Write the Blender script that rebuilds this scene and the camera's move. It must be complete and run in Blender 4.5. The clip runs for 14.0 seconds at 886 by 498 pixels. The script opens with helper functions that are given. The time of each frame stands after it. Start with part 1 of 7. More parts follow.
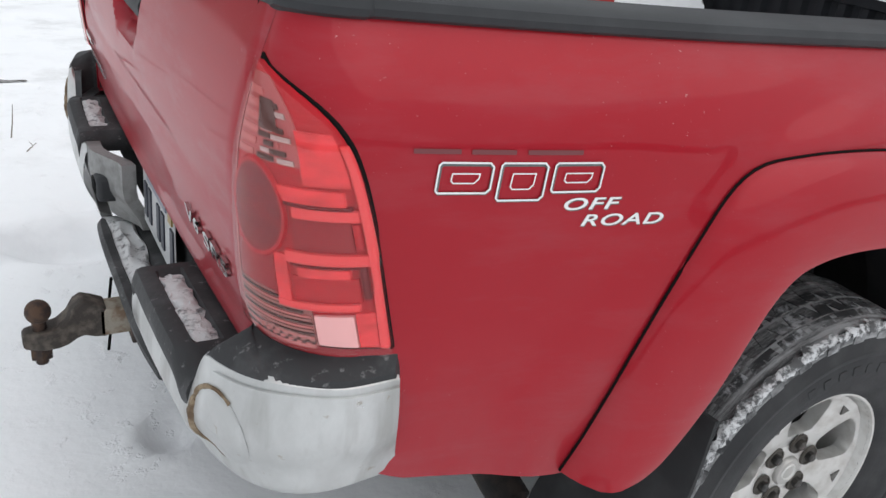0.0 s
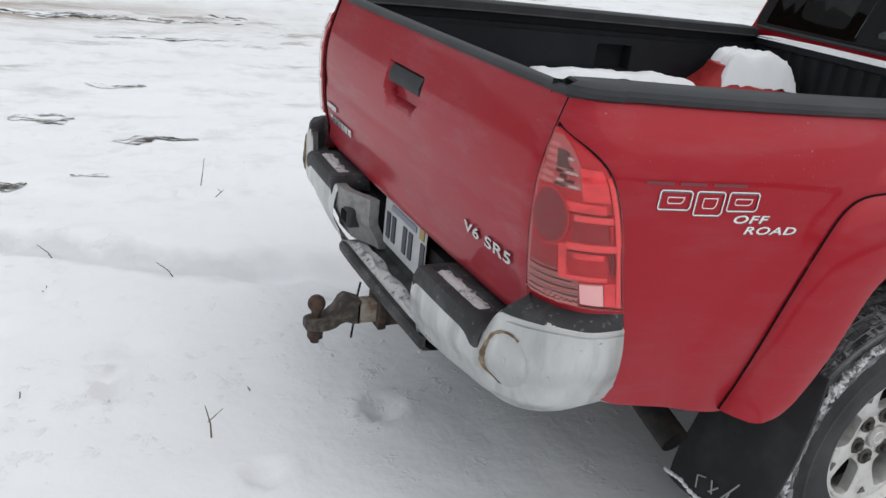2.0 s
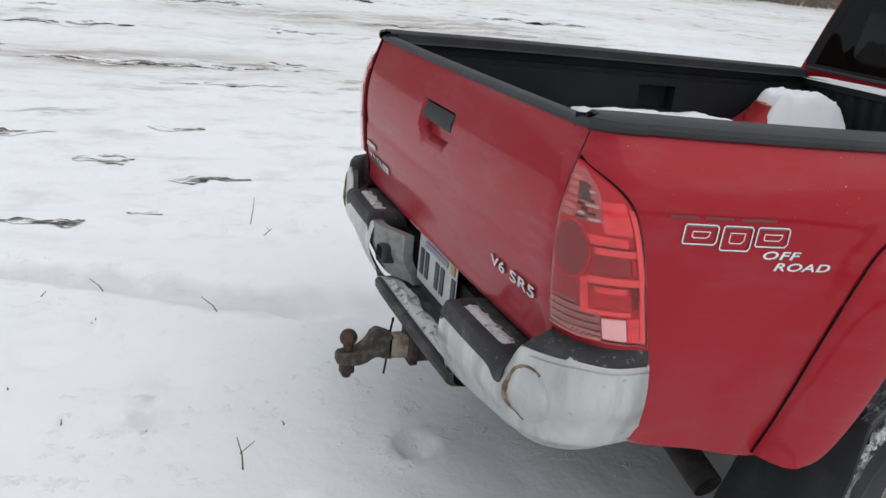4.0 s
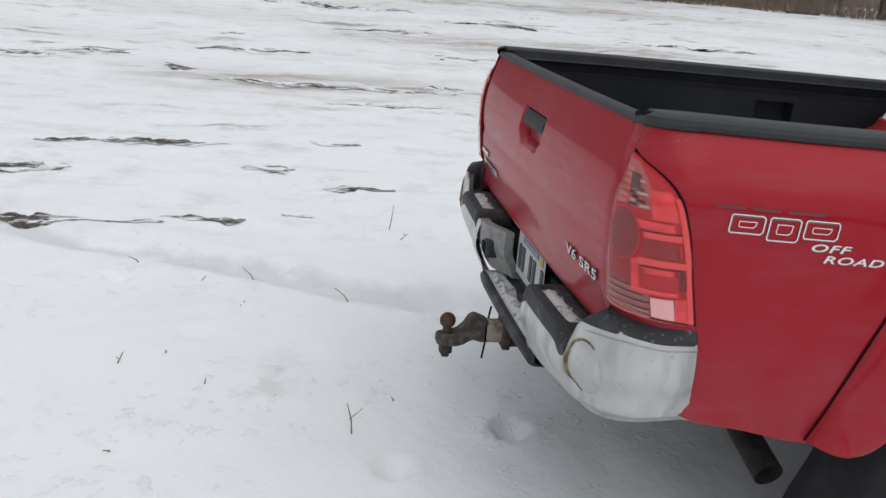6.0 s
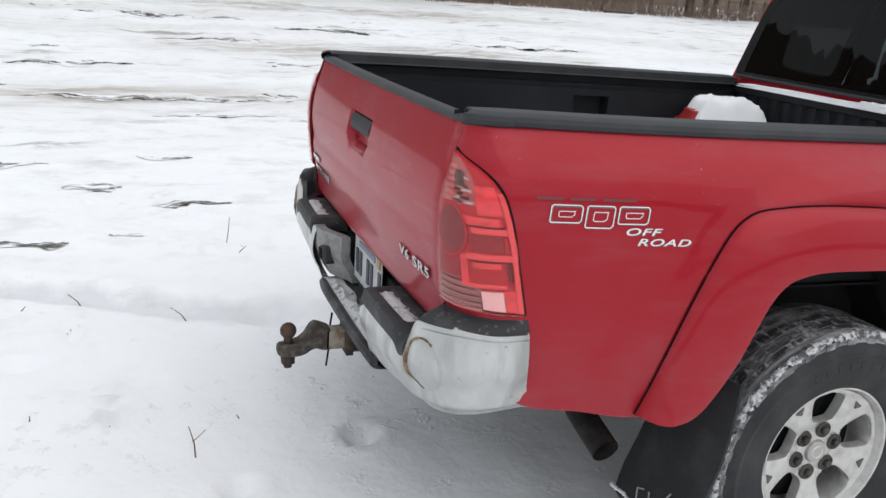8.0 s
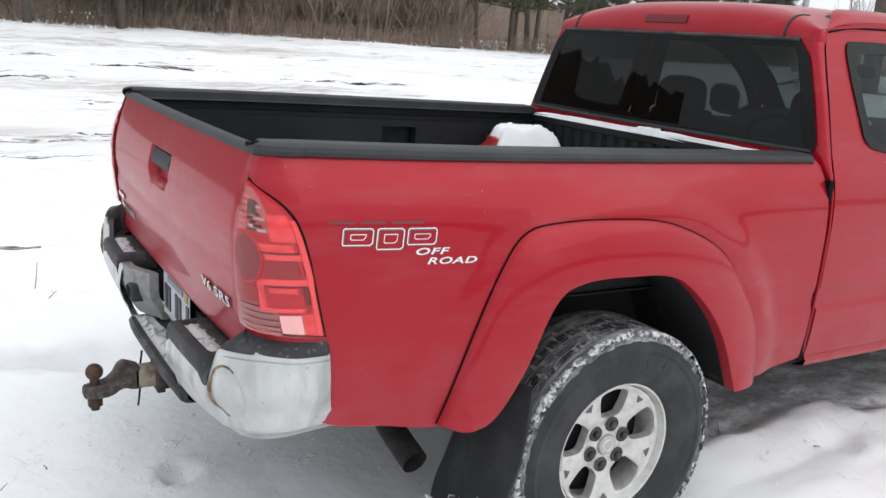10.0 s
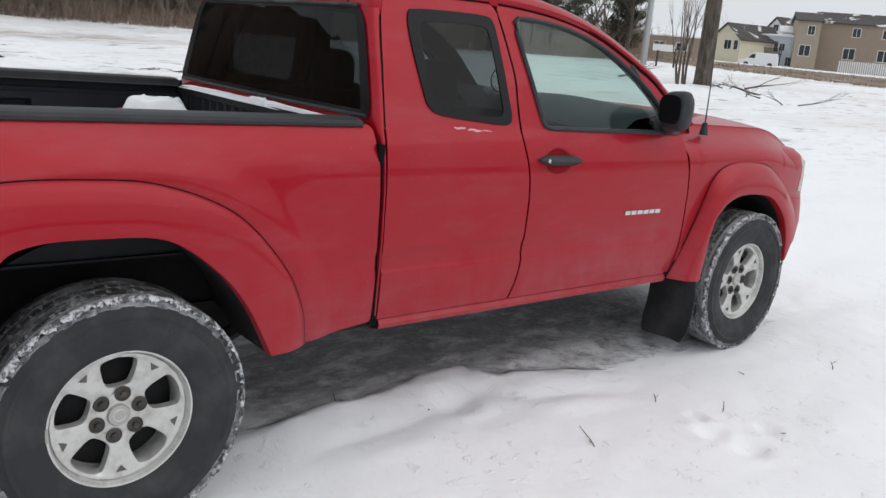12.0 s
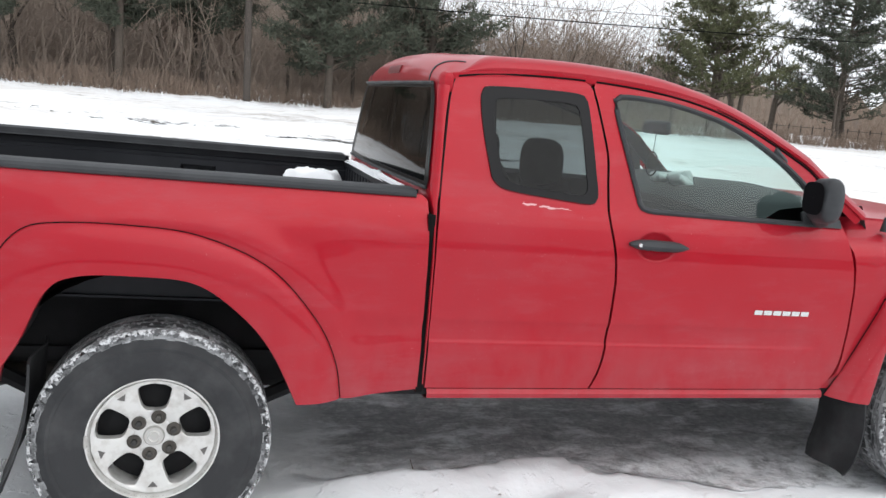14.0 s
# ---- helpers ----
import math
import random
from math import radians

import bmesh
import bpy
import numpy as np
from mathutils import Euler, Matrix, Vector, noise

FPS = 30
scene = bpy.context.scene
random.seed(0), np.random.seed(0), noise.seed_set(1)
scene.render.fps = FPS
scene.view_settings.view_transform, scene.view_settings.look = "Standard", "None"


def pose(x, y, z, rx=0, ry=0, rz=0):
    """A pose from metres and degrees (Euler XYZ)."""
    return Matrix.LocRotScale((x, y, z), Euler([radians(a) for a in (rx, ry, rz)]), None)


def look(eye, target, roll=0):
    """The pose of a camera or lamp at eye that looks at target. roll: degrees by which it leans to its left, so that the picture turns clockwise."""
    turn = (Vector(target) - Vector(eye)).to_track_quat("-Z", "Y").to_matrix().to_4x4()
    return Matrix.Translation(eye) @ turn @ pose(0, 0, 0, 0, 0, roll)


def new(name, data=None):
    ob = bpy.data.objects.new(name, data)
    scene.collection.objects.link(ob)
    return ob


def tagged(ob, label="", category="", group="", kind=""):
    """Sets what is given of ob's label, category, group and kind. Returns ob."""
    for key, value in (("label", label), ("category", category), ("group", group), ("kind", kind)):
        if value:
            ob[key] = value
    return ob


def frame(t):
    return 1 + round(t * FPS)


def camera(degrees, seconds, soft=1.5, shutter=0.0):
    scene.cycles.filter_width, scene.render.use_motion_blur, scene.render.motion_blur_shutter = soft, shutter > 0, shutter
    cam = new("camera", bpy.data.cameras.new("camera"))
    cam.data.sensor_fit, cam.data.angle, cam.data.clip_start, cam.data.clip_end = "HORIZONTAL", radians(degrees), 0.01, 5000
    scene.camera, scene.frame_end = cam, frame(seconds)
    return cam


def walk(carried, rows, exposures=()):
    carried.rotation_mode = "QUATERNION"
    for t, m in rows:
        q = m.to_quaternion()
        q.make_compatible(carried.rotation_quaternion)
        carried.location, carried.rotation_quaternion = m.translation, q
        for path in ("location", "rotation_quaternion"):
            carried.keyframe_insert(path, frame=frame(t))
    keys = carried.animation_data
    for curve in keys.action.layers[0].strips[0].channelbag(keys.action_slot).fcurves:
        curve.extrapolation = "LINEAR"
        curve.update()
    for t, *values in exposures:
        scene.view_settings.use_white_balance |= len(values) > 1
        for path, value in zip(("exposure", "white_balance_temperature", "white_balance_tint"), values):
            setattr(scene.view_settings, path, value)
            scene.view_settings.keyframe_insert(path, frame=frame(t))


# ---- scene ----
cam = camera(56.0, 14.0)
PATH = [
    (0, (-1.359, -1.638, 1.412), (-0.413, -0.103, 0.548), 7.6),
    (0.5, (-1.539, -1.77, 1.502), (-0.499, -0.217, 0.79), 7.7),
    (1, (-1.823, -1.751, 1.5), (-0.711, -0.238, 0.81), 7.3),
    (1.5, (-1.965, -1.86, 1.516), (-0.956, -0.296, 0.783), 7.8),
    (2, (-1.95, -2.032, 1.523), (-1.108, -0.378, 0.777), 6.9),
    (2.5, (-2.002, -2.007, 1.527), (-1.252, -0.313, 0.772), 6.2),
    (3, (-1.987, -2.058, 1.51), (-1.254, -0.338, 0.799), 6.1),
    (3.2, (-1.981, -2.061, 1.518), (-1.239, -0.338, 0.825), 5.9),
    (5.3, (-1.727, -2.243, 1.479), (-1.197, -0.42, 0.85), 7.1),
    (5.5, (-1.732, -2.305, 1.485), (-1.28, -0.462, 0.852), 6.3),
    (6, (-1.768, -2.366, 1.5), (-1.42, -0.5, 0.869), 4.9),
    (6.5, (-1.789, -2.368, 1.501), (-1.403, -0.505, 0.887), 4.7),
    (7, (-1.764, -2.361, 1.502), (-1.367, -0.505, 0.872), 3.8),
    (7.5, (-1.727, -2.351, 1.499), (-1.253, -0.513, 0.869), 4.0),
    (8, (-1.727, -2.37, 1.499), (-1.032, -0.592, 0.905), 4.1),
    (8.5, (-1.852, -2.341, 1.502), (-0.867, -0.706, 0.905), 3.8),
    (8.7, (-1.859, -2.369, 1.488), (-0.779, -0.786, 0.917), 3.8),
    (10.8, (-1.303, -2.771, 1.522), (-0.289, -1.108, 1.068), 4.2),
    (11, (-1.184, -2.892, 1.52), (-0.143, -1.245, 1.067), 3.5),
    (11.5, (-0.983, -3.094, 1.541), (0.19, -1.544, 1.069), 3.5),
    (12, (-0.77, -3.116, 1.497), (0.495, -1.647, 1.008), 4.7),
    (12.5, (-0.571, -3.167, 1.514), (0.658, -1.673, 1.007), 5.2),
    (13, (-0.34, -3.37, 1.493), (0.514, -1.627, 1.01), 5.0),
    (13.5, (-0.117, -3.527, 1.514), (0.489, -1.665, 1.11), 6.1),
    (14, (0.099, -3.577, 1.512), (0.667, -1.689, 1.17), 4.8),
]
walk(cam, [(t, look(eye, target, roll)) for t, eye, target, roll in PATH],
     [(0, 0.33), (0.5, 0.17), (1.0, 0.06), (1.5, 0.02), (2.0, 0.13), (2.5, 0.03), (3.0, 0.03), (5.5, 0.16), (6.0, -0.02), (6.5, -0.03), (7.6, 0.06), (8.5, 0.58), (10.8, 0.57), (11.3, 0.46), (12.5, 0.07), (13.0, 0.33), (13.5, 0.68), (14.0, 0.78)])

# ---- light: an overcast winter sky ----
world = bpy.data.worlds.new("overcast_sky")
scene.world = world
world.use_nodes = True
wn, wl = world.node_tree.nodes, world.node_tree.links
sky = wn.new("ShaderNodeTexSky")
sky.sky_type, sky.sun_disc = "NISHITA", False
sky.sun_elevation, sky.sun_rotation = radians(56), radians(146)
sky.air_density, sky.dust_density = 1.0, 4.0
grey = wn.new("ShaderNodeHueSaturation")
grey.inputs["Saturation"].default_value = 0.25
grey.inputs["Value"].default_value = 0.10
cloud = wn.new("ShaderNodeMix")
cloud.data_type = "RGBA"
cloud.inputs["Factor"].default_value = 0.86
cloud.inputs["B"].default_value = (0.805, 0.842, 0.885, 1)
wl.new(sky.outputs["Color"], grey.inputs["Color"])
wl.new(grey.outputs["Color"], cloud.inputs["A"])
wl.new(cloud.outputs["Result"], wn["Background"].inputs["Color"])
wn["Background"].inputs["Strength"].default_value = 0.88
sun = new("sun", bpy.data.lights.new("sun", "SUN"))
sun.data.energy, sun.data.angle, sun.data.color = 0.62, radians(70), (1.0, 0.98, 0.96)
sun.matrix_world = look((6, -9, 16), (0, 0, 0))


# ---- materials ----
def material(name, color, rough=0.5, metal=0.0, spec=0.5, coat=0.0, coat_rough=0.1):
    m = bpy.data.materials.new(name)
    m.use_nodes = True
    b = m.node_tree.nodes["Principled BSDF"]
    b.inputs["Base Color"].default_value = (*color, 1)
    b.inputs["Roughness"].default_value, b.inputs["Metallic"].default_value = rough, metal
    b.inputs["Specular IOR Level"].default_value = spec
    b.inputs["Coat Weight"].default_value, b.inputs["Coat Roughness"].default_value = coat, coat_rough
    return m


def tex(m, kind="ShaderNodeTexNoise", scale=5.0, detail=6.0, stretch=(1, 1, 1), rough=0.55):
    n, l = m.node_tree.nodes, m.node_tree.links
    co, mp, t = n.new("ShaderNodeTexCoord"), n.new("ShaderNodeMapping"), n.new(kind)
    mp.inputs["Scale"].default_value = stretch
    t.inputs["Scale"].default_value = scale
    if kind == "ShaderNodeTexNoise":
        t.inputs["Detail"].default_value, t.inputs["Roughness"].default_value = detail, rough
    l.new(co.outputs["Object"], mp.inputs["Vector"])
    l.new(mp.outputs["Vector"], t.inputs["Vector"])
    return t.outputs[0]


def ramp(m, fac, lo, hi, a=0.0, b=1.0):
    n, l = m.node_tree.nodes, m.node_tree.links
    r = n.new("ShaderNodeMapRange")
    r.inputs["From Min"].default_value, r.inputs["From Max"].default_value = lo, hi
    r.inputs["To Min"].default_value, r.inputs["To Max"].default_value = a, b
    l.new(fac, r.inputs["Value"])
    return r.outputs["Result"]


def over(m, fac, color):
    """Lays a colour over the base colour where fac is 1."""
    n, l = m.node_tree.nodes, m.node_tree.links
    b = n["Principled BSDF"].inputs["Base Color"]
    x = n.new("ShaderNodeMix")
    x.data_type = "RGBA"
    if b.links:
        l.new(b.links[0].from_socket, x.inputs["A"])
    else:
        x.inputs["A"].default_value = b.default_value
    x.inputs["B"].default_value = (*color, 1)
    l.new(fac, x.inputs["Factor"])
    l.new(x.outputs["Result"], b)


def multiply(m, a, b):
    n, l = m.node_tree.nodes, m.node_tree.links
    x = n.new("ShaderNodeMath")
    x.operation = "MULTIPLY"
    l.new(a, x.inputs[0])
    if isinstance(b, float):
        x.inputs[1].default_value = b
    else:
        l.new(b, x.inputs[1])
    return x.outputs[0]


def height(m, axis="Z"):
    n, l = m.node_tree.nodes, m.node_tree.links
    co, sp = n.new("ShaderNodeTexCoord"), n.new("ShaderNodeSeparateXYZ")
    l.new(co.outputs["Object"], sp.inputs[0])
    return sp.outputs[axis]


def bumpy(m, fac, strength=0.3, distance=0.01):
    n, l = m.node_tree.nodes, m.node_tree.links
    b = n.new("ShaderNodeBump")
    b.inputs["Strength"].default_value, b.inputs["Distance"].default_value = strength, distance
    l.new(fac, b.inputs["Height"])
    p = n["Principled BSDF"].inputs["Normal"]
    if p.links:
        l.new(p.links[0].from_socket, b.inputs["Normal"])
    l.new(b.outputs["Normal"], p)


def set_rough(m, fac):
    m.node_tree.links.new(fac, m.node_tree.nodes["Principled BSDF"].inputs["Roughness"])


def make_paint(name="red_paint", salt=0.08):
    """Metallic red under lacquer; salt: how much dried road film lies on it."""
    m = material(name, (0.350, 0.0022, 0.0120), 0.40, 0.22, 0.14, 0.36, 0.05)
    film = tex(m, scale=1.6, detail=9, stretch=(1, 1, 0.8))
    fine = tex(m, scale=170, detail=3)
    over(m, multiply(m, ramp(m, film, 0.36, 0.68), salt), (0.30, 0.135, 0.165))   # dried road salt
    over(m, multiply(m, ramp(m, tex(m, scale=6, detail=8, stretch=(0.5, 0.5, 2.2), rough=0.7), 0.50, 0.72), salt), (0.38, 0.22, 0.25))   # wiped streaks
    low = ramp(m, height(m), 0.85, 0.45)
    over(m, multiply(m, multiply(m, low, ramp(m, tex(m, scale=11, detail=9, stretch=(1, 1, 0.6)), 0.3, 0.75)), 0.17), (0.36, 0.24, 0.25))
    over(m, multiply(m, multiply(m, ramp(m, fine, 0.70, 0.76), ramp(m, tex(m, scale=2.7, detail=4), 0.45, 0.62)), 0.40), (0.7, 0.5, 0.5))      # fine specks
    set_rough(m, ramp(m, film, 0.3, 0.75, 0.34, 0.50))
    m.node_tree.links.new(ramp(m, tex(m, scale=3.5, detail=9), 0.35, 0.75, 0.03, 0.15), m.node_tree.nodes["Principled BSDF"].inputs["Coat Roughness"])
    bumpy(m, tex(m, scale=900, detail=2), 0.02, 0.001)
    return m


def make_snow(name="snow", color=(0.91, 0.92, 0.935)):
    m = material(name, color, 0.75, 0.0, 0.2)
    over(m, multiply(m, ramp(m, tex(m, scale=0.7, detail=9), 0.40, 0.75), 0.20), (0.80, 0.815, 0.83))
    over(m, multiply(m, ramp(m, tex(m, scale=22, detail=8), 0.55, 0.75), 0.20), (0.93, 0.94, 0.95))
    bumpy(m, tex(m, scale=7, detail=8, rough=0.5), 0.30, 0.05)
    bumpy(m, multiply(m, ramp(m, tex(m, scale=16, detail=5, rough=0.6), 0.58, 0.72), ramp(m, tex(m, scale=1.1, detail=4), 0.42, 0.60)), 0.40, 0.03)   # crumbs and clods
    bumpy(m, tex(m, scale=90, detail=3), 0.08, 0.006)
    return m


def make_plastic(name, color, rough=0.6, worn=0.25):
    m = material(name, color, rough, 0.0, 0.22)
    over(m, multiply(m, ramp(m, tex(m, scale=9, detail=9), 0.45, 0.8), worn), tuple(min(1, c * 2.5 + 0.10) for c in color))
    bumpy(m, tex(m, scale=260, detail=3), 0.10, 0.002)
    return m


def make_chrome():
    m = material("dull_chrome", (0.62, 0.63, 0.625), 0.34, 0.75, 0.5)
    over(m, multiply(m, ramp(m, tex(m, scale=4, detail=10, stretch=(1, 1, 0.5), rough=0.65), 0.46, 0.62), 0.60), (0.40, 0.405, 0.40))
    over(m, multiply(m, ramp(m, tex(m, scale=9, detail=9, stretch=(1.6, 1.6, 0.25)), 0.54, 0.68), 0.55), (0.29, 0.285, 0.27))
    over(m, multiply(m, ramp(m, tex(m, scale=38, detail=8), 0.67, 0.72), 0.55), (0.28, 0.22, 0.15))
    # Darker lower edge: the shaded ground it mirrors, put into the colour.
    over(m, multiply(m, ramp(m, height(m), 0.62, 0.50), ramp(m, tex(m, scale=16, detail=8), 0.35, 0.7, 0.2, 0.8)), (0.33, 0.33, 0.325))
    set_rough(m, ramp(m, tex(m, scale=6, detail=9), 0.35, 0.65, 0.26, 0.52))
    bumpy(m, tex(m, scale=14, detail=6), 0.06, 0.003)
    return m


def make_rust(name, color, other, rough=0.85):
    m = material(name, color, rough)
    over(m, ramp(m, tex(m, scale=35, detail=9), 0.45, 0.62), other)
    bumpy(m, tex(m, scale=160, detail=5), 0.5, 0.003)
    return m


def make_alloy():
    m = material("wheel_alloy", (0.64, 0.635, 0.615), 0.40, 0.5, 0.5)
    over(m, multiply(m, ramp(m, tex(m, scale=24, detail=8), 0.46, 0.74), 0.55), (0.30, 0.27, 0.235))
    return m


def make_rubber():
    m = material("tyre_rubber", (0.030, 0.031, 0.033), 0.75, 0.0, 0.3)
    over(m, multiply(m, ramp(m, tex(m, scale=10, detail=9), 0.45, 0.8), 0.28), (0.14, 0.14, 0.14))
    bumpy(m, tex(m, scale=200, detail=4), 0.3, 0.002)
    return m


def make_glass(name, tint, gloss_rough=0.02, base=0.022):
    m = bpy.data.materials.new(name)
    m.use_nodes = True
    n, l = m.node_tree.nodes, m.node_tree.links
    n.remove(n["Principled BSDF"])
    t, g, x, f = n.new("ShaderNodeBsdfTransparent"), n.new("ShaderNodeBsdfGlossy"), n.new("ShaderNodeMixShader"), n.new("ShaderNodeLayerWeight")
    e, s = n.new("ShaderNodeMath"), n.new("ShaderNodeMapRange")
    e.operation, e.inputs[1].default_value = "POWER", 5.0
    s.inputs["To Min"].default_value, s.inputs["To Max"].default_value = base, 1.0
    t.inputs["Color"].default_value = (*tint, 1)
    g.inputs["Roughness"].default_value = gloss_rough
    f.inputs["Blend"].default_value = 0.5
    l.new(f.outputs["Facing"], e.inputs[0])
    l.new(e.outputs[0], s.inputs["Value"])
    l.new(s.outputs["Result"], x.inputs[0])
    l.new(t.outputs[0], x.inputs[1])
    l.new(g.outputs[0], x.inputs[2])
    l.new(x.outputs[0], n["Material Output"].inputs["Surface"])
    return m


RED = make_paint()
# Heavier salt film on the gate; its paleness also stands for mirrored snow.
RED_GATE = make_paint("salt_and_glare_red_paint", 0.24)
SNOW = make_snow()
TRIM = make_plastic("black_trim_plastic", (0.035, 0.037, 0.040), 0.55, 0.12)
PAD = make_plastic("weathered_step_plastic", (0.040, 0.041, 0.043), 0.6, 0.55)
over(PAD, multiply(PAD, ramp(PAD, tex(PAD, scale=55, detail=8, rough=0.7), 0.60, 0.70), 0.5), (0.34, 0.34, 0.34))
bumpy(PAD, tex(PAD, scale=70, detail=6), 0.35, 0.003)
LINER = make_plastic("bed_liner_plastic", (0.012, 0.013, 0.016), 0.55, 0.05)
WORN_MARK = material("worn_white_print", (0.34, 0.34, 0.34), 0.7)
FLAP = make_plastic("flap_rubber", (0.026, 0.0265, 0.028), 0.75, 0.20)
DARK = make_plastic("underbody_black", (0.014, 0.014, 0.015), 0.85, 0.10)
SEAM = material("seam_black", (0.006, 0.006, 0.006), 0.9, 0, 0.1)
CHROME = make_chrome()
GRIMY = make_rust("grimy_bumper_steel", (0.27, 0.272, 0.268), (0.19, 0.19, 0.185), 0.55)
ALLOY = make_alloy()
LUG_SEAT = make_plastic("shaded_alloy_recess", (0.075, 0.068, 0.060), 0.7, 0.3)
RUBBER = make_rubber()
PACKED = make_snow("packed_snow", (0.80, 0.82, 0.84))
STAIN = make_rust("brown_rust_stain", (0.13, 0.085, 0.050), (0.30, 0.23, 0.15))
RUST = make_rust("rusted_steel", (0.032, 0.022, 0.019), (0.085, 0.048, 0.030))
STEEL = make_rust("worn_steel", (0.30, 0.27, 0.22), (0.17, 0.11, 0.07), 0.6)
TINT = make_glass("dark_tinted_glass", (0.165, 0.175, 0.18))
REAR_TINT = make_glass("rear_window_glass", (0.060, 0.064, 0.067))
CLEAR = make_glass("green_tinted_glass", (0.74, 0.86, 0.83), 0.02, 0.045)
FRIT = material("black_glass_border", (0.007, 0.007, 0.008), 0.30, 0, 0.18)
CABIN = make_plastic("cabin_grey", (0.06, 0.062, 0.065), 0.8, 0.1)
CLOTH = make_plastic("seat_cloth", (0.05, 0.05, 0.055), 0.95, 0.15)
BADGE = material("badge_chrome", (0.58, 0.58, 0.575), 0.20, 1.0)
LABEL_WHITE = material("decal_white", (0.80, 0.80, 0.80), 0.5)
LABEL_GREY = material("decal_dark_green_grey", (0.10, 0.12, 0.12), 0.5)
BRAKE_RED = material("brake_lens", (0.16, 0.012, 0.015), 0.3, 0, 0.3)
HEADLIGHT = material("headlight_lens", (0.62, 0.62, 0.54), 0.15, 0, 0.6, 0.8, 0.03)
FLAKED = material("flaked_primer", (0.62, 0.36, 0.37), 0.8)
LABEL_FAINT = material("faint_print", (0.16, 0.035, 0.04), 0.5)
# Lens tones from bright to shadow: light and shade inside the lens, as colours.
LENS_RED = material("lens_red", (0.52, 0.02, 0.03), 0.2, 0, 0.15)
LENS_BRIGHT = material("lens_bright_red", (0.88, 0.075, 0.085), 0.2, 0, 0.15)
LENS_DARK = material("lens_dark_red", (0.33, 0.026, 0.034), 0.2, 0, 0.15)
LENS_SHADOW_RED = material("lens_shadow_red", (0.17, 0.014, 0.018), 0.2, 0, 0.15)
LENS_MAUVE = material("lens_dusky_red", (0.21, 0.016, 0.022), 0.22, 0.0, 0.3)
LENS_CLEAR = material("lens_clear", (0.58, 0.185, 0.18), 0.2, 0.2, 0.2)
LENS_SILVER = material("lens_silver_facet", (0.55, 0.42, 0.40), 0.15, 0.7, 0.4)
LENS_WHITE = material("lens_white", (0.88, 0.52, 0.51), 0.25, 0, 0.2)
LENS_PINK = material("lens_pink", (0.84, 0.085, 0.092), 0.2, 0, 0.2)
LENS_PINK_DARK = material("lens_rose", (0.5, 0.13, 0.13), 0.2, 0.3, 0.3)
LENS_RIB_SHADE = material("lens_rib_shade", (0.38, 0.17, 0.16), 0.2, 0.2, 0.2)
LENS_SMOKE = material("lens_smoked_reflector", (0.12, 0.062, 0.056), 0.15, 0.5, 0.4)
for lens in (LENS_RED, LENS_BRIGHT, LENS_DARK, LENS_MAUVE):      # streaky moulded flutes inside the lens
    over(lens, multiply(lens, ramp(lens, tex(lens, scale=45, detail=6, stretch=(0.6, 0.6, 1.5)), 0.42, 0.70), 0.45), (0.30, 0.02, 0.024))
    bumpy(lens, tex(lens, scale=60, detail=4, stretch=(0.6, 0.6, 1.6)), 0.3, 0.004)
LENS_COVER = make_glass("lens_outer_cover", (0.98, 0.90, 0.90), 0.04, 0.045)


# ---- geometry helpers ----
RAKE = 0.021            # the body sits a little lower towards the nose


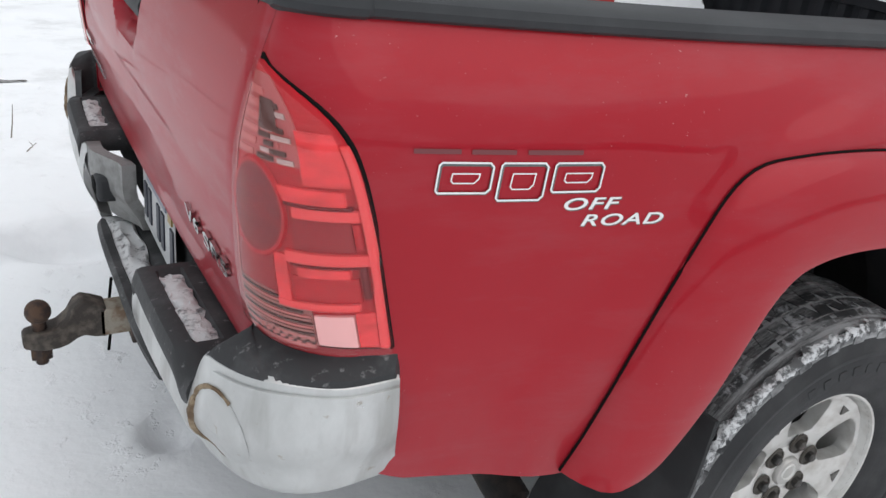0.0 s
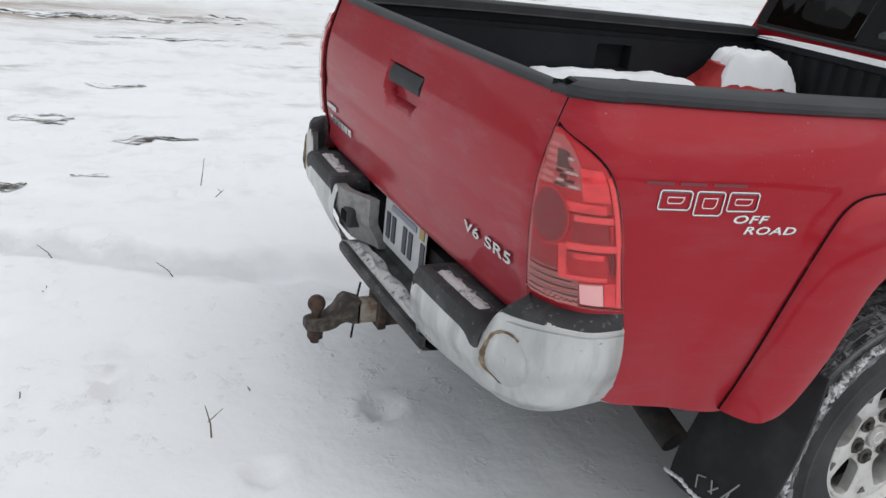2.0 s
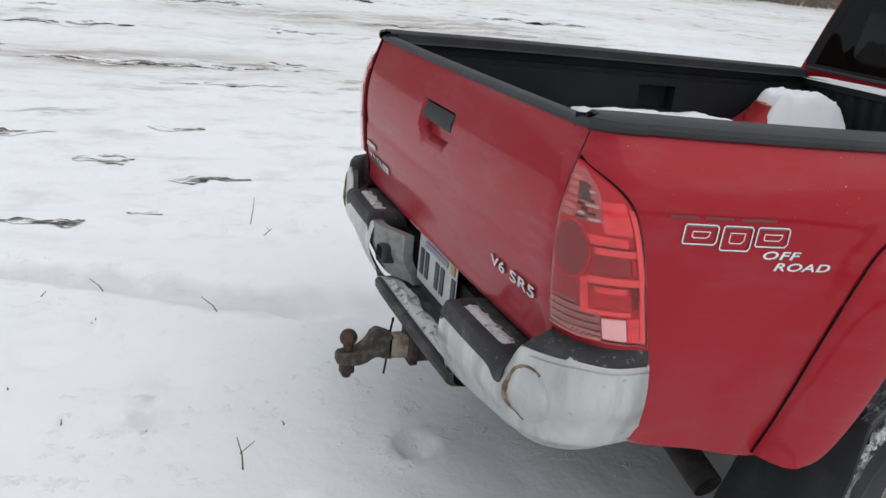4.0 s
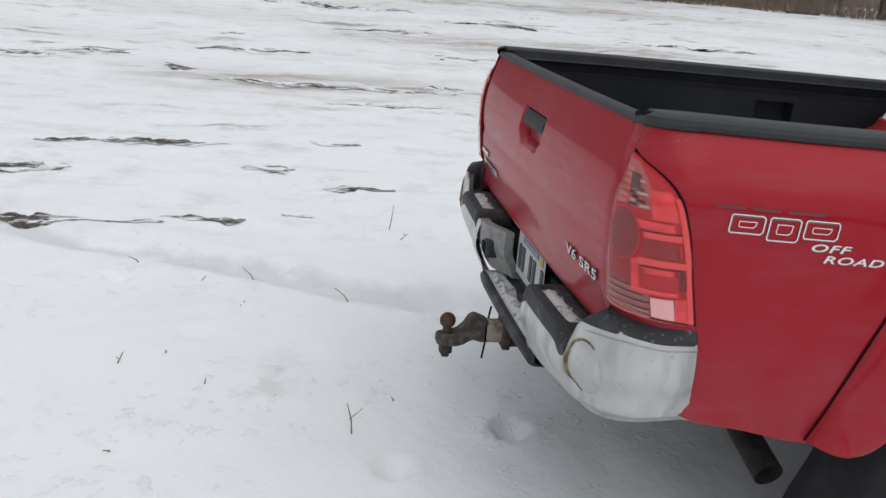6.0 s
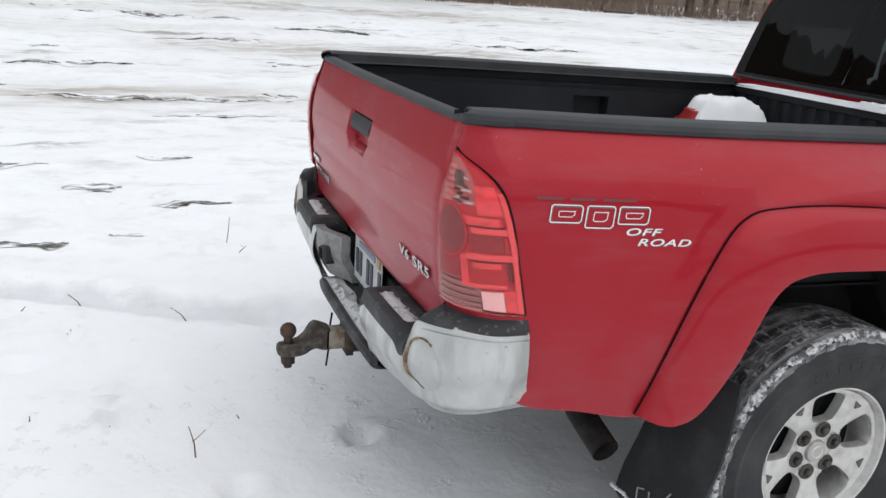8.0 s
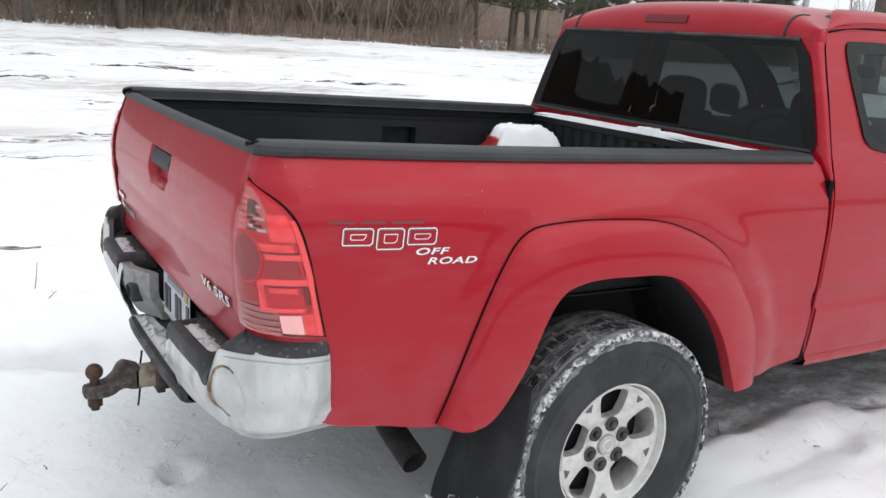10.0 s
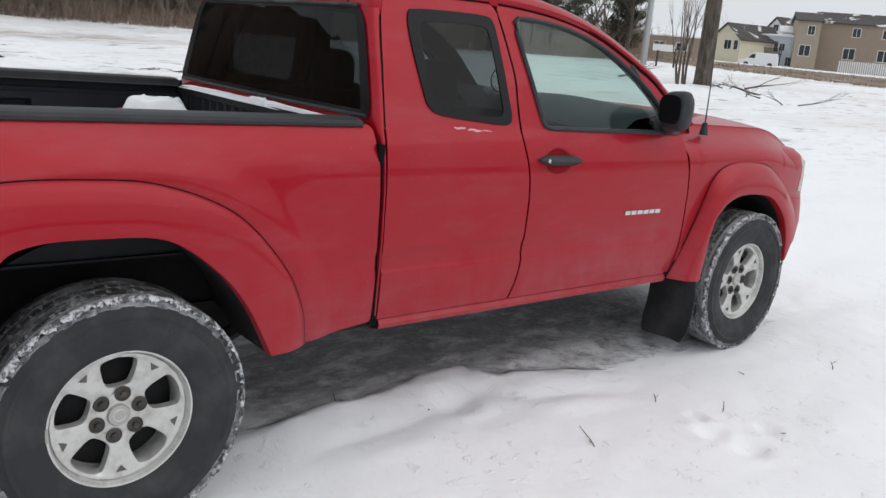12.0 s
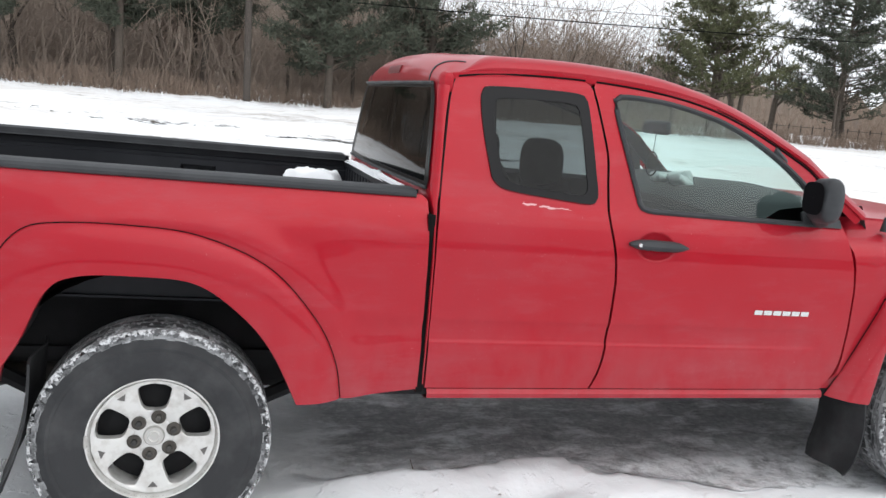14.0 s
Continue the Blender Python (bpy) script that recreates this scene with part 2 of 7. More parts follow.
class Geo:
    def __init__(self):
        self.v, self.f = [], []

    def add(self, verts, faces):
        b = len(self.v)
        self.v += [tuple(p) for p in verts]
        self.f += [tuple(b + i for i in f) for f in faces]
        return self

    def grid(self, rows, closed=False, wrap=False):
        n, b = len(rows[0]), len(self.v)
        for r in rows:
            self.v += [tuple(p) for p in r]
        for j in range(len(rows) - (0 if wrap else 1)):
            j2 = (j + 1) % len(rows)
            for i in range(n - (0 if closed else 1)):
                i2 = (i + 1) % n
                self.f.append((b + j * n + i, b + j * n + i2, b + j2 * n + i2, b + j2 * n + i))
        return self

    def panel(self, rows, off):
        """A sheet with its edges turned in by the vector off."""
        self.grid(rows)
        edge = list(rows[0]) + [r[-1] for r in rows[1:]] + list(reversed(rows[-1]))[1:] + [r[0] for r in reversed(rows[1:-1])]
        back = [tuple(p[k] + off[k] for k in range(3)) for p in edge]
        b, n = len(self.v), len(edge)
        self.v += [tuple(p) for p in edge] + back
        for i in range(n):
            k = (i + 1) % n
            self.f.append((b + i, b + k, b + n + k, b + n + i))
        return self

    def box(self, x0, x1, y0, y1, z0, z1):
        v = [(x, y, z) for x in (x0, x1) for y in (y0, y1) for z in (z0, z1)]
        return self.add(v, [(0, 1, 3, 2), (4, 6, 7, 5), (0, 4, 5, 1), (2, 3, 7, 6), (0, 2, 6, 4), (1, 5, 7, 3)])

    def tube(self, pts, r, n=8, cap=True):
        pts = [Vector(p) for p in pts]
        rows = []
        for i, p in enumerate(pts):
            d = (pts[min(i + 1, len(pts) - 1)] - pts[max(i - 1, 0)]).normalized()
            a = d.cross(Vector((0, 0, 1)) if abs(d.z) < 0.9 else Vector((1, 0, 0))).normalized()
            c = d.cross(a)
            q = r[i] if isinstance(r, (list, tuple)) else r
            rows.append([p + q * (math.cos(t) * a + math.sin(t) * c) for t in (2 * math.pi * k / n for k in range(n))])
        b = len(self.v)
        self.grid(rows, closed=True)
        if cap:
            self.f += [tuple(range(b, b + n)), tuple(reversed(range(b + n * (len(rows) - 1), b + n * len(rows))))]
        return self

    def lathe(self, prof, centre, n=64):
        """prof: (radius, outward) round the y axis; outward goes to -y."""
        rows = [[(centre[0] + r * math.cos(t), centre[1] - h, centre[2] + r * math.sin(t)) for t in (2 * math.pi * k / n for k in range(n))] for r, h in prof]
        return self.grid(rows, closed=True)

    def ellipsoid(self, c, r, n=20, m=12):
        rows = [[(c[0] + r[0] * math.sin(a) * math.cos(t), c[1] + r[1] * math.sin(a) * math.sin(t), c[2] + r[2] * math.cos(a))
                 for t in (2 * math.pi * k / n for k in range(n))] for a in (math.pi * (0.02 + 0.96 * j / m) for j in range(m + 1))]
        b = len(self.v)
        self.grid(rows, closed=True)
        self.f += [tuple(range(b, b + n)), tuple(range(b + n * m, b + n * (m + 1)))]
        return self


def link_part(name, g, mat, parent=None, label="", body=False, angle=38, flip=False, bevel=0.0, fix=True):
    """One mesh object from a Geo. body: sheared by the truck's rake; flip: mirrored to the other side."""
    v = [(x, -y if flip else y, z - (RAKE * x if body else 0)) for x, y, z in g.v]
    me = bpy.data.meshes.new(name)
    me.from_pydata(v, [], g.f)
    if fix:
        bm = bmesh.new()
        bm.from_mesh(me)
        bmesh.ops.remove_doubles(bm, verts=bm.verts, dist=0.0002)
        bmesh.ops.recalc_face_normals(bm, faces=bm.faces)
        bm.to_mesh(me)
        bm.free()
    me.shade_smooth()
    me.set_sharp_from_angle(angle=radians(angle))
    me.materials.append(mat)
    ob = new(name, me)
    if bevel:
        b = ob.modifiers.new("bevel", "BEVEL")
        b.width, b.segments, b.limit_method = bevel, 2, "ANGLE"
    if parent:
        ob.parent = parent
    if label:
        ob["label"] = label
    return ob


def smooth_path(pts, n):
    """Catmull-Rom through pts, resampled evenly to n points."""
    p = [Vector(q) for q in pts]
    p = [2 * p[0] - p[1]] + p + [2 * p[-1] - p[-2]]
    out = []
    for i in range(1, len(p) - 2):
        for k in range(16):
            t = k / 16
            a, b, c, d = p[i - 1:i + 3]
            out.append(0.5 * (2 * b + (c - a) * t + (2 * a - 5 * b + 4 * c - d) * t * t + (3 * b - a - 3 * c + d) * t ** 3))
    out.append(p[-2])
    s = [0.0]
    for a, b in zip(out, out[1:]):
        s.append(s[-1] + (b - a).length)
    res, j = [], 0
    for k in range(n):
        q = s[-1] * k / (n - 1)
        while j < len(s) - 2 and s[j + 1] < q:
            j += 1
        t = (q - s[j]) / max(s[j + 1] - s[j], 1e-9)
        res.append(out[j].lerp(out[j + 1], min(max(t, 0), 1)))
    return res


def steps(n, e=0.01):
    return [0, e] + [e + (1 - 2 * e) * k / n for k in range(1, n)] + [1 - e, 1]


def lerp(a, b, t):
    return a + (b - a) * t


def sstep(a, b, x):
    t = min(max((x - a) / (b - a), 0), 1)
    return t * t * (3 - 2 * t)

# ---- the pickup truck ----
truck = new("pickup_truck")
tagged(truck, "red extended cab pickup truck with dull chrome bumper, parked on snow", "truck")

BED_IN = ((0.45, 0.03), (0.53, 0.016), (0.62, 0.005), (0.72, 0.0), (0.98, 0.0), (1.08, 0.008), (1.15, 0.034), (1.205, 0.068), (1.24, 0.084))
CAB_IN = ((0.45, 0.03), (0.53, 0.016), (0.62, 0.004), (0.70, 0.0), (1.02, 0.0), (1.10, 0.008), (1.17, 0.028), (1.215, 0.05), (1.42, 0.12), (1.62, 0.197), (1.69, 0.225))


def table(tab, z):
    return float(np.interp(z, [a for a, _ in tab], [b for _, b in tab]))


def soft_table(tab, z):
    return (table(tab, z - 0.02) + 2 * table(tab, z) + table(tab, z + 0.02)) / 4


def groove(x, z):
    """The shallow moulded band along the lower doors."""
    ends = sstep(0.55, 0.66, x) * (1 - sstep(2.47, 2.53, x))
    return 0.0075 * ends * sstep(0.704, 0.724, z) * (1 - sstep(0.766, 0.797, z))


def bed_half(x):
    return 0.875 - 0.135 * max(-x - 0.3, 0) ** 2


def bulge(x, z):
    r = math.hypot((x + 0.02) / 0.66, (z - 0.48) / 0.62)
    return 0.024 * (1 - 0.75 * sstep(0.97, 1.13, r) - 0.25 * sstep(1.0, 1.3, r))


def gate_lean(z):
    return -0.028 * max(math.sin(math.pi * min(max((z - 0.78) / 0.45, 0), 1)), 0) ** 0.7 + 0.028 * sstep(1.02, 1.25, z)


def bed_point(u, z):
    """u 0..1: along the side from the cab to the rear; 1..2: round the rear corner to the tailgate."""
    if u <= 1:
        x = lerp(0.862, -0.95, u)
        return x, bed_half(x) + bulge(x, z) - soft_table(BED_IN, z) - groove(x, z)
    a = (u - 1) * math.pi / 2
    w = bed_half(-0.95)
    x = -0.95 - 0.112 * math.sin(a) + gate_lean(z) * math.sin(a)
    return x, 0.706 + (w - 0.706) * math.cos(a) - soft_table(BED_IN, z) * math.cos(a) * 0.9


FLARE_OUT = ((-0.623, 0.549), (-0.554, 0.759), (-0.481, 0.936), (-0.405, 1.034), (-0.297, 1.062), (-0.11, 1.066), (0.105, 1.046), (0.325, 0.955), (0.487, 0.785), (0.560, 0.64), (0.586, 0.508))
FLARE_IN = ((-0.552, 0.548), (-0.512, 0.557), (-0.468, 0.595), (-0.402, 0.697), (-0.327, 0.858), (-0.245, 0.907), (-0.09, 0.915), (0.1, 0.898), (0.246, 0.797), (0.344, 0.678), (0.43, 0.505))


def bed_bottom(x):
    if -0.45 < x < 0.40:
        p = smooth_path([(a, b, 0) for a, b in FLARE_IN], 120)
        return float(np.interp(x, [q.x for q in p], [q.y for q in p])) + 0.03
    return float(np.interp(x, (-1.07, -0.875, -0.62, -0.45, 0.40, 0.606, 0.896), (0.645, 0.560, 0.538, 0.555, 0.53, 0.503, 0.535)))


def bed_side(flip):
    us = [k / 90 for k in range(91)] + [1 + k / 10 for k in range(1, 11)]
    us = sorted(us + [0.004, 0.0015])
    bottoms = {u: (bed_bottom(lerp(0.862, -0.95, u)) if u <= 1 else lerp(bed_bottom(-0.95), 0.70, min(1, (u - 1) * 3))) for u in us}
    rows = []
    for t in steps(34, 0.006):
        row = []
        for u in us:
            z = lerp(bottoms[u], 1.215 - 0.02 * max(0, 1 - u / 0.012) ** 2, t)
            x, y = bed_point(u, z)
            row.append((x, -y, z))
        row.append((row[-1][0] + 0.035, row[-1][1], row[-1][2]))
        rows.append(row)
    g = Geo().panel(rows, (0, 0.03, 0))
    return link_part("bed_side", g, RED, truck, body=True, flip=flip)


def flare(name, outer, inner, half, flip):
    n = 90
    a, b = smooth_path([(p, 0, q) for p, q in outer], n), smooth_path([(p, 0, q) for p, q in inner], n)
    prof = ((0, 0.0), (0.015, 0.010), (0.06, 0.020), (0.2, 0.036), (0.45, 0.052), (0.7, 0.060), (0.93, 0.062), (0.985, 0.060), (1.0, 0.052))
    rows = []
    for t, o in prof:
        row = []
        for i in range(n):
            p = a[i].lerp(b[i], t)
            base = lerp(half(a[i].x, a[i].z), 0.885, sstep(0, 0.5, t))
            row.append((p.x, -(base + o), p.z))
        rows.append(row)
    rows.append([(b[i].x, -0.908, b[i].z + 0.001) for i in range(n)])
    g = Geo().grid(rows)
    ob = link_part(name, g, RED, truck, body=True, flip=flip)
    lining = [[(b[i].x, -w, b[i].z + 0.001) for i in range(n)] for w in (0.908, 0.80, 0.68)]
    link_part("arch_lining", Geo().grid(lining), DARK, ob, "black wheel arch lining", body=True, flip=flip)
    # thin black gasket along the outer edge
    s = Geo().tube([(p.x, -(half(p.x, p.z) + 0.003), p.z) for p in a], 0.0024, 6)
    link_part("flare_gasket", s, SEAM, ob, body=True, flip=flip)
    return ob


for flip in (False, True):
    bed_side(flip)
    flare("rear_fender_flare", FLARE_OUT, FLARE_IN, lambda x, z: bed_half(x) + bulge(x, z) - soft_table(BED_IN, z), flip)


# tailgate with its recessed handle
def gate_x(y, z):
    return -1.072 + 0.010 * abs(y / 0.70) ** 2.5 + 0.006 * sstep(0.665, 0.70, abs(y)) ** 2 + gate_lean(z)


def tailgate():
    ys = sorted([-0.700, -0.696] + [-0.66 + 0.06 * k for k in range(9)] + [-0.122, -0.114, -0.108, -0.06, 0, 0.06, 0.108, 0.114, 0.122]
                + [0.18 + 0.06 * k for k in range(9)] + [0.696, 0.700])
    ys = sorted(ys + [-0.096, -0.084, -0.03, 0.03, 0.084, 0.096, -0.678, -0.688, 0.678, 0.688])
    zs = [0.712, 0.715, 0.722, 0.735, 0.75, 0.775, 0.80, 0.84, 0.88, 0.90, 0.915, 0.925, 0.935, 0.95, 0.98, 1.00, 1.014, 1.020, 1.026, 1.032, 1.038, 1.044, 1.052, 1.06, 1.08, 1.095, 1.102, 1.107, 1.112, 1.118, 1.14, 1.16, 1.175, 1.186, 1.197, 1.204]
    rows = []
    for z in zs:
        row = []
        for y in ys:
            low = 1.006 + 0.026 * sstep(0.06, 0.115, abs(y)) ** 2        # rounded lower corners of the cup
            r = min(1 - sstep(0.107, 0.118, abs(y)), sstep(low, low + 0.014, z), 1 - sstep(1.101, 1.112, z))
            crease = 0.005 * math.exp(-((z - 0.925 - 0.02 * y * y) / 0.02) ** 2)
            zc = max(z, 0.712 + 0.038 * sstep(0.625, 0.70, abs(y)) ** 2 + 0.02 * (z - 0.712))
            tuck = 0.012 * (1 - sstep(0.712, 0.735, z)) ** 2
            row.append((gate_x(y, z) + 0.032 * r + crease + tuck, y, zc))
        rows.append(row)
    g = Geo().panel(rows, (0.04, 0, 0))
    ob = link_part("tailgate", g, RED_GATE, truck, "red tailgate filmed with dried salt and painted snow reflection", body=True)
    p = []
    for z, o in ((1.056, 0.026), (1.059, 0.006), (1.08, 0.0), (1.104, 0.006), (1.108, 0.02)):
        p.append([(gate_x(y, z) + o + (0.012 if abs(y) > 0.104 else 0), y, z) for y in (-0.108, -0.104, -0.05, 0, 0.05, 0.104, 0.108)])
    link_part("tailgate_handle", Geo().panel(p, (0.02, 0, 0)), TRIM, ob, "black plastic pull handle", body=True)
    c = []
    for o, z in ((0.010, 1.200), (-0.004, 1.203), (-0.006, 1.210), (0.000, 1.216), (0.012, 1.219), (0.034, 1.218), (0.042, 1.210), (0.044, 1.17)):
        c.append([(gate_x(y, 1.2) + o, y, z) for y in [-0.697 + 1.394 * k / 40 for k in range(41)]])
    link_part("tailgate_cap", Geo().panel(c, (0.004, 0, -0.004)), TRIM, ob, "black plastic top cap", body=True)
    inner = [[(gate_x(y, 1.2) + 0.036 + o, y, z) for y in [-0.67 + 0.05 * k for k in range(27)] + [0.67]] for z, o in ((0.79, 0), (0.95, 0.01), (1.0, 0), (1.21, 0))]
    link_part("tailgate_liner", Geo().grid(inner), LINER, ob, body=True)


tailgate()
for s in (-1, 1):
    link_part("tailgate_gap", Geo().tube([(-1.049 + gate_lean(z), s * 0.703, z) for z in [0.745 + 0.038 * k for k in range(13)]], 0.011, 6), SEAM, truck, body=True)


# black rail caps, bed floor, liner and wheel wells
def rail_cap(flip):
    us = [0.020, 0.022, 0.028] + [0.03 + 0.97 * k / 30 for k in range(1, 31)] + [1 + 0.93 * k / 12 for k in range(1, 13)] + [1.94]
    path = [Vector((*bed_point(u, 1.21), 0)) for u in us]
    rows = []
    for o, z in ((0.006, 1.207), (0.011, 1.210), (0.013, 1.219), (0.008, 1.229), (-0.010, 1.235), (-0.072, 1.236), (-0.084, 1.229), (-0.086, 1.205)):
        row = []
        for i, p in enumerate(path):
            d = (path[min(i + 1, len(path) - 1)] - path[max(i - 1, 0)]).normalized()
            n = Vector((-d.y, d.x, 0)) if False else Vector((d.y, -d.x, 0))
            q = p + n * o if n.y > 0 or us[i] > 1 else p - n * o
            if o < -0.05:
                q = Vector((max(p.x, -1.03), bed_half(max(p.x, -0.95)) - 0.075 + o, 0))
            e = 1.0 if i == 0 else 0.35 if i == 1 else 0.0
            row.append((q.x - 0.004 * e, -(q.y - 0.012 * e * (1 if o > -0.05 else 0)), z - 0.012 * e))
        rows.append(row)
    link_part("bed_rail_cap", Geo().panel(rows, (0, 0.01, -0.005)), TRIM, truck, "black plastic bed rail cap", body=True, flip=flip)


def bed_liner(flip):
    # wall with a ledge, horizontal steps and a square tie-down pocket
    xs = sorted([-1.05 + 0.05 * k for k in range(38)] + [0.845, 0.012, 0.020, 0.172, 0.180])
    zs = [0.79, 0.9, 0.99, 1.018, 1.024, 1.07, 1.112, 1.118, 1.146, 1.150, 1.165, 1.170, 1.19, 1.226]
    rows = []
    for z in zs:
        row = []
        for x in xs:
            y = 0.715 + (0.0 if z < 1.149 else 0.012 if z < 1.168 else 0.022)
            y -= 0.16 * max(-x - 0.3, 0) ** 2
            if 0.016 < x < 0.176 and 1.02 < z < 1.115:
                y += 0.05
            row.append((x, -y, z))
        rows.append(row)
    link_part("bed_liner_wall", Geo().grid(rows), LINER, truck, "black plastic bed liner wall", body=True, flip=flip)
    w = []
    for t in range(25):
        a = math.pi * t / 24
        ca, sa = math.cos(a), math.sin(a)
        x = 0.37 * math.copysign(abs(ca) ** 0.45, ca)
        z = 0.79 + 0.226 * abs(sa) ** 0.45
        w.append([(x, -0.72, z), (x, -0.56, z), (x * 0.985, -0.545, 0.79 + (z - 0.79) * 0.96), (x * 0.98, -0.54, 0.79)])
    link_part("wheel_well", Geo().grid(w), LINER, truck, body=True, flip=flip)


for flip in (False, True):
    rail_cap(flip)
    bed_liner(flip)
floor_rows = [[(x, y, 0.79 + (0.012 if int((y + 5) * 20) % 2 else 0.0)) for y in [-0.73 + 0.0243 * k for k in range(61)]] for x in (-1.06, 0.85)]
link_part("bed_floor", Geo().grid(floor_rows), LINER, truck, body=True)
front_rows = []
for z in (0.79, 1.165, 1.170, 1.20, 1.203):
    front_rows.append([(0.842 - (0.016 if (int((y + 5) * 27) % 2 and z < 1.168) else 0) - (0.02 if z > 1.168 else 0), y, z) for y in [-0.735 + 0.0123 * k for k in range(121)]])
for dx in (0.03, 0.045):
    front_rows.append([(0.822 + dx, y, 1.203 - (0.3 if dx > 0.04 else 0)) for y in [-0.735 + 0.0123 * k for k in range(121)]])
link_part("bed_front_wall", Geo().grid(front_rows), LINER, truck, "ribbed black front wall of the bed", body=True)


# cab: half width, rear wall, pillars, roof
def handle_dish(x, z):
    """The finger hollow behind the front door's handle."""
    q = ((x - 1.742) / 0.078) ** 2 + ((z - 1.090) / 0.052) ** 2
    return 0.017 * (1 - q) ** 0.65 if q < 1 else 0.0


def cab_half(x, z):
    taper = 0.14 * max(x - 3.25, 0) ** 2 + 0.4 * max(x - 3.75, 0) ** 2
    return 0.875 - soft_table(CAB_IN, z) - groove(x, z) - handle_dish(x, z) - taper


REAR_GAP = ((0.956, 1.62), (0.946, 1.58), (0.932, 1.50), (0.919, 1.40), (0.907, 1.30), (0.896, 1.20), (0.886, 1.10), (0.884, 0.90), (0.884, 0.70), (0.886, 0.537))
for s in (-1, 1):
    link_part("cab_gap_filler", Geo().box(0.858, 0.882, min(s * 0.860, s * 0.6), max(s * 0.860, s * 0.6), 0.52, 1.155), SEAM, truck, body=True)


def at_z(tab, z):
    t = sorted(tab, key=lambda q: q[1])
    f = lambda q: float(np.interp(q, [b for _, b in t], [a for a, _ in t]))
    return (f(z - 0.02) + 2 * f(z) + f(z + 0.02)) / 4


def cab_path(z, n=12):
    """The rear of the cab in plan at height z, from the middle to the door gap."""
    q = sstep(1.14, 1.24, z)
    w, xr, r = cab_half(1.0, z), lerp(0.879, 0.866 + 0.10 * max(z - 1.2, 0) + (0.06 * sstep(1.6, 1.72, z)), q), lerp(0.004, 0.028, q)
    pts = [(xr + 0.02 * (k / 14) ** 2 - 0.02, -(w - r) * k / 14) for k in range(15)]
    pts += [(xr + r - r * math.cos(a), -(w - r) - r * math.sin(a)) for a in (math.pi / 2 * k / 8 for k in range(1, 9))]
    pts += [(max(at_z(REAR_GAP, z) - 0.005, pts[-1][0] + 0.001), -w)]
    return pts


GLASS_EDGE = 14       # path index where the rear window ends


def cab_rear(flip):
    low = [[(x, y, z) for x, y in cab_path(z)] for z in (0.55, 0.8, 1.0, 1.1, 1.17, 1.2, 1.226, 1.248)]
    pillar = [[(x, y, z) for x, y in cab_path(z)[GLASS_EDGE - 1:]] for z in [1.226 + 0.374 * k / 12 for k in range(13)]]
    n = min(len(r) for r in low)
    low = [r[:n] for r in low]
    m = min(len(r) for r in pillar)
    g = Geo().grid(low).grid([r[:m] for r in pillar])
    link_part("cab_rear_panel", g, RED, truck, body=True, flip=flip)


def rear_window():
    zs = [1.238 + 0.37 * k / 12 for k in range(13)]
    def row(z, s, out):
        p = cab_path(z)[:GLASS_EDGE + 1]
        r = sstep(1.54, 1.62, z) * 0.05 + 0.03 * (1 - sstep(1.22, 1.27, z))
        q = [(x - out, y * s * (1 - r)) for x, y in p]
        return [(x, y, z) for x, y in reversed(q)] + [(x, -y, z) for x, y in q[1:]]
    g = Geo().grid([row(z, 0.985, 0.004) for z in zs])
    ob = link_part("rear_window", g, REAR_TINT, truck, "dark tinted rear window with black border", body=True)
    # black border: a frame a little proud of the glass
    outer = [row(z, 1.0, 0.007) for z in zs]
    loop = lambda rr: [r[0] for r in rr] + rr[-1][1:-1] + [r[-1] for r in reversed(rr)] + list(reversed(rr[0][1:-1]))
    zi = [lerp(1.256, 1.588, (z - zs[0]) / (zs[-1] - zs[0])) for z in zs]
    a, b = loop(outer), loop([row(z, 0.93, 0.007) for z in zi])
    g = Geo().grid([a, b, [(x + 0.012, y, z) for x, y, z in b]], closed=True)
    link_part("window_frame", g, FRIT, ob, body=True)
    low = Geo().tube([(x - 0.005, y, z - 0.006) for x, y, z in row(1.244, 0.99, 0.004)], 0.007, 6)
    link_part("top_seal", Geo().tube([(x - 0.005, y, z + 0.004) for x, y, z in row(1.600, 0.99, 0.006)], 0.007, 6), PAD, ob, "grey rubber upper window seal", body=True)
    link_part("window_sill", low, TRIM, ob, "grey rubber lower window seal", body=True)


for flip in (False, True):
    cab_rear(flip)
rear_window()

EDGE = ((0.93, 1.640), (1.15, 1.672), (1.51, 1.684), (1.858, 1.661), (2.121, 1.598), (2.411, 1.460), (2.514, 1.385), (2.70, 1.245))
EDGE_P = smooth_path([(a, 0, b) for a, b in EDGE], 80)


def edge_z(x):
    return float(np.interp(x, [p.x for p in EDGE_P], [p.z for p in EDGE_P]))


def roof_top(x, t):
    return edge_z(max(x, 0.95)) + 0.076 * (1 - abs(t) ** 3.0) * (1 - 0.2 * sstep(1.7, 2.04, x))


ARC = smooth_path([(x, y, 0) for x, y in cab_path(1.60)], 33)
ROOF_HALF = cab_half(1.0, 1.60)


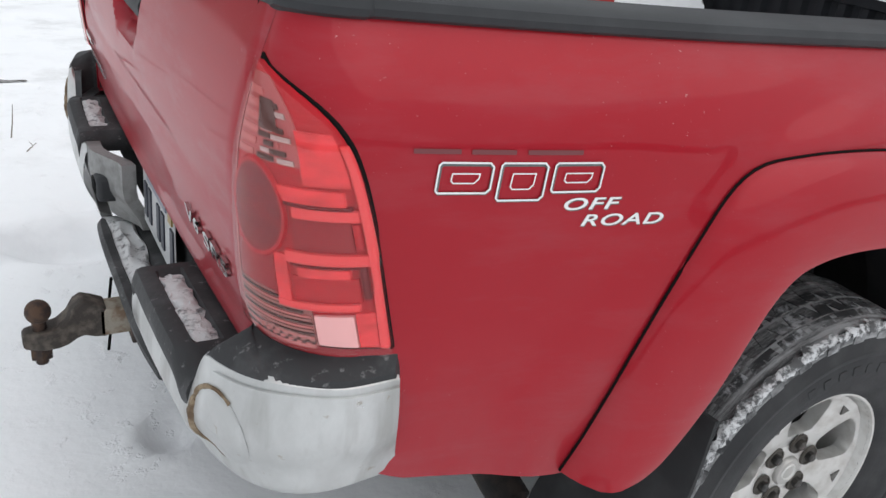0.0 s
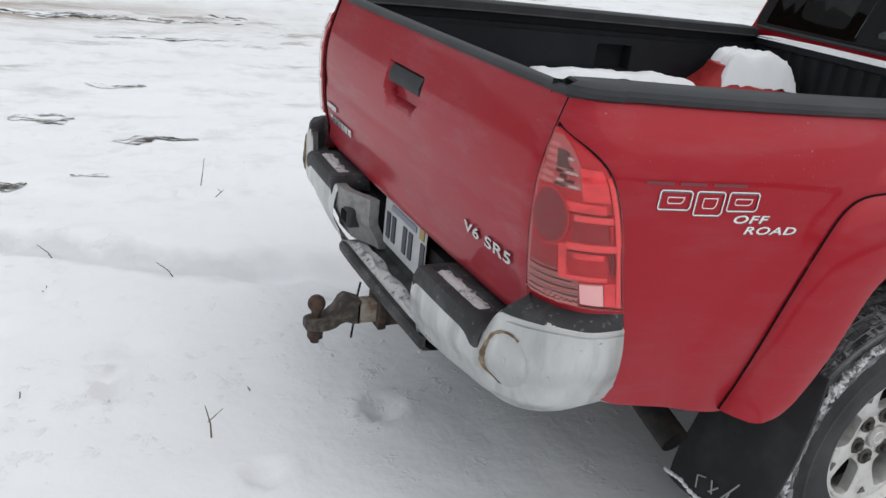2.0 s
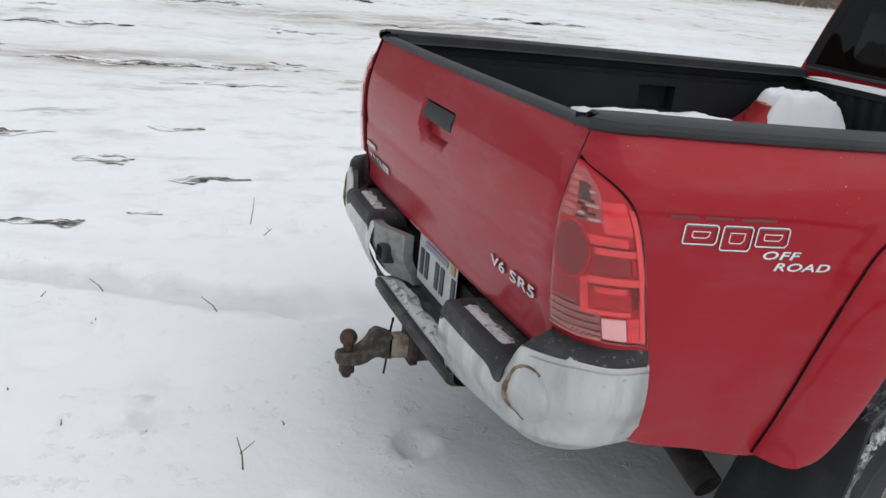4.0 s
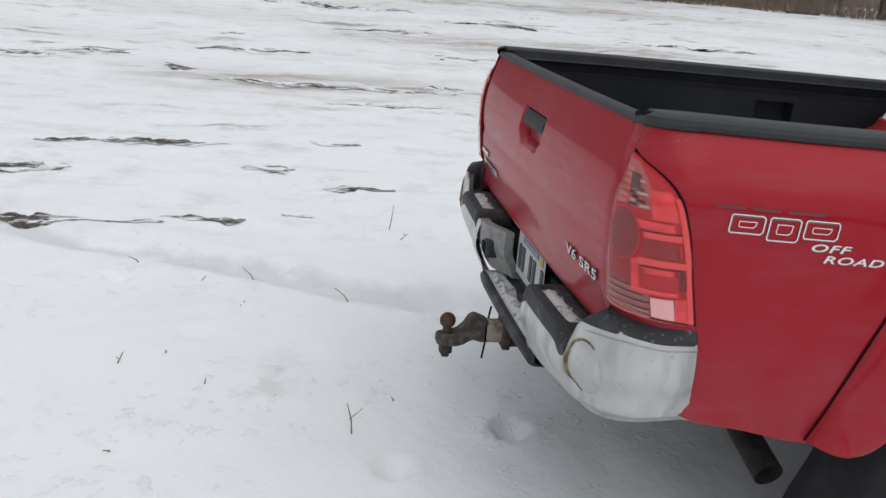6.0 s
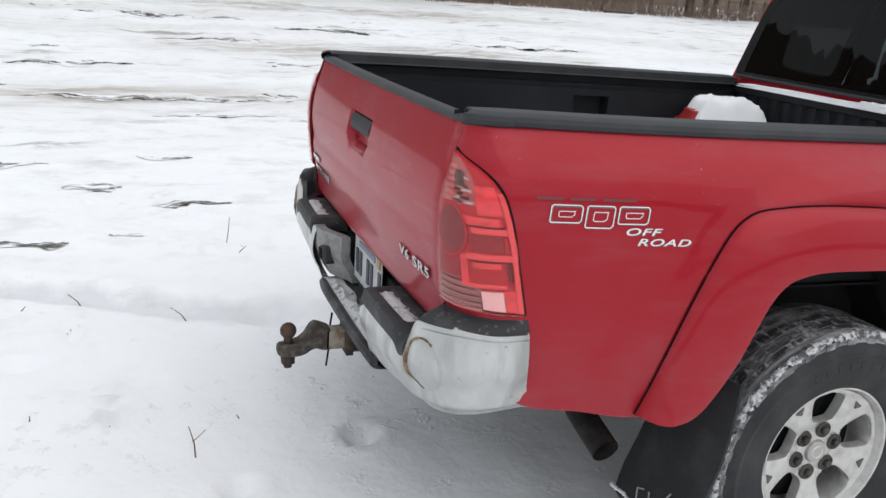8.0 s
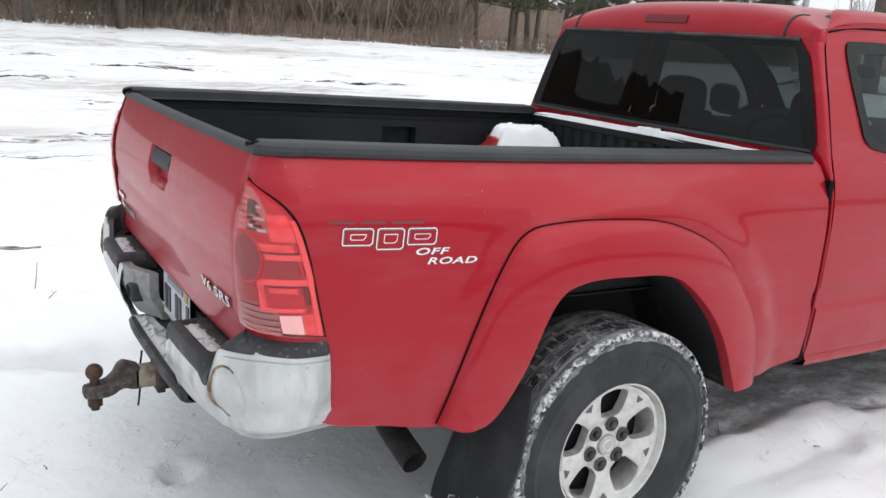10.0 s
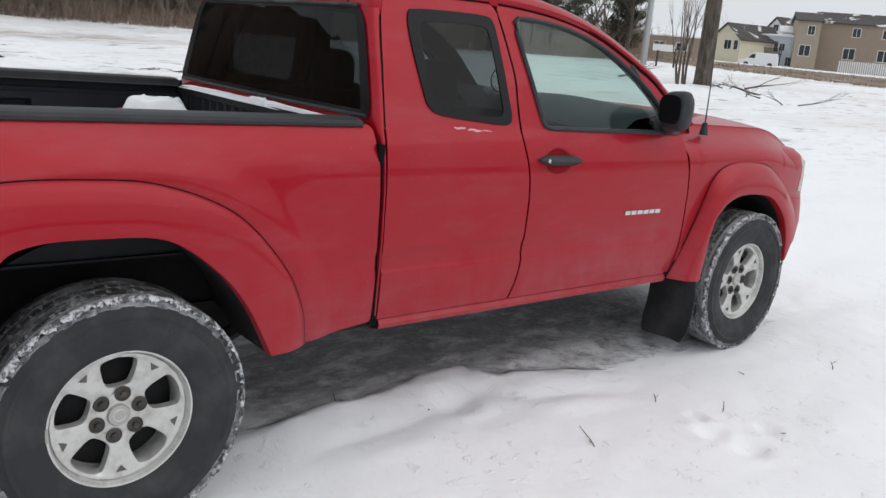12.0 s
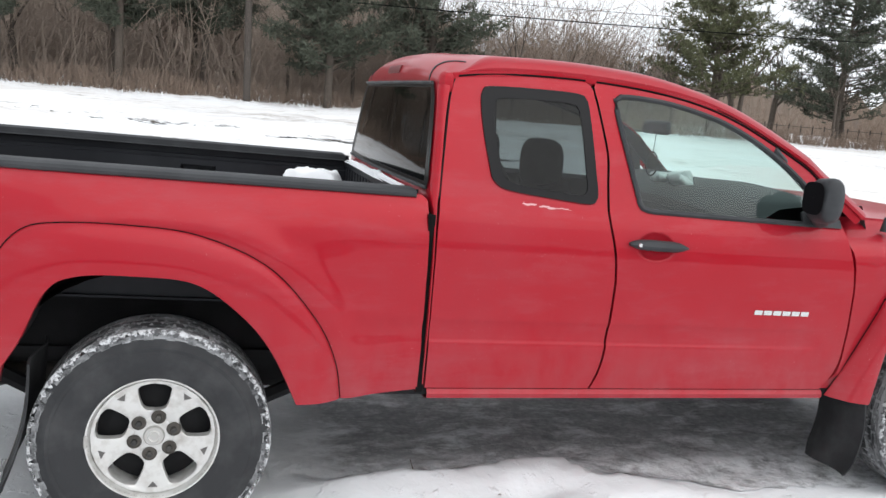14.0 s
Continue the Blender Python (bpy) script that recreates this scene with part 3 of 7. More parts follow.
def roof_rear(k, v):
    """The roof's rear slope: k 0..32 from the middle round the corner to the door, v 0..1 from the glass up to the roof."""
    i = min(int(abs(k)), 31)
    p = ARC[i].lerp(ARC[i + 1], abs(k) - i)
    t = min(abs(p.y) / ROOF_HALF, 1)
    run = 0.19 * (1 - t ** 6) + 0.006
    xe = p.x + run
    ye = p.y * (cab_half(1.2, edge_z(max(xe, 0.95))) + 0.006) / ROOF_HALF
    c, s = max(0, math.cos(v * math.pi / 2)) ** 0.75, math.sin(v * math.pi / 2) ** 0.75
    y = lerp(ye, p.y, c)
    return (xe - run * c, y if k >= 0 else -y, lerp(1.597, roof_top(xe, t), s))


def roof_front(k, u):
    """From the top of the rear slope forward to x = 1.25."""
    x0, y0, _ = roof_rear(k, 1.0)
    t = min(abs(ARC[min(int(round(abs(k))), 32)].y) / ROOF_HALF, 1)
    x = lerp(x0, 1.25, u)
    y1 = math.copysign(t * (cab_half(1.2, edge_z(1.25)) + 0.006), y0) if k else 0.0
    return (x, lerp(y0, y1, u), roof_top(x, t))


def roof():
    ks = list(range(-32, 33))
    rows = [[roof_rear(k, v) for k in ks] for v in (0, 0.03, 0.1, 0.2, 0.3, 0.4, 0.5, 0.6, 0.7, 0.8, 0.9, 1.0)]
    rows += [[roof_front(k, u) for k in ks] for u in (0.15, 0.4, 0.7, 1.0)]
    for x in [1.32 + 0.08 * k for k in range(10)]:
        w = cab_half(1.2, edge_z(x)) + 0.006
        rows.append([(x, math.copysign(min(abs(ARC[abs(k)].y) / ROOF_HALF, 1) * w, -k), roof_top(x, min(abs(ARC[abs(k)].y) / ROOF_HALF, 1))) for k in ks])
    ob = link_part("roof", Geo().panel(rows, (0.01, 0, -0.02)), RED, truck, "red roof dusted with frost", body=True)
    k0 = next(k for k in range(33) if abs(ARC[k].y) > 0.81 * ROOF_HALF)
    for s in (-1, 1):
        p = [[tuple(Vector(roof_rear(s * (k0 + d), v)) + Vector((-0.002, 0, 0.0025))) for d in (-0.22, 0, 0.22)] for v in (0.06, 0.15, 0.25, 0.35, 0.45, 0.55, 0.65, 0.75, 0.85, 0.93, 1.0)]
        link_part("roof_moulding", Geo().panel(p, (0.004, 0, -0.008)), TRIM, ob, "black roof ditch moulding", body=True)
    lamp = [[tuple(Vector(roof_rear(k, v)) + Vector((-0.004, 0, 0.005))) for k in [-5 + 0.5 * j for j in range(21)]] for v in (0.13, 0.16, 0.20, 0.24, 0.27)]
    link_part("high_brake_lamp", Geo().panel(lamp, (0.03, 0, -0.01)), BRAKE_RED, ob, "dark red high brake lamp", body=True)


roof()


def pillar_strip(flip):
    """Roof side rail above the doors and the windscreen pillar."""
    rows = []
    for off, up in ((-0.014, -0.034), (-0.012, -0.002), (0.0, 0.0), (0.004, 0.012), (-0.012, 0.032), (-0.04, 0.052), (-0.075, 0.060)):
        row = []
        for p in [q for q in EDGE_P if q.x > 0.975]:
            k = sstep(1.75, 2.1, p.x)
            f = sstep(0.96, 1.12, p.x)
            row.append((p.x + 0.6 * up * k, -(cab_half(1.2, p.z) + 0.006 + off * f - 0.006 * (1 - f)), p.z + up * f * (0.9 - 0.25 * k)))
        rows.append(row)
    rail = link_part("roof_side_rail", Geo().grid(rows), RED, truck, body=True, flip=flip)
    inner = [[(x, y + 0.03, z - 0.02) for x, y, z in r] for r in rows[1:]]
    link_part("pillar_trim", Geo().grid(inner), CABIN, rail, "dark grey inner pillar trim", body=True, flip=flip)


for flip in (False, True):
    pillar_strip(flip)
shield = []
for k in range(13):
    t = k / 12
    x, e = lerp(2.02, 2.74, t), edge_z(lerp(2.02, 2.70, t))
    w = lerp(0.60, 0.72, t)
    shield.append([(x + 0.03 + 0.10 * (1 - (j / 10) ** 2), w * j / 10, e + 0.035 * (1 - t) + 0.03 * (1 - abs(j / 10) ** 3)) for j in range(-10, 11)])
link_part("windscreen", Geo().grid(shield), CLEAR, truck, "clear windscreen", body=True)

# doors
SPLIT = ((1.498, 1.685), (1.522, 1.60), (1.556, 1.42), (1.546, 1.22), (1.552, 1.16), (1.576, 1.05), (1.586, 0.955), (1.583, 0.86), (1.579, 0.79), (1.573, 0.70), (1.566, 0.63), (1.548, 0.565), (1.530, 0.537))
FRONT_GAP = ((2.56, 1.29), (2.570, 1.27), (2.622, 1.165), (2.652, 1.05), (2.664, 0.96), (2.664, 0.80), (2.652, 0.65), (2.615, 0.56), (2.58, 0.535))


def door(name, left, right, glass_top, glass_bottom, flip, glass_mat, frame_mat, border):
    """left, right: gap lines as x by height. glass_*: the window's outline from rear to front."""
    belt = 1.205
    zs = [0.536, 0.539, 0.56, 0.6, 0.65, 0.69, 0.706, 0.712, 0.718, 0.724, 0.74, 0.76, 0.782, 0.788, 0.794, 0.80, 0.83] + [0.87 + 0.04 * k for k in range(8)] + [1.18, belt]
    ts = list(steps(26, 0.003))
    if left is SPLIT:          # finer round the handle's hollow
        zs = sorted(zs + [1.036 + 0.006 * k for k in range(19)])
        ts = sorted(ts + [0.065 + 0.0065 * k for k in range(26)])
    rows = []
    for z in zs:
        a, b = at_z(left, z) + 0.005, at_z(right, z) - 0.005
        rows.append([(lerp(a, b, t), -cab_half(lerp(a, b, t), z), z) for t in ts])
    g = Geo().panel(rows, (0, 0.03, 0))
    # window surround: a band between the outer outline and the glass outline
    n = 70
    la, lb = at_z(left, belt) + 0.005, at_z(right, belt) - 0.005
    top = [p for p in EDGE_P if at_z(left, p.z) + 0.02 < p.x < 2.56 and (p.x < at_z(right, p.z) - 0.004 or right is FRONT_GAP)]
    outer = [(la, belt)] + [(at_z(left, z) + 0.005, z) for z in (1.3, 1.4, 1.5, 1.58) + ((1.62, 1.645) if left is SPLIT else ())] + [(p.x, p.z - 0.006) for p in top[::2]]
    if right is FRONT_GAP:
        outer += [(2.545, 1.345), (2.572, 1.27), (lb, belt)]
    else:
        outer += [(at_z(right, z) - 0.005, z) for z in (1.65, 1.62, 1.58, 1.5, 1.4, 1.3)] + [(lb, belt)]
    inner = [glass_bottom[0]] + list(glass_top) + [glass_bottom[-1]]
    o = smooth_path([(x, 0, z) for x, z in outer], n)
    q = smooth_path([(x, 0, z) for x, z in inner], n)
    band = [[(p.x, -cab_half(1.2, p.z), p.z) for p in (a.lerp(b, t) for a, b in zip(o, q))] for t in (0, 0.08, 0.5, 0.92, 1)]
    g.grid(band)
    bt = smooth_path([(x, 0, z) for x, z in glass_bottom], 40)
    g.grid([[(p.x, -cab_half(1.2, p.z), p.z) for p in (Vector((lerp(la, lb, k / 39), 0, belt)).lerp(bt[k], t) for k in range(40))] for t in (0, 0.08, 0.5, 0.92, 1)])
    ob = link_part(name, g, RED, truck, body=True, flip=flip)
    seal = [(at_z(left, z), -(cab_half(at_z(left, z), z) - 0.020), z) for z in [0.54 + 0.03 * k for k in range(38)]]
    link_part("door_seal", Geo().tube(seal, 0.005 if left is REAR_GAP else 0.011, 6), SEAM, ob, body=True, flip=flip)
    over_line = [(p.x, -(cab_half(1.2, p.z - 0.012) + 0.0015), p.z - 0.012) for p in top]
    link_part("upper_seal", Geo().tube(over_line, 0.0042, 6), SEAM, ob, body=True, flip=flip)
    trim = [[(x, y + 0.022 + 0.02 * (k == 4), z) for x, y, z in band[k]] for k in (0, 2, 4)]
    link_part("window_trim", Geo().grid(trim), CABIN, ob, body=True, flip=flip)
    # glass, between lower and upper outline
    tp = smooth_path([(x, 0, z) for x, z in glass_top], 40)
    rows = [[(p.x, -(cab_half(1.2, p.z) + 0.003 * (border > 0)), p.z) for p in (a.lerp(b, t) for a, b in zip(bt, tp))] for t in [k / 12 for k in range(13)]]
    link_part("window", Geo().grid(rows), glass_mat, ob, body=True, flip=flip)
    loop = bt + list(reversed(tp))
    if border:
        c = Vector((sum(p.x for p in loop) / len(loop), 0, sum(p.z for p in loop) / len(loop)))
        def shrunk(p, d):
            v = p - c
            return Vector((c.x + v.x * (1 - d / 0.21), 0, c.z + v.z * (1 - d * 0.8 / 0.19)))
        a = [(p.x, -(cab_half(1.2, p.z) + 0.006), p.z) for p in loop]
        b = [(p.x, -(cab_half(1.2, p.z) + 0.006), p.z) for p in (shrunk(p, border) for p in loop)]
        bb = [(x, y + 0.006, z) for x, y, z in b]
        aa = [(x, y + 0.008, z) for x, y, z in a]
        link_part("window_border", Geo().grid([aa, a, b, bb], closed=True), FRIT, ob, body=True, flip=flip)
    else:
        s = Geo().tube([(p.x, -(cab_half(1.2, p.z) + 0.002), p.z) for p in loop + loop[:1]], 0.011, 6, cap=False)
        link_part("window_seal", s, TRIM, ob, "black rubber window seal", body=True, flip=flip)
    return ob


RG_TOP = ((1.085, 1.33), (1.066, 1.44), (1.058, 1.545), (1.066, 1.595), (1.10, 1.613), (1.28, 1.622), (1.44, 1.622), (1.475, 1.605), (1.488, 1.55), (1.503, 1.32))
RG_BOT = ((1.085, 1.33), (1.095, 1.29), (1.13, 1.262), (1.20, 1.249), (1.34, 1.236), (1.46, 1.227), (1.494, 1.236), (1.506, 1.265), (1.503, 1.32))
FG_TOP = ((1.672, 1.27), (1.64, 1.40), (1.612, 1.52), (1.598, 1.605), (1.612, 1.626), (1.70, 1.630), (1.83, 1.622), (1.97, 1.598), (2.09, 1.565), (2.23, 1.502), (2.36, 1.418), (2.455, 1.335), (2.50, 1.28))
FG_BOT = ((1.672, 1.27), (1.682, 1.235), (1.71, 1.220), (1.8, 1.217), (2.05, 1.214), (2.25, 1.213), (2.42, 1.212), (2.485, 1.214), (2.503, 1.235), (2.50, 1.28))

for flip in (False, True):
    ad = door("access_door", REAR_GAP, SPLIT, RG_TOP, RG_BOT, flip, TINT, FRIT, 0.042)
    fd = door("front_door", SPLIT, FRONT_GAP, FG_TOP, FG_BOT, flip, CLEAR, TRIM, 0.0)
    # flaked paint under the rear glass
    if not flip:
        for x0, x1, z0, h, sd in ((1.205, 1.262, 1.212, 0.012, 1), (1.268, 1.312, 1.208, 0.007, 5), (1.300, 1.335, 1.203, 0.012, 8), (1.330, 1.395, 1.204, 0.006, 11)):
            rows = []
            for k in range(15):
                x = lerp(x0, x1, k / 14)
                w = h * math.sin(math.pi * k / 14) ** 0.5 * (0.5 + abs(noise.noise((x * 90, sd, 1))))
                c = z0 + 0.006 * noise.noise((x * 60, sd, 3))
                rows.append([(x, -(cab_half(x, c + w * q) + 0.0016), c + w * q) for q in (-0.5, 0, 0.5)])
            link_part("flaked_paint", Geo().grid(rows), FLAKED, ad, "pale flaking patch of paint", body=True)
    # handle with its cup, the mirror patch and the mirror
    h = Geo()
    hy = cab_half(1.90, 1.09)
    rows = []
    for k in range(17):
        t = k / 16
        x = lerp(1.625, 1.868, t)
        up = 0.017 * (1 - abs(2 * t - 1) ** 4) + 0.004
        out = 0.016 + 0.022 * math.sin(math.pi * t)
        c = 1.098 - 0.004 * t
        rows.append([(x, -(hy + out * math.cos(a) * 1.0 + 0.004), c + up * math.sin(a)) for a in (2 * math.pi * j / 12 for j in range(12))])
    h.grid(rows, closed=True).f += [tuple(range(12)), tuple(range(12 * 16, 12 * 17))]
    hd = link_part("door_handle", h, TRIM, fd, "black plastic pull handle", body=True, flip=flip)
    link_part("key_lock", Geo().lathe(((0.0, 0.0), (0.0075, 0.0), (0.0085, -0.004)), (1.658, -(hy + 0.030), 1.098), 16), BADGE, hd, "round chrome lock", body=True, flip=flip)
    sail = [[(lerp(2.40, 2.585, u) if v < 0.5 else lerp(2.475, 2.545, u), -(cab_half(1.2, lerp(1.205, 1.36, v)) + 0.010), lerp(1.205, lerp(1.352, 1.30, u), v)) for u in (0, 0.25, 0.5, 0.75, 1)] for v in (0, 0.33, 0.66, 1)]
    link_part("mirror_patch", Geo().panel(sail, (0, 0.01, 0)), TRIM, fd, "black triangular mirror mount", body=True, flip=flip)
    mir = Geo()
    rows = []
    for k in range(13):
        t = k / 12
        y = lerp(0.845, 1.005, t)
        s = (1 - abs(2 * t - 1) ** 5) ** 0.5 if 0 < k < 12 else 0.25
        rr = []
        for j in range(24):
            a = 2 * math.pi * j / 24
            ca, sa = math.cos(a), math.sin(a)
            rr.append((2.395 + 0.052 * s * math.copysign(abs(ca) ** 0.8, ca) + 0.03 * (1 - t), -y, 1.325 + 0.088 * s * math.copysign(abs(sa) ** 0.75, sa) - 0.015 * (1 - t)))
        rows.append(rr)
    mir.grid(rows, closed=True).f += [tuple(range(24)), tuple(range(24 * 12, 24 * 13))]
    mo = link_part("door_mirror", mir, TRIM, fd, "black plastic door mirror housing", body=True, flip=flip)
    link_part("mirror_arm", Geo().tube([(2.50, -0.80, 1.235), (2.46, -0.86, 1.240), (2.42, -0.91, 1.27)], [0.04, 0.035, 0.03], 10), TRIM, mo, body=True, flip=flip)
    sq = lambda c: math.copysign(abs(c) ** 0.6, c)
    face = [[(2.346, -(0.93 + 0.056 * r * sq(math.cos(a))), 1.325 + 0.062 * r * sq(math.sin(a))) for a in (2 * math.pi * j / 28 for j in range(28))] for r in (0.03, 0.6, 1.0)]
    link_part("mirror_glass", Geo().grid(face, closed=True), FRIT, mo, body=True, flip=flip)

# sills and floor pan
for flip in (False, True):
    rows = [[(x, -(0.875 - i), z) for x in [0.90 + 0.085 * k for k in range(21)]] for z, i in ((0.532, 0.022), (0.515, 0.012), (0.497, 0.018), (0.487, 0.05), (0.486, 0.2))]
    link_part("rocker_sill", Geo().grid(rows), RED, truck, body=True, flip=flip)
g = Geo().box(-1.0, 3.9, -0.52, 0.52, 0.52, 0.56).box(0.55, 2.7, -0.84, 0.84, 0.505, 0.55).box(-1.0, -0.55, -0.80, 0.80, 0.60, 0.64).box(0.3, 1.5, -0.35, 0.35, 0.36, 0.5).box(1.4, 2.6, -0.2, 0.2, 0.32, 0.5)
link_part("underbody", g, DARK, truck, body=True)
g = Geo()
for s in (-1, 1):
    g.box(-0.92, 3.8, s * 0.45 - 0.035, s * 0.45 + 0.035, 0.42, 0.54)
link_part("frame_rail", g, DARK, truck)
link_part("rear_axle", Geo().tube([(0, -0.74, 0.37), (0, -0.12, 0.37), (0, 0, 0.37), (0, 0.12, 0.37), (0, 0.74, 0.37)], [0.045, 0.05, 0.14, 0.05, 0.045], 14), DARK, truck)
for s in (-1, 1):
    link_part("leaf_spring", Geo().tube([(-0.58, s * 0.56, 0.52), (-0.3, s * 0.56, 0.36), (0, s * 0.56, 0.31), (0.3, s * 0.56, 0.36), (0.62, s * 0.56, 0.50)], 0.028, 6), DARK, truck)
# wheel housings
for flip in (False, True):
    for cx, r0 in ((-0.03, 0.48), (3.2, 0.46)):
        rows = [[(cx + r0 * math.cos(a), -y, 0.46 + (r0 - 0.02) * math.sin(a)) for a in (math.pi * (0.06 + 0.88 * k / 20) for k in range(21))] for y in (0.87, 0.5)]
        rows.append([(cx + r0 * math.cos(a), -0.5, 0.5) for a in (math.pi * (0.06 + 0.88 * k / 20) for k in range(21))])
        link_part("wheel_housing", Geo().grid(rows), DARK, truck, body=True, flip=flip)

# front fenders, bonnet, nose
F_OUT = ((2.610, 0.512), (2.70, 0.69), (2.79, 0.86), (2.85, 0.98), (2.93, 1.045), (3.06, 1.074), (3.307, 1.067), (3.45, 1.02), (3.56, 0.963), (3.70, 0.882), (3.74, 0.85))
F_IN = ((2.771, 0.50), (2.819, 0.767), (2.88, 0.85), (2.961, 0.899), (3.096, 0.920), (3.3, 0.903), (3.42, 0.845), (3.511, 0.760), (3.56, 0.65), (3.58, 0.53))


def fender_bottom(x):
    p = smooth_path([(a, b, 0) for a, b in F_IN], 80)
    if 2.79 < x < 3.57:
        return float(np.interp(x, [q.x for q in p], [q.y for q in p])) + 0.025
    return 0.54 if x < 3 else 0.80


def fender(flip):
    rows = []
    xs = [0.0] + [k / 60 for k in range(1, 61)]
    for v in steps(22, 0.006):
        row = []
        for t in xs:
            x = lerp(2.70, 3.92, t)
            top = 1.245 - 0.02 * (x - 2.7) - 0.10 * sstep(3.45, 4.05, x) ** 1.2
            zb = fender_bottom(x)
            z = lerp(zb, top, v)
            a = sstep(1.06 - 0.1 * sstep(3.3, 4.0, x), top + 0.01, z)
            left = at_z(FRONT_GAP, z) + 0.005 - 2.70
            y = cab_half(x, 1.0) - 0.16 * a ** 1.7 - (0.02 if z < 0.6 else 0)
            row.append((x + left * (1 - t) ** 3, -y, z))
        rows.append(row)
    link_part("front_fender", Geo().panel(rows, (0, 0.03, 0)), RED, truck, body=True, flip=flip)


for flip in (False, True):
    fender(flip)
    flare("front_fender_flare", F_OUT, F_IN, lambda x, z: cab_half(x, z) if x < 3.6 else cab_half(x, z) - 0.0, flip)
    rows = []
    for v in (0, 0.06, 0.3, 0.55, 0.8, 0.94, 1):
        z = lerp(0.895, 1.105, v)
        row = []
        for t in (0, 0.05, 0.3, 0.6, 0.9, 1):
            a = radians(lerp(74 - 6 * v, 40, t))
            o = 0.010 - 0.05 * sstep(0.75, 1.1, v)
            row.append((3.60 + (0.475 + o) * abs(math.cos(a)) ** 0.55, -(0.842 + o) * abs(math.sin(a)) ** 0.55, z))
        rows.append(row)
    link_part("headlight", Geo().panel(rows, (-0.02, 0.02, 0)), HEADLIGHT, truck, "hazy yellowed headlight lens", body=True, flip=flip)
rows = []
for x in [2.74 + 0.06 * k for k in range(22)]:
    top = 1.245 - 0.02 * (x - 2.7) - 0.10 * sstep(3.45, 4.05, x) ** 1.2
    w = cab_half(x, 1.0) - 0.155
    rows.append([(x + 0.10 * (1 - (j / 12) ** 2) * sstep(3.4, 4.0, x), w * j / 12, top + 0.004 + 0.035 * (1 - abs(j / 12) ** 3)) for j in range(-12, 13)])
link_part("bonnet", Geo().panel(rows, (0, 0, -0.03)), RED, truck, "red bonnet", body=True)
rows = []
for z, o in ((0.47, -0.06), (0.52, -0.01), (0.60, 0.02), (0.72, 0.03), (0.82, 0.02), (0.865, 0.012), (0.875, -0.004), (1.03, -0.004), (1.09, -0.025), (1.125, -0.07), (1.14, -0.16), (1.145, -0.30)):
    row = []
    for k in range(-24, 25):
        a = math.pi / 2 * k / 24
        s, c = math.sin(a), math.cos(a)
        row.append((3.60 + (0.48 + o) * abs(c) ** 0.55, (0.845 + o * 0.8) * math.copysign(abs(s) ** 0.55, s), z))
    rows.append(row)
link_part("front_bumper", Geo().panel(rows, (-0.04, 0, 0)), RED, truck, "body-coloured front bumper", body=True)
link_part("aerial", Geo().tube([(2.845, -0.795, 1.20), (2.845, -0.795, 1.26)], [0.022, 0.012], 10).tube([(2.845, -0.795, 1.25), (2.85, -0.79, 1.45), (2.845, -0.78, 1.66)], [0.004, 0.0025, 0.0018], 6), TRIM, truck, "thin black whip aerial", body=True)

# ---- rear lamps ----
def along(s):
    """u for a length s taken round the rear corner; 0 where the corner starts."""
    return 1 + s / 1.834 if s < 0 else 1 + s / 0.196


def lamp_edge(z):
    """Where the lamp's curved front edge lies, as a length round the rear corner."""
    t = min(max((z - 0.80) / (1.152 - 0.80), 0), 1)
    return -0.029 + 0.078 * t + 0.139 * t ** 11


def lamp_point(u, z, out):
    x, y = bed_point(u, z)
    x2, y2 = bed_point(min(u + 0.01, 2), z)
    x1, y1 = bed_point(max(u - 0.01, 0), z)
    n = Vector((y2 - y1, -(x2 - x1), 0)).normalized()
    if n.y < 0 and u < 1.02:
        n = -n
    if u >= 1.02 and n.x > 0:
        n = -n
    out *= 1 - 0.65 * sstep(1.35, 1.95, u)
    return (x + n.x * out, -(y + n.y * out), z)


def lamp_piece(z0, z1, a0, a1, out, nz=10, nu=12, more=0.0, dome=0.0):
    """A patch of the lamp between two heights; a: 0 at the front edge, 1 at the tailgate gap."""
    rows = []
    for j in range(nz + 1):
        z = lerp(z0, z1, j / nz)
        e = lamp_edge(z) - more
        row = []
        for i in range(nu + 1):
            a = lerp(a0, a1, i / nu)
            zz = z + (0.018 * a if z0 < 0.82 and j == 0 else 0)
            o = out + dome * math.sin(math.pi * i / nu) * math.sin(math.pi * j / nz)
            row.append(lamp_point(along(lerp(e, 0.188, a)), zz, o))
        rows.append(row)
    return rows


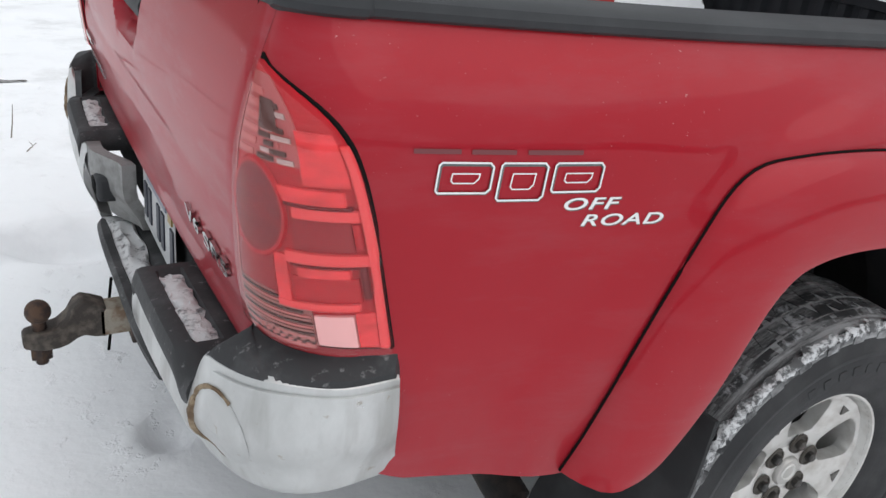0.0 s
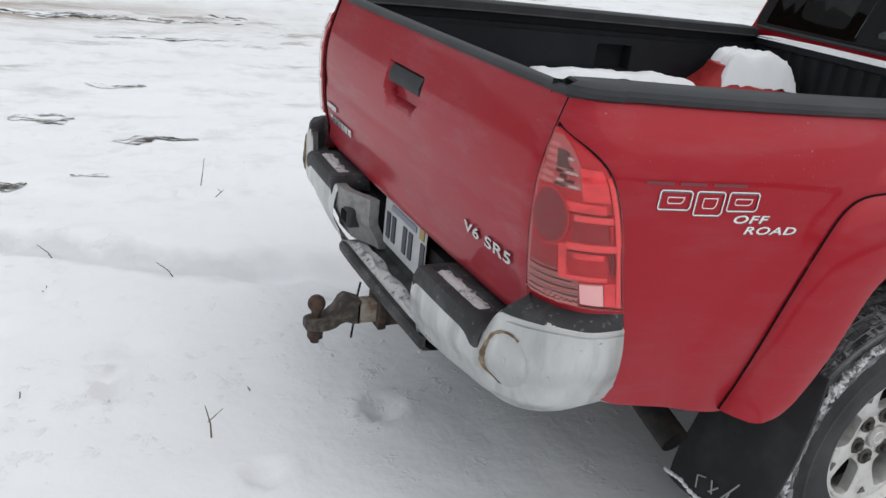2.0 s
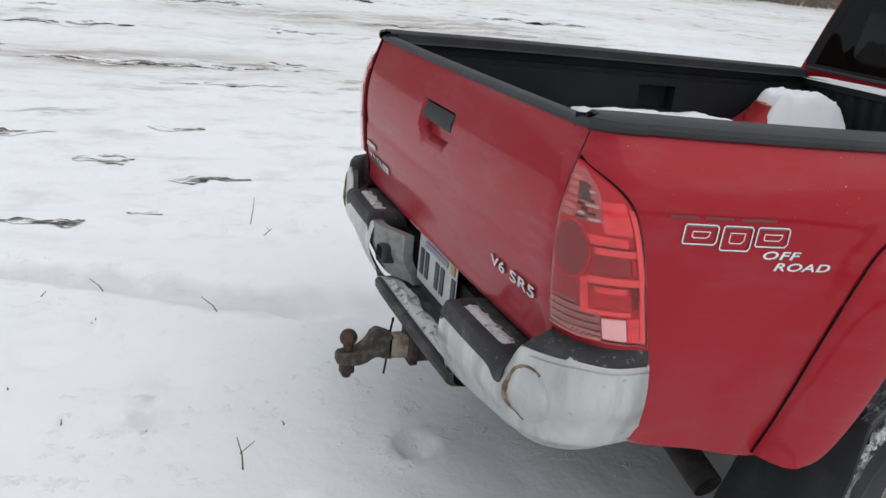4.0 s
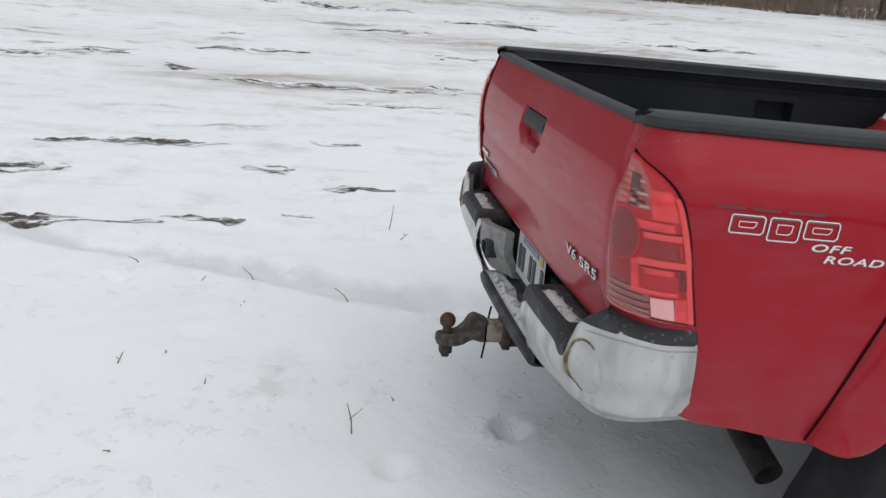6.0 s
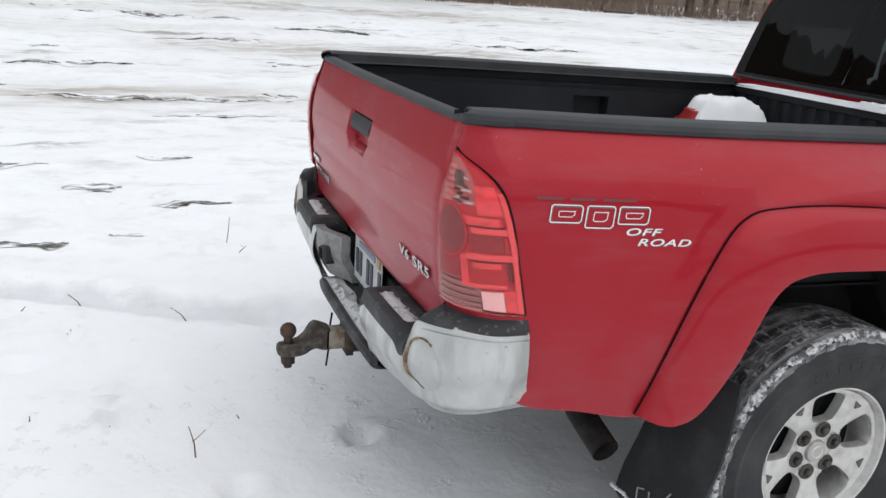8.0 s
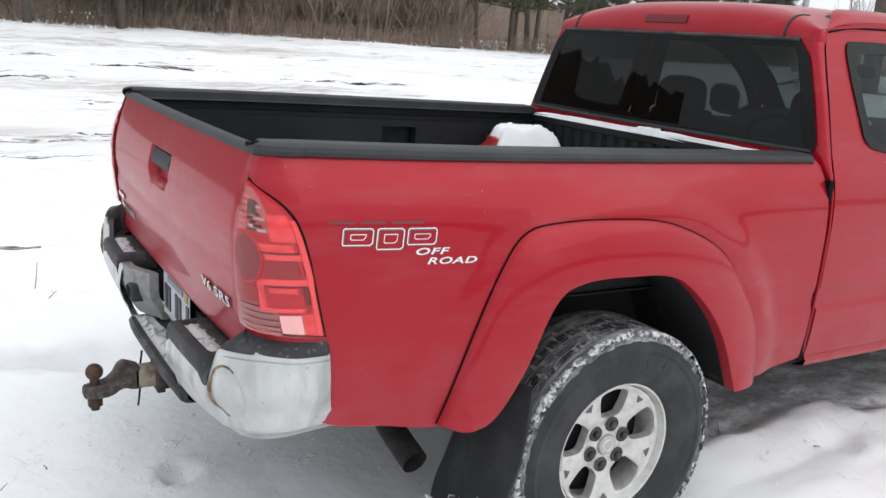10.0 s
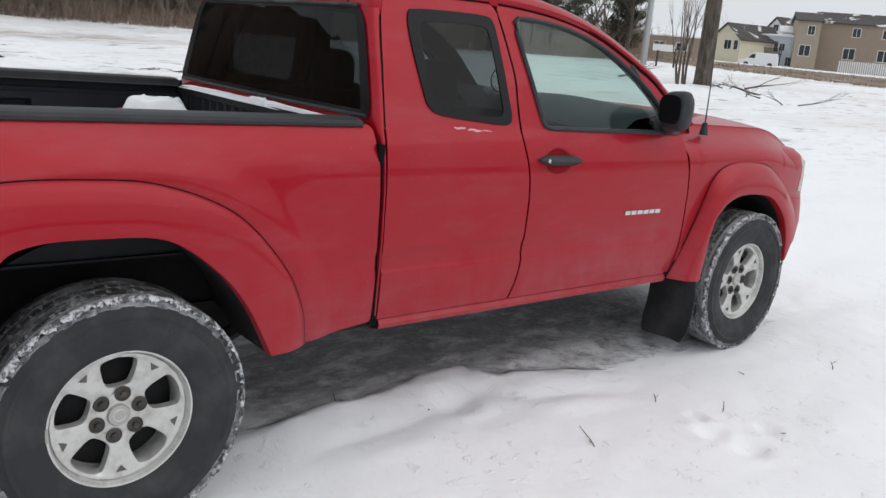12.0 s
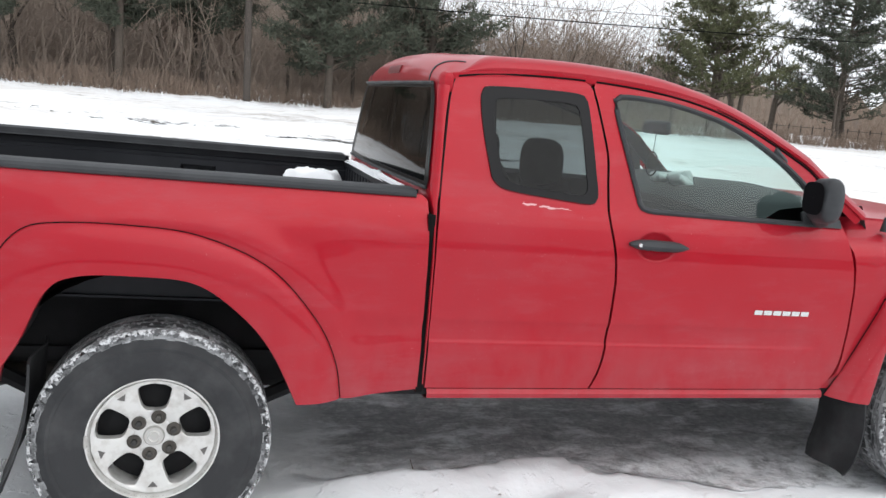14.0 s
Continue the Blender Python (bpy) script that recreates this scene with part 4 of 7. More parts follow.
for flip in (False, True):
    g = Geo().panel(lamp_piece(0.799, 1.155, 0.0, 1.0, 0.006, 36, 18, 0.0055), (0.02, 0.02, 0))
    lamp = link_part("tail_lamp", g, SEAM, truck, "red tail lamp with clear reverse section", body=True, flip=flip)
    add = lambda name, rows, mat, lab="": link_part(name, Geo().panel(rows, (0.006, 0.006, 0)), mat, lamp, lab, body=True, flip=flip)
    add("lens_body", lamp_piece(0.804, 1.148, 0.006, 0.975, 0.010, 36, 18), LENS_RED, "glossy red lens")
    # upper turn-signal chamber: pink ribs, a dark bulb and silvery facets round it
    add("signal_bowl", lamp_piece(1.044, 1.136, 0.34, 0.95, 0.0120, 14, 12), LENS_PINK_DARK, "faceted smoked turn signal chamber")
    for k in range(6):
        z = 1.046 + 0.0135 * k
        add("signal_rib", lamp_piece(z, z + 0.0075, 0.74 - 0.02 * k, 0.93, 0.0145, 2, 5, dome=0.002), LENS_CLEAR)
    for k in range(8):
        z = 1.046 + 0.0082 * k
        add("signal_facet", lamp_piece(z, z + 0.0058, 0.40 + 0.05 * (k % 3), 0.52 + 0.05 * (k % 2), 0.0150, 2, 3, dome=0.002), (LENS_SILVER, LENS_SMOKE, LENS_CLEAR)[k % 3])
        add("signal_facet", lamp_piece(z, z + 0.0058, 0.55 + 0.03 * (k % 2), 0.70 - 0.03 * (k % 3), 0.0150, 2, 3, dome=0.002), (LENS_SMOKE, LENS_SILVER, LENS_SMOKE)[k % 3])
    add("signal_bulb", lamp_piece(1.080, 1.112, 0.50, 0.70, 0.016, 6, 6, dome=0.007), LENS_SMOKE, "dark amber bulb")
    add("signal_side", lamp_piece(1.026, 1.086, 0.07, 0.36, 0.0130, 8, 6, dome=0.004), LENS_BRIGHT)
    # swept bars, bright edges and darker windows towards the flank: lens light painted as tones
    for z0, z1, a0, a1, o, mat in ((1.003, 1.021, 0.13, 0.58, 0.0150, LENS_BRIGHT), (0.9995, 1.0035, 0.10, 0.50, 0.0165, LENS_SHADOW_RED), (0.986, 0.999, 0.07, 0.45, 0.0170, LENS_PINK),
                                   (0.944, 0.984, 0.12, 0.47, 0.0120, LENS_DARK), (0.950, 0.982, 0.075, 0.115, 0.0150, LENS_RED), (0.928, 0.942, 0.06, 0.52, 0.0170, LENS_PINK), (0.923, 0.928, 0.08, 0.50, 0.0145, LENS_SHADOW_RED),
                                   (0.910, 0.922, 0.18, 0.46, 0.0160, LENS_BRIGHT), (0.875, 0.909, 0.13, 0.50, 0.0125, LENS_RED), (0.880, 0.925, 0.085, 0.12, 0.0150, LENS_SHADOW_RED), (0.865, 0.874, 0.16, 0.60, 0.0165, LENS_PINK),
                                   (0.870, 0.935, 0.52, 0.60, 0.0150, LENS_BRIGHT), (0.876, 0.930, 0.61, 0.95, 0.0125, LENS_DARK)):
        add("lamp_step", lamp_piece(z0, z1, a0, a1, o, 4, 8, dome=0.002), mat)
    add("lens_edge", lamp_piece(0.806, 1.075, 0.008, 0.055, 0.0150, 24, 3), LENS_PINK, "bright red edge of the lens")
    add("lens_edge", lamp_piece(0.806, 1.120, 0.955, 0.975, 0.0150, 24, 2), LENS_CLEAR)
    # round brake lamp chamber
    def disc(prof, mat, name, lab=""):
        rows = []
        for r, o in prof:
            row = []
            for k in range(36):
                a = 2 * math.pi * k / 36
                z = 0.984 + 0.056 * r * math.sin(a)
                row.append(lamp_point(along(lerp(lamp_edge(z), 0.188, 0.735 + 0.225 * r * math.cos(a))), z, o))
            rows.append(row)
        return link_part(name, Geo().grid(rows, closed=True), mat, lamp, lab, body=True, flip=flip)
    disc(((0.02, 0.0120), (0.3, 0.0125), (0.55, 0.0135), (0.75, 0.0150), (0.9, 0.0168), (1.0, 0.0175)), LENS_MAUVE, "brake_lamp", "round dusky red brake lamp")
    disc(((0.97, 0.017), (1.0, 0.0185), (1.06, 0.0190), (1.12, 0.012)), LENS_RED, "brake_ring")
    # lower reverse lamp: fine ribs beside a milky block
    add("reverse_bowl", lamp_piece(0.806, 0.868, 0.42, 0.955, 0.0125, 6, 10), LENS_RIB_SHADE)
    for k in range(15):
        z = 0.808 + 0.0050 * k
        add("reverse_rib", lamp_piece(z, z + 0.0024, 0.43 + 0.02 * max(0, k - 9) * 2, 0.95, 0.0150, 2, 10), (LENS_CLEAR, LENS_SMOKE, LENS_RIB_SHADE)[k % 3])
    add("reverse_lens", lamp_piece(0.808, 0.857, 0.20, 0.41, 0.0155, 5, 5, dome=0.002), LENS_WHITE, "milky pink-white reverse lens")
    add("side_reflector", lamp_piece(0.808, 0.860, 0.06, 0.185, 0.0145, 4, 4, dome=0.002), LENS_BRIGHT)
    # one clear cover over it all
    add("lens_cover", lamp_piece(0.804, 1.148, 0.006, 0.975, 0.0285, 36, 18), LENS_COVER, "clear glossy outer lens").visible_shadow = False

# ---- rear bumper ----
STEP_SNOW = make_snow("thin_dirty_snow", (0.60, 0.605, 0.61))
over(STEP_SNOW, ramp(STEP_SNOW, tex(STEP_SNOW, scale=34, detail=9, rough=0.7), 0.52, 0.62), (0.16, 0.16, 0.165))
bumper = link_part("rear_bumper", Geo().box(-1.03, -0.96, -0.72, 0.72, 0.58, 0.68), DARK, truck, "dull chrome step bumper with black pads and snow")
TOPP = ((-0.906, 0.838), (-1.000, 0.840), (-1.082, 0.806), (-1.122, 0.732), (-1.140, 0.62), (-1.148, 0.46), (-1.150, 0.33))
LOWP = ((-0.880, 0.812), (-0.985, 0.818), (-1.052, 0.780), (-1.096, 0.69), (-1.114, 0.56), (-1.124, 0.42), (-1.126, 0.32))
NP = 60
TOPS, LOWS = smooth_path([(x, y, 0) for x, y in TOPP], NP), smooth_path([(x, y, 0) for x, y in LOWP], NP)


def chrome_top(t):
    return 0.778 + 0.016 * math.exp(-((t - 0.27) / 0.13) ** 2) - 0.070 * sstep(0.43, 0.515, t) - 0.004 * sstep(0.9, 1, t) - 0.012 * math.exp(-((t - 0.53) / 0.040) ** 2)


def chrome_low(t):
    return 0.576 - 0.034 * sstep(0.1, 0.5, t) - 0.022 * sstep(0.45, 1.0, t)


def chrome_at(t, v, out=0.0):
    i = min(int(t * (NP - 1)), NP - 2)
    f = t * (NP - 1) - i
    a, b = TOPS[i].lerp(TOPS[i + 1], f), LOWS[i].lerp(LOWS[i + 1], f)
    w = sstep(0.35, 1.0, v) ** 1.1
    p = a.lerp(b, w)
    d = (TOPS[i + 1] - TOPS[i]).normalized()
    n = Vector((-abs(d.y), abs(d.x), 0))
    o = 0.010 * math.sin(math.pi * min(v / 0.7, 1)) + out - (0.03 * max(0, v - 0.93) / 0.07) - (0.006 if v < 0.02 else 0)
    z = lerp(chrome_top(t), chrome_low(t), v)
    return (p.x + n.x * o, -(p.y + n.y * o), z)


for flip in (False, True):
    vs = [0, 0.02, 0.05, 0.075, 0.08, 0.1, 0.2, 0.3, 0.4, 0.5, 0.6, 0.7, 0.8, 0.88, 0.94, 0.97, 1.0]
    rows = [[chrome_at(t, v, -0.003 if v in (0.075,) and t < 0.4 else 0) for t in [k / 70 for k in range(71)]] for v in vs]
    end = link_part("bumper_end", Geo().panel(rows, (0.006, 0.010, -0.018)), CHROME, bumper, "dull chrome bumper end with rust spots", flip=flip)
    # round plug, stained brown round its edge
    ring, disc = [], []
    cen_t, cen_v = 0.385, 0.47
    def plug(r, a, out):
        return chrome_at(cen_t + 0.086 * r * math.cos(a), cen_v - 0.30 * r * math.sin(a), out)
    disc = [[plug(r, 2 * math.pi * k / 40, o) for k in range(40)] for r, o in ((0.02, 0.004), (0.6, 0.004), (0.93, 0.003), (1.0, 0.0))]
    link_part("round_plug", Geo().grid(disc, closed=True), CHROME, end, flip=flip)
    arc = [plug(1.0, math.radians(a), 0.001) for a in range(-75, 127, 6)]
    link_part("plug_stain", Geo().tube(arc, [0.0016 + 0.0045 * abs(noise.noise((i * 0.35, 2, 1))) + 0.0052 * math.exp(-((i - 15) / 8) ** 2) for i in range(len(arc))], 6), STAIN, end, "brown rust stain", flip=flip)
    # black cap under the lamp, sweeping down to the step pad
    rows = []
    for v in (0, 0.04, 0.1, 0.5, 0.8, 0.95, 1.0):
        row = []
        for k in range(49):
            t = 0.62 * k / 48
            x, y, z = chrome_at(t, 0.0)
            u = min(1.98, max(0.9, (0.884 - x) / 1.834)) if x > -0.95 else 1 + math.asin(min(1, (-0.95 - x) / 0.112)) / (math.pi / 2)
            bx, by = bed_point(min(u, 1.93), 0.80)
            top = 0.806 + 0.016 * sstep(0.0, 0.4, t) - 0.100 * sstep(0.43, 0.54, t)
            out = 0.012 * math.sin(math.pi * v)
            px, py = lerp(bx, x, sstep(0, 0.75, v)), lerp(by, -y, sstep(0, 0.75, v))
            row.append((px - out * 0.7, -(py + out * 0.7), lerp(top, z - 0.012, v)))
        rows.append(row)
    link_part("corner_cap", Geo().panel(rows, (0.02, 0.02, 0)), PAD, bumper, "weathered black plastic corner cap", flip=flip)
    # step pad with a raised rim round a sunken tread
    rows = []
    ny = 26
    for a, h in ((-0.008, -0.035), (-0.010, -0.012), (-0.004, 0.004), (0.006, 0.008), (0.022, 0.008), (0.027, 0.0), (0.062, 0.0), (0.067, 0.008), (0.085, 0.008), (0.115, 0.004)):
        row = []
        for k in range(ny + 1):
            s = k / ny
            y = lerp(0.335, 0.665, s)
            edge = float(np.interp(y, [p.y for p in reversed(TOPS)], [p.x for p in reversed(TOPS)]))
            inner = h if 0.12 < s < 0.80 or a < 0.02 or a > 0.07 else max(h, 0.008)
            dip = -0.012 * sstep(0.84, 0.93, s) - 0.02 * (1 - sstep(0, 0.05, s)) - (0.016 if a < 0 else 0.011 if a < 0.01 else 0.006) * math.exp(-((y - 0.637) / 0.030) ** 2)
            row.append((edge + a, -y, 0.720 + inner + dip))
        rows.append(row)
    link_part("step_pad", Geo().panel(rows, (0.01, 0, -0.03)), PAD, bumper, "worn black plastic step pad", flip=flip)
    # snow caught in the tread
    random.seed(5 + flip)
    rows = []
    for j in range(9):
        v = j / 8
        row = []
        for k in range(27):
            s = k / 26
            y = lerp(0.375, 0.60, s)
            edge = float(np.interp(y, [p.y for p in reversed(TOPS)], [p.x for p in reversed(TOPS)]))
            jag = 0.010 * noise.noise((s * 9, v * 3, 4 + flip))
            row.append((edge + lerp(0.020, 0.066, v) + jag, -(y + jag), 0.719 + 0.011 * (math.sin(math.pi * v) ** 0.5) * (math.sin(math.pi * s) ** 0.4) + 0.006 * noise.noise((s * 14, v * 5, 2))))
        rows.append(row)
    link_part("step_snow", Geo().grid(rows), STEP_SNOW, bumper, "crust of snow in the step pad", flip=flip)
    # inner panel beside the plate
    rows = [[(-1.092 - 0.050 * sstep(0, 0.55, s) + 0.04 * sstep(0.4, 1, v), -lerp(0.165 if flip else 0.27, 0.40, s), lerp(0.705 if flip else 0.668, 0.545, v)) for s in [k / 10 for k in range(11)]] for v in [k / 8 for k in range(9)]]
    link_part("inner_panel", Geo().panel(rows, (0.03, 0, 0)), GRIMY, bumper, flip=flip)

# trailer socket in the far inner panel
socket = link_part("trailer_socket", Geo().box(-1.138, -1.09, 0.222, 0.302, 0.594, 0.658), TRIM, bumper, "square black trailer socket cover", bevel=0.012)
link_part("socket_lid", Geo().box(-1.141, -1.13, 0.236, 0.288, 0.606, 0.646), SEAM, socket, bevel=0.006)
# low centre step with snow
rows = []
for a, z in ((-1.105, 0.50), (-1.155, 0.505), (-1.170, 0.515), (-1.173, 0.535), (-1.165, 0.546), (-1.15, 0.546), (-1.145, 0.538), (-1.09, 0.538), (-1.085, 0.546), (-1.06, 0.55), (-1.055, 0.60)):
    rows.append([(a + 0.030 + 0.02 * (abs(y) / 0.33) ** 6, y, z - 0.014 - 0.02 * (abs(y) / 0.33) ** 8) for y in [-0.33 + 0.66 * k / 30 for k in range(31)]])
link_part("centre_step", Geo().panel(rows, (0.02, 0, 0)), PAD, bumper, "worn black plastic centre step")
rows = []
for j in range(10):
    v = j / 9
    rows.append([(lerp(-1.120, -1.058, v) + 0.012 * noise.noise((y * 12, v * 3, 7)), y, 0.522 + (0.018 + 0.012 * noise.noise((y * 16, v * 4, 1))) * math.sin(math.pi * v) ** 0.6 * min(1, (0.31 - abs(y)) * 14)) for y in [-0.31 + 0.62 * k / 44 for k in range(45)]])
link_part("step_snow", Geo().grid(rows), STEP_SNOW, bumper, "lumpy snow on the centre step")
link_part("lower_valance", Geo().grid([[(-1.07 + o, y, z - 0.014) for y in (-0.33, -0.3, 0, 0.3, 0.33)] for o, z in ((0.0, 0.50), (0.03, 0.46), (0.08, 0.45))]), PAD, bumper)
# number plate: only plain bars stand for the writing
plate = link_part("number_plate", Geo().box(-1.052, -1.048, -0.165, 0.140, 0.585, 0.737), make_plastic("plate_white", (0.40, 0.41, 0.415), 0.6, 0.3), bumper, "white number plate with dark bars", bevel=0.003)
PLATE_INK = material("plate_ink", (0.03, 0.035, 0.05), 0.5)
for k in range(7):
    if k != 2 and k != 5:
        y = 0.115 - 0.042 * k
        link_part("plate_bar", Geo().box(-1.0555, -1.0515, y - 0.026, y, 0.612, 0.690), PLATE_INK, plate)
link_part("plate_band", Geo().box(-1.0555, -1.0515, -0.10, 0.08, 0.705, 0.722), material("plate_blue", (0.20, 0.215, 0.26), 0.5), plate)
link_part("plate_sticker", Geo().box(-1.056, -1.0515, -0.155, -0.125, 0.70, 0.73), material("plate_yellow", (0.34, 0.24, 0.09), 0.5), plate)

# ---- tow hitch ----
hitch = link_part("tow_hitch", Geo().box(-1.13, -0.95, -0.038, 0.038, 0.405, 0.485).box(-1.145, -1.12, -0.048, 0.048, 0.398, 0.492).box(-1.02, -0.96, -0.30, 0.30, 0.44, 0.50), RUST, truck, "rusty tow hitch with ball mount", bevel=0.004)
link_part("drawbar", Geo().box(-1.205, -1.13, -0.026, 0.026, 0.415, 0.478), STEEL, hitch, "worn bare steel drawbar", bevel=0.004)
rows = []
for x, z, h in ((-1.19, 0.448, 0.036), (-1.215, 0.455, 0.040), (-1.235, 0.462, 0.040), (-1.25, 0.455, 0.038), (-1.265, 0.436, 0.030), (-1.285, 0.424, 0.022), (-1.31, 0.420, 0.020), (-1.345, 0.420, 0.019), (-1.352, 0.420, 0.012)):
    w = 0.026 if x > -1.27 else 0.030 if x > -1.34 else 0.018
    rows.append([(x, -w, z - h), (x, w, z - h), (x, w, z + h), (x, -w, z + h)])
g = Geo().grid(rows, closed=True)
g.f += [(0, 1, 2, 3), tuple(range(len(g.v) - 4, len(g.v)))]
link_part("ball_mount", g, make_rust("brown_worn_iron", (0.042, 0.034, 0.029), (0.115, 0.098, 0.080), 0.75), hitch, "rust-brown cranked ball mount", bevel=0.006)
link_part("hitch_ball", Geo().ellipsoid((-1.318, 0, 0.480), (0.0255, 0.0255, 0.0255), 24, 14).tube([(-1.318, 0, 0.465), (-1.318, 0, 0.436)], 0.014, 12), RUST, hitch, "rusted ball")
link_part("ball_nut", Geo().tube([(-1.318, 0, 0.402), (-1.318, 0, 0.372)], 0.023, 6).tube([(-1.318, 0, 0.375), (-1.318, 0, 0.358)], 0.013, 10), RUST, hitch)
link_part("safety_wire", Geo().tube([(-1.165, 0.07, 0.50), (-1.172, 0.075, 0.44), (-1.168, 0.09, 0.37), (-1.178, 0.08, 0.31)], 0.0035, 5), SEAM, hitch, "dangling black wire")
hitch.location = (0.026, 0.0, -0.015)

# ---- exhaust and mud flaps ----
pipe = Geo().tube(smooth_path([(-0.20, -0.52, 0.47), (-0.46, -0.50, 0.47), (-0.575, -0.52, 0.455), (-0.615, -0.60, 0.448), (-0.617, -0.68, 0.425), (-0.612, -0.765, 0.396)], 24), 0.037, 18, cap=False)
pipe.tube([(-0.612, -0.765, 0.396), (-0.617, -0.68, 0.425)], [0.034, 0.033], 18, cap=False)
link_part("exhaust_pipe", pipe, make_rust("sooty_pipe", (0.010, 0.009, 0.009), (0.028, 0.021, 0.017)), truck, "sooty brown exhaust tailpipe")


def mud_flap(x0, z0, x1, z1, y0, y1, flip):
    rows = []
    for k in range(13):
        t = k / 12
        x, z = lerp(x0, x1, t) + 0.02 * math.sin(math.pi * t), lerp(z0, z1, t)
        w = 0.02 * (1 - sstep(0.85, 1, t)) - 0.02
        rows.append([(x + 0.01 * math.sin(6 * s + k * 0.3), -(lerp(y0 - w, y1 + w, s)), z) for s in [j / 10 for j in range(11)]])
    back = [[(x + 0.008, y, z) for x, y, z in r] for r in rows]
    g = Geo().panel(rows, (0.008, 0, 0)).grid(back)
    f = link_part("mud_flap", g, FLAP, truck, "black rubber mud flap with frozen spray", flip=flip)
    s = Geo()
    for j in range(16):
        a = lerp(y0 + 0.01, y1 - 0.01, j / 15)
        s.ellipsoid((x1 - 0.004 + 0.006 * noise.noise((a * 20, 1, 1)), -a, z1 + 0.012 + 0.010 * noise.noise((a * 15, 3, 1))), (0.006, 0.012, 0.006 + 0.004 * noise.noise((a * 30, 5, 1))), 8, 5)
    if x0 < 1:
        link_part("flap_snow", s, PACKED, f, "frozen snow along the lower edge", flip=flip)
    return f


for flip in (False, True):
    f = mud_flap(-0.375, 0.64, -0.485, 0.190, 0.635, 0.94, flip)
    e = Geo()
    for a, b in (((0.86, 0.235), (0.83, 0.175)), ((0.83, 0.175), (0.875, 0.185)), ((0.845, 0.20), (0.84, 0.155)), ((0.81, 0.19), (0.79, 0.165)), ((0.785, 0.195), (0.80, 0.165)), ((0.765, 0.19), (0.74, 0.18)), ((0.74, 0.18), (0.75, 0.15))):
        px = lambda z: lerp(-0.485, -0.375, (z - 0.190) / 0.450) - 0.006
        e.tube([(px(a[1] + 0.07), -a[0], a[1] + 0.07), (px(b[1] + 0.07), -b[0], b[1] + 0.07)], 0.0022, 5)
    link_part("flap_mark", e, WORN_MARK, f, "worn white mark", flip=flip)
    mud_flap(2.76, 0.47, 2.735, 0.115, 0.66, 0.93, flip)


# ---- wheels ----
TREAD = make_rubber()
TREAD.name = "snowy_tread"
over(TREAD, ramp(TREAD, tex(TREAD, scale=6, detail=10, stretch=(1, 5, 1), rough=0.75), 0.44, 0.62), (0.30, 0.305, 0.31))
over(TREAD, multiply(TREAD, ramp(TREAD, tex(TREAD, scale=20, detail=8, rough=0.7), 0.56, 0.64), 0.7), (0.50, 0.51, 0.53))
GROOVE = make_snow("dirty_packed_snow", (0.30, 0.305, 0.31))
over(GROOVE, multiply(GROOVE, ramp(GROOVE, tex(GROOVE, scale=6, detail=9, stretch=(1, 9, 1), rough=0.7), 0.46, 0.60), 0.9), (0.05, 0.05, 0.052))
FRINGE = make_snow("frozen_crust", (0.60, 0.61, 0.62))
over(FRINGE, multiply(FRINGE, ramp(FRINGE, tex(FRINGE, scale=42, detail=8, rough=0.75), 0.44, 0.54), 0.92), (0.060, 0.060, 0.062))
DARK_NUT = make_rust("dark_lug_nut", (0.022, 0.021, 0.02), (0.06, 0.055, 0.048), 0.5)
POCKET = material("shaded_pocket", (0.13, 0.125, 0.12), 0.7, 0.3)
CAP_GREY = material("cap_grey", (0.45, 0.44, 0.42), 0.4, 0.5)


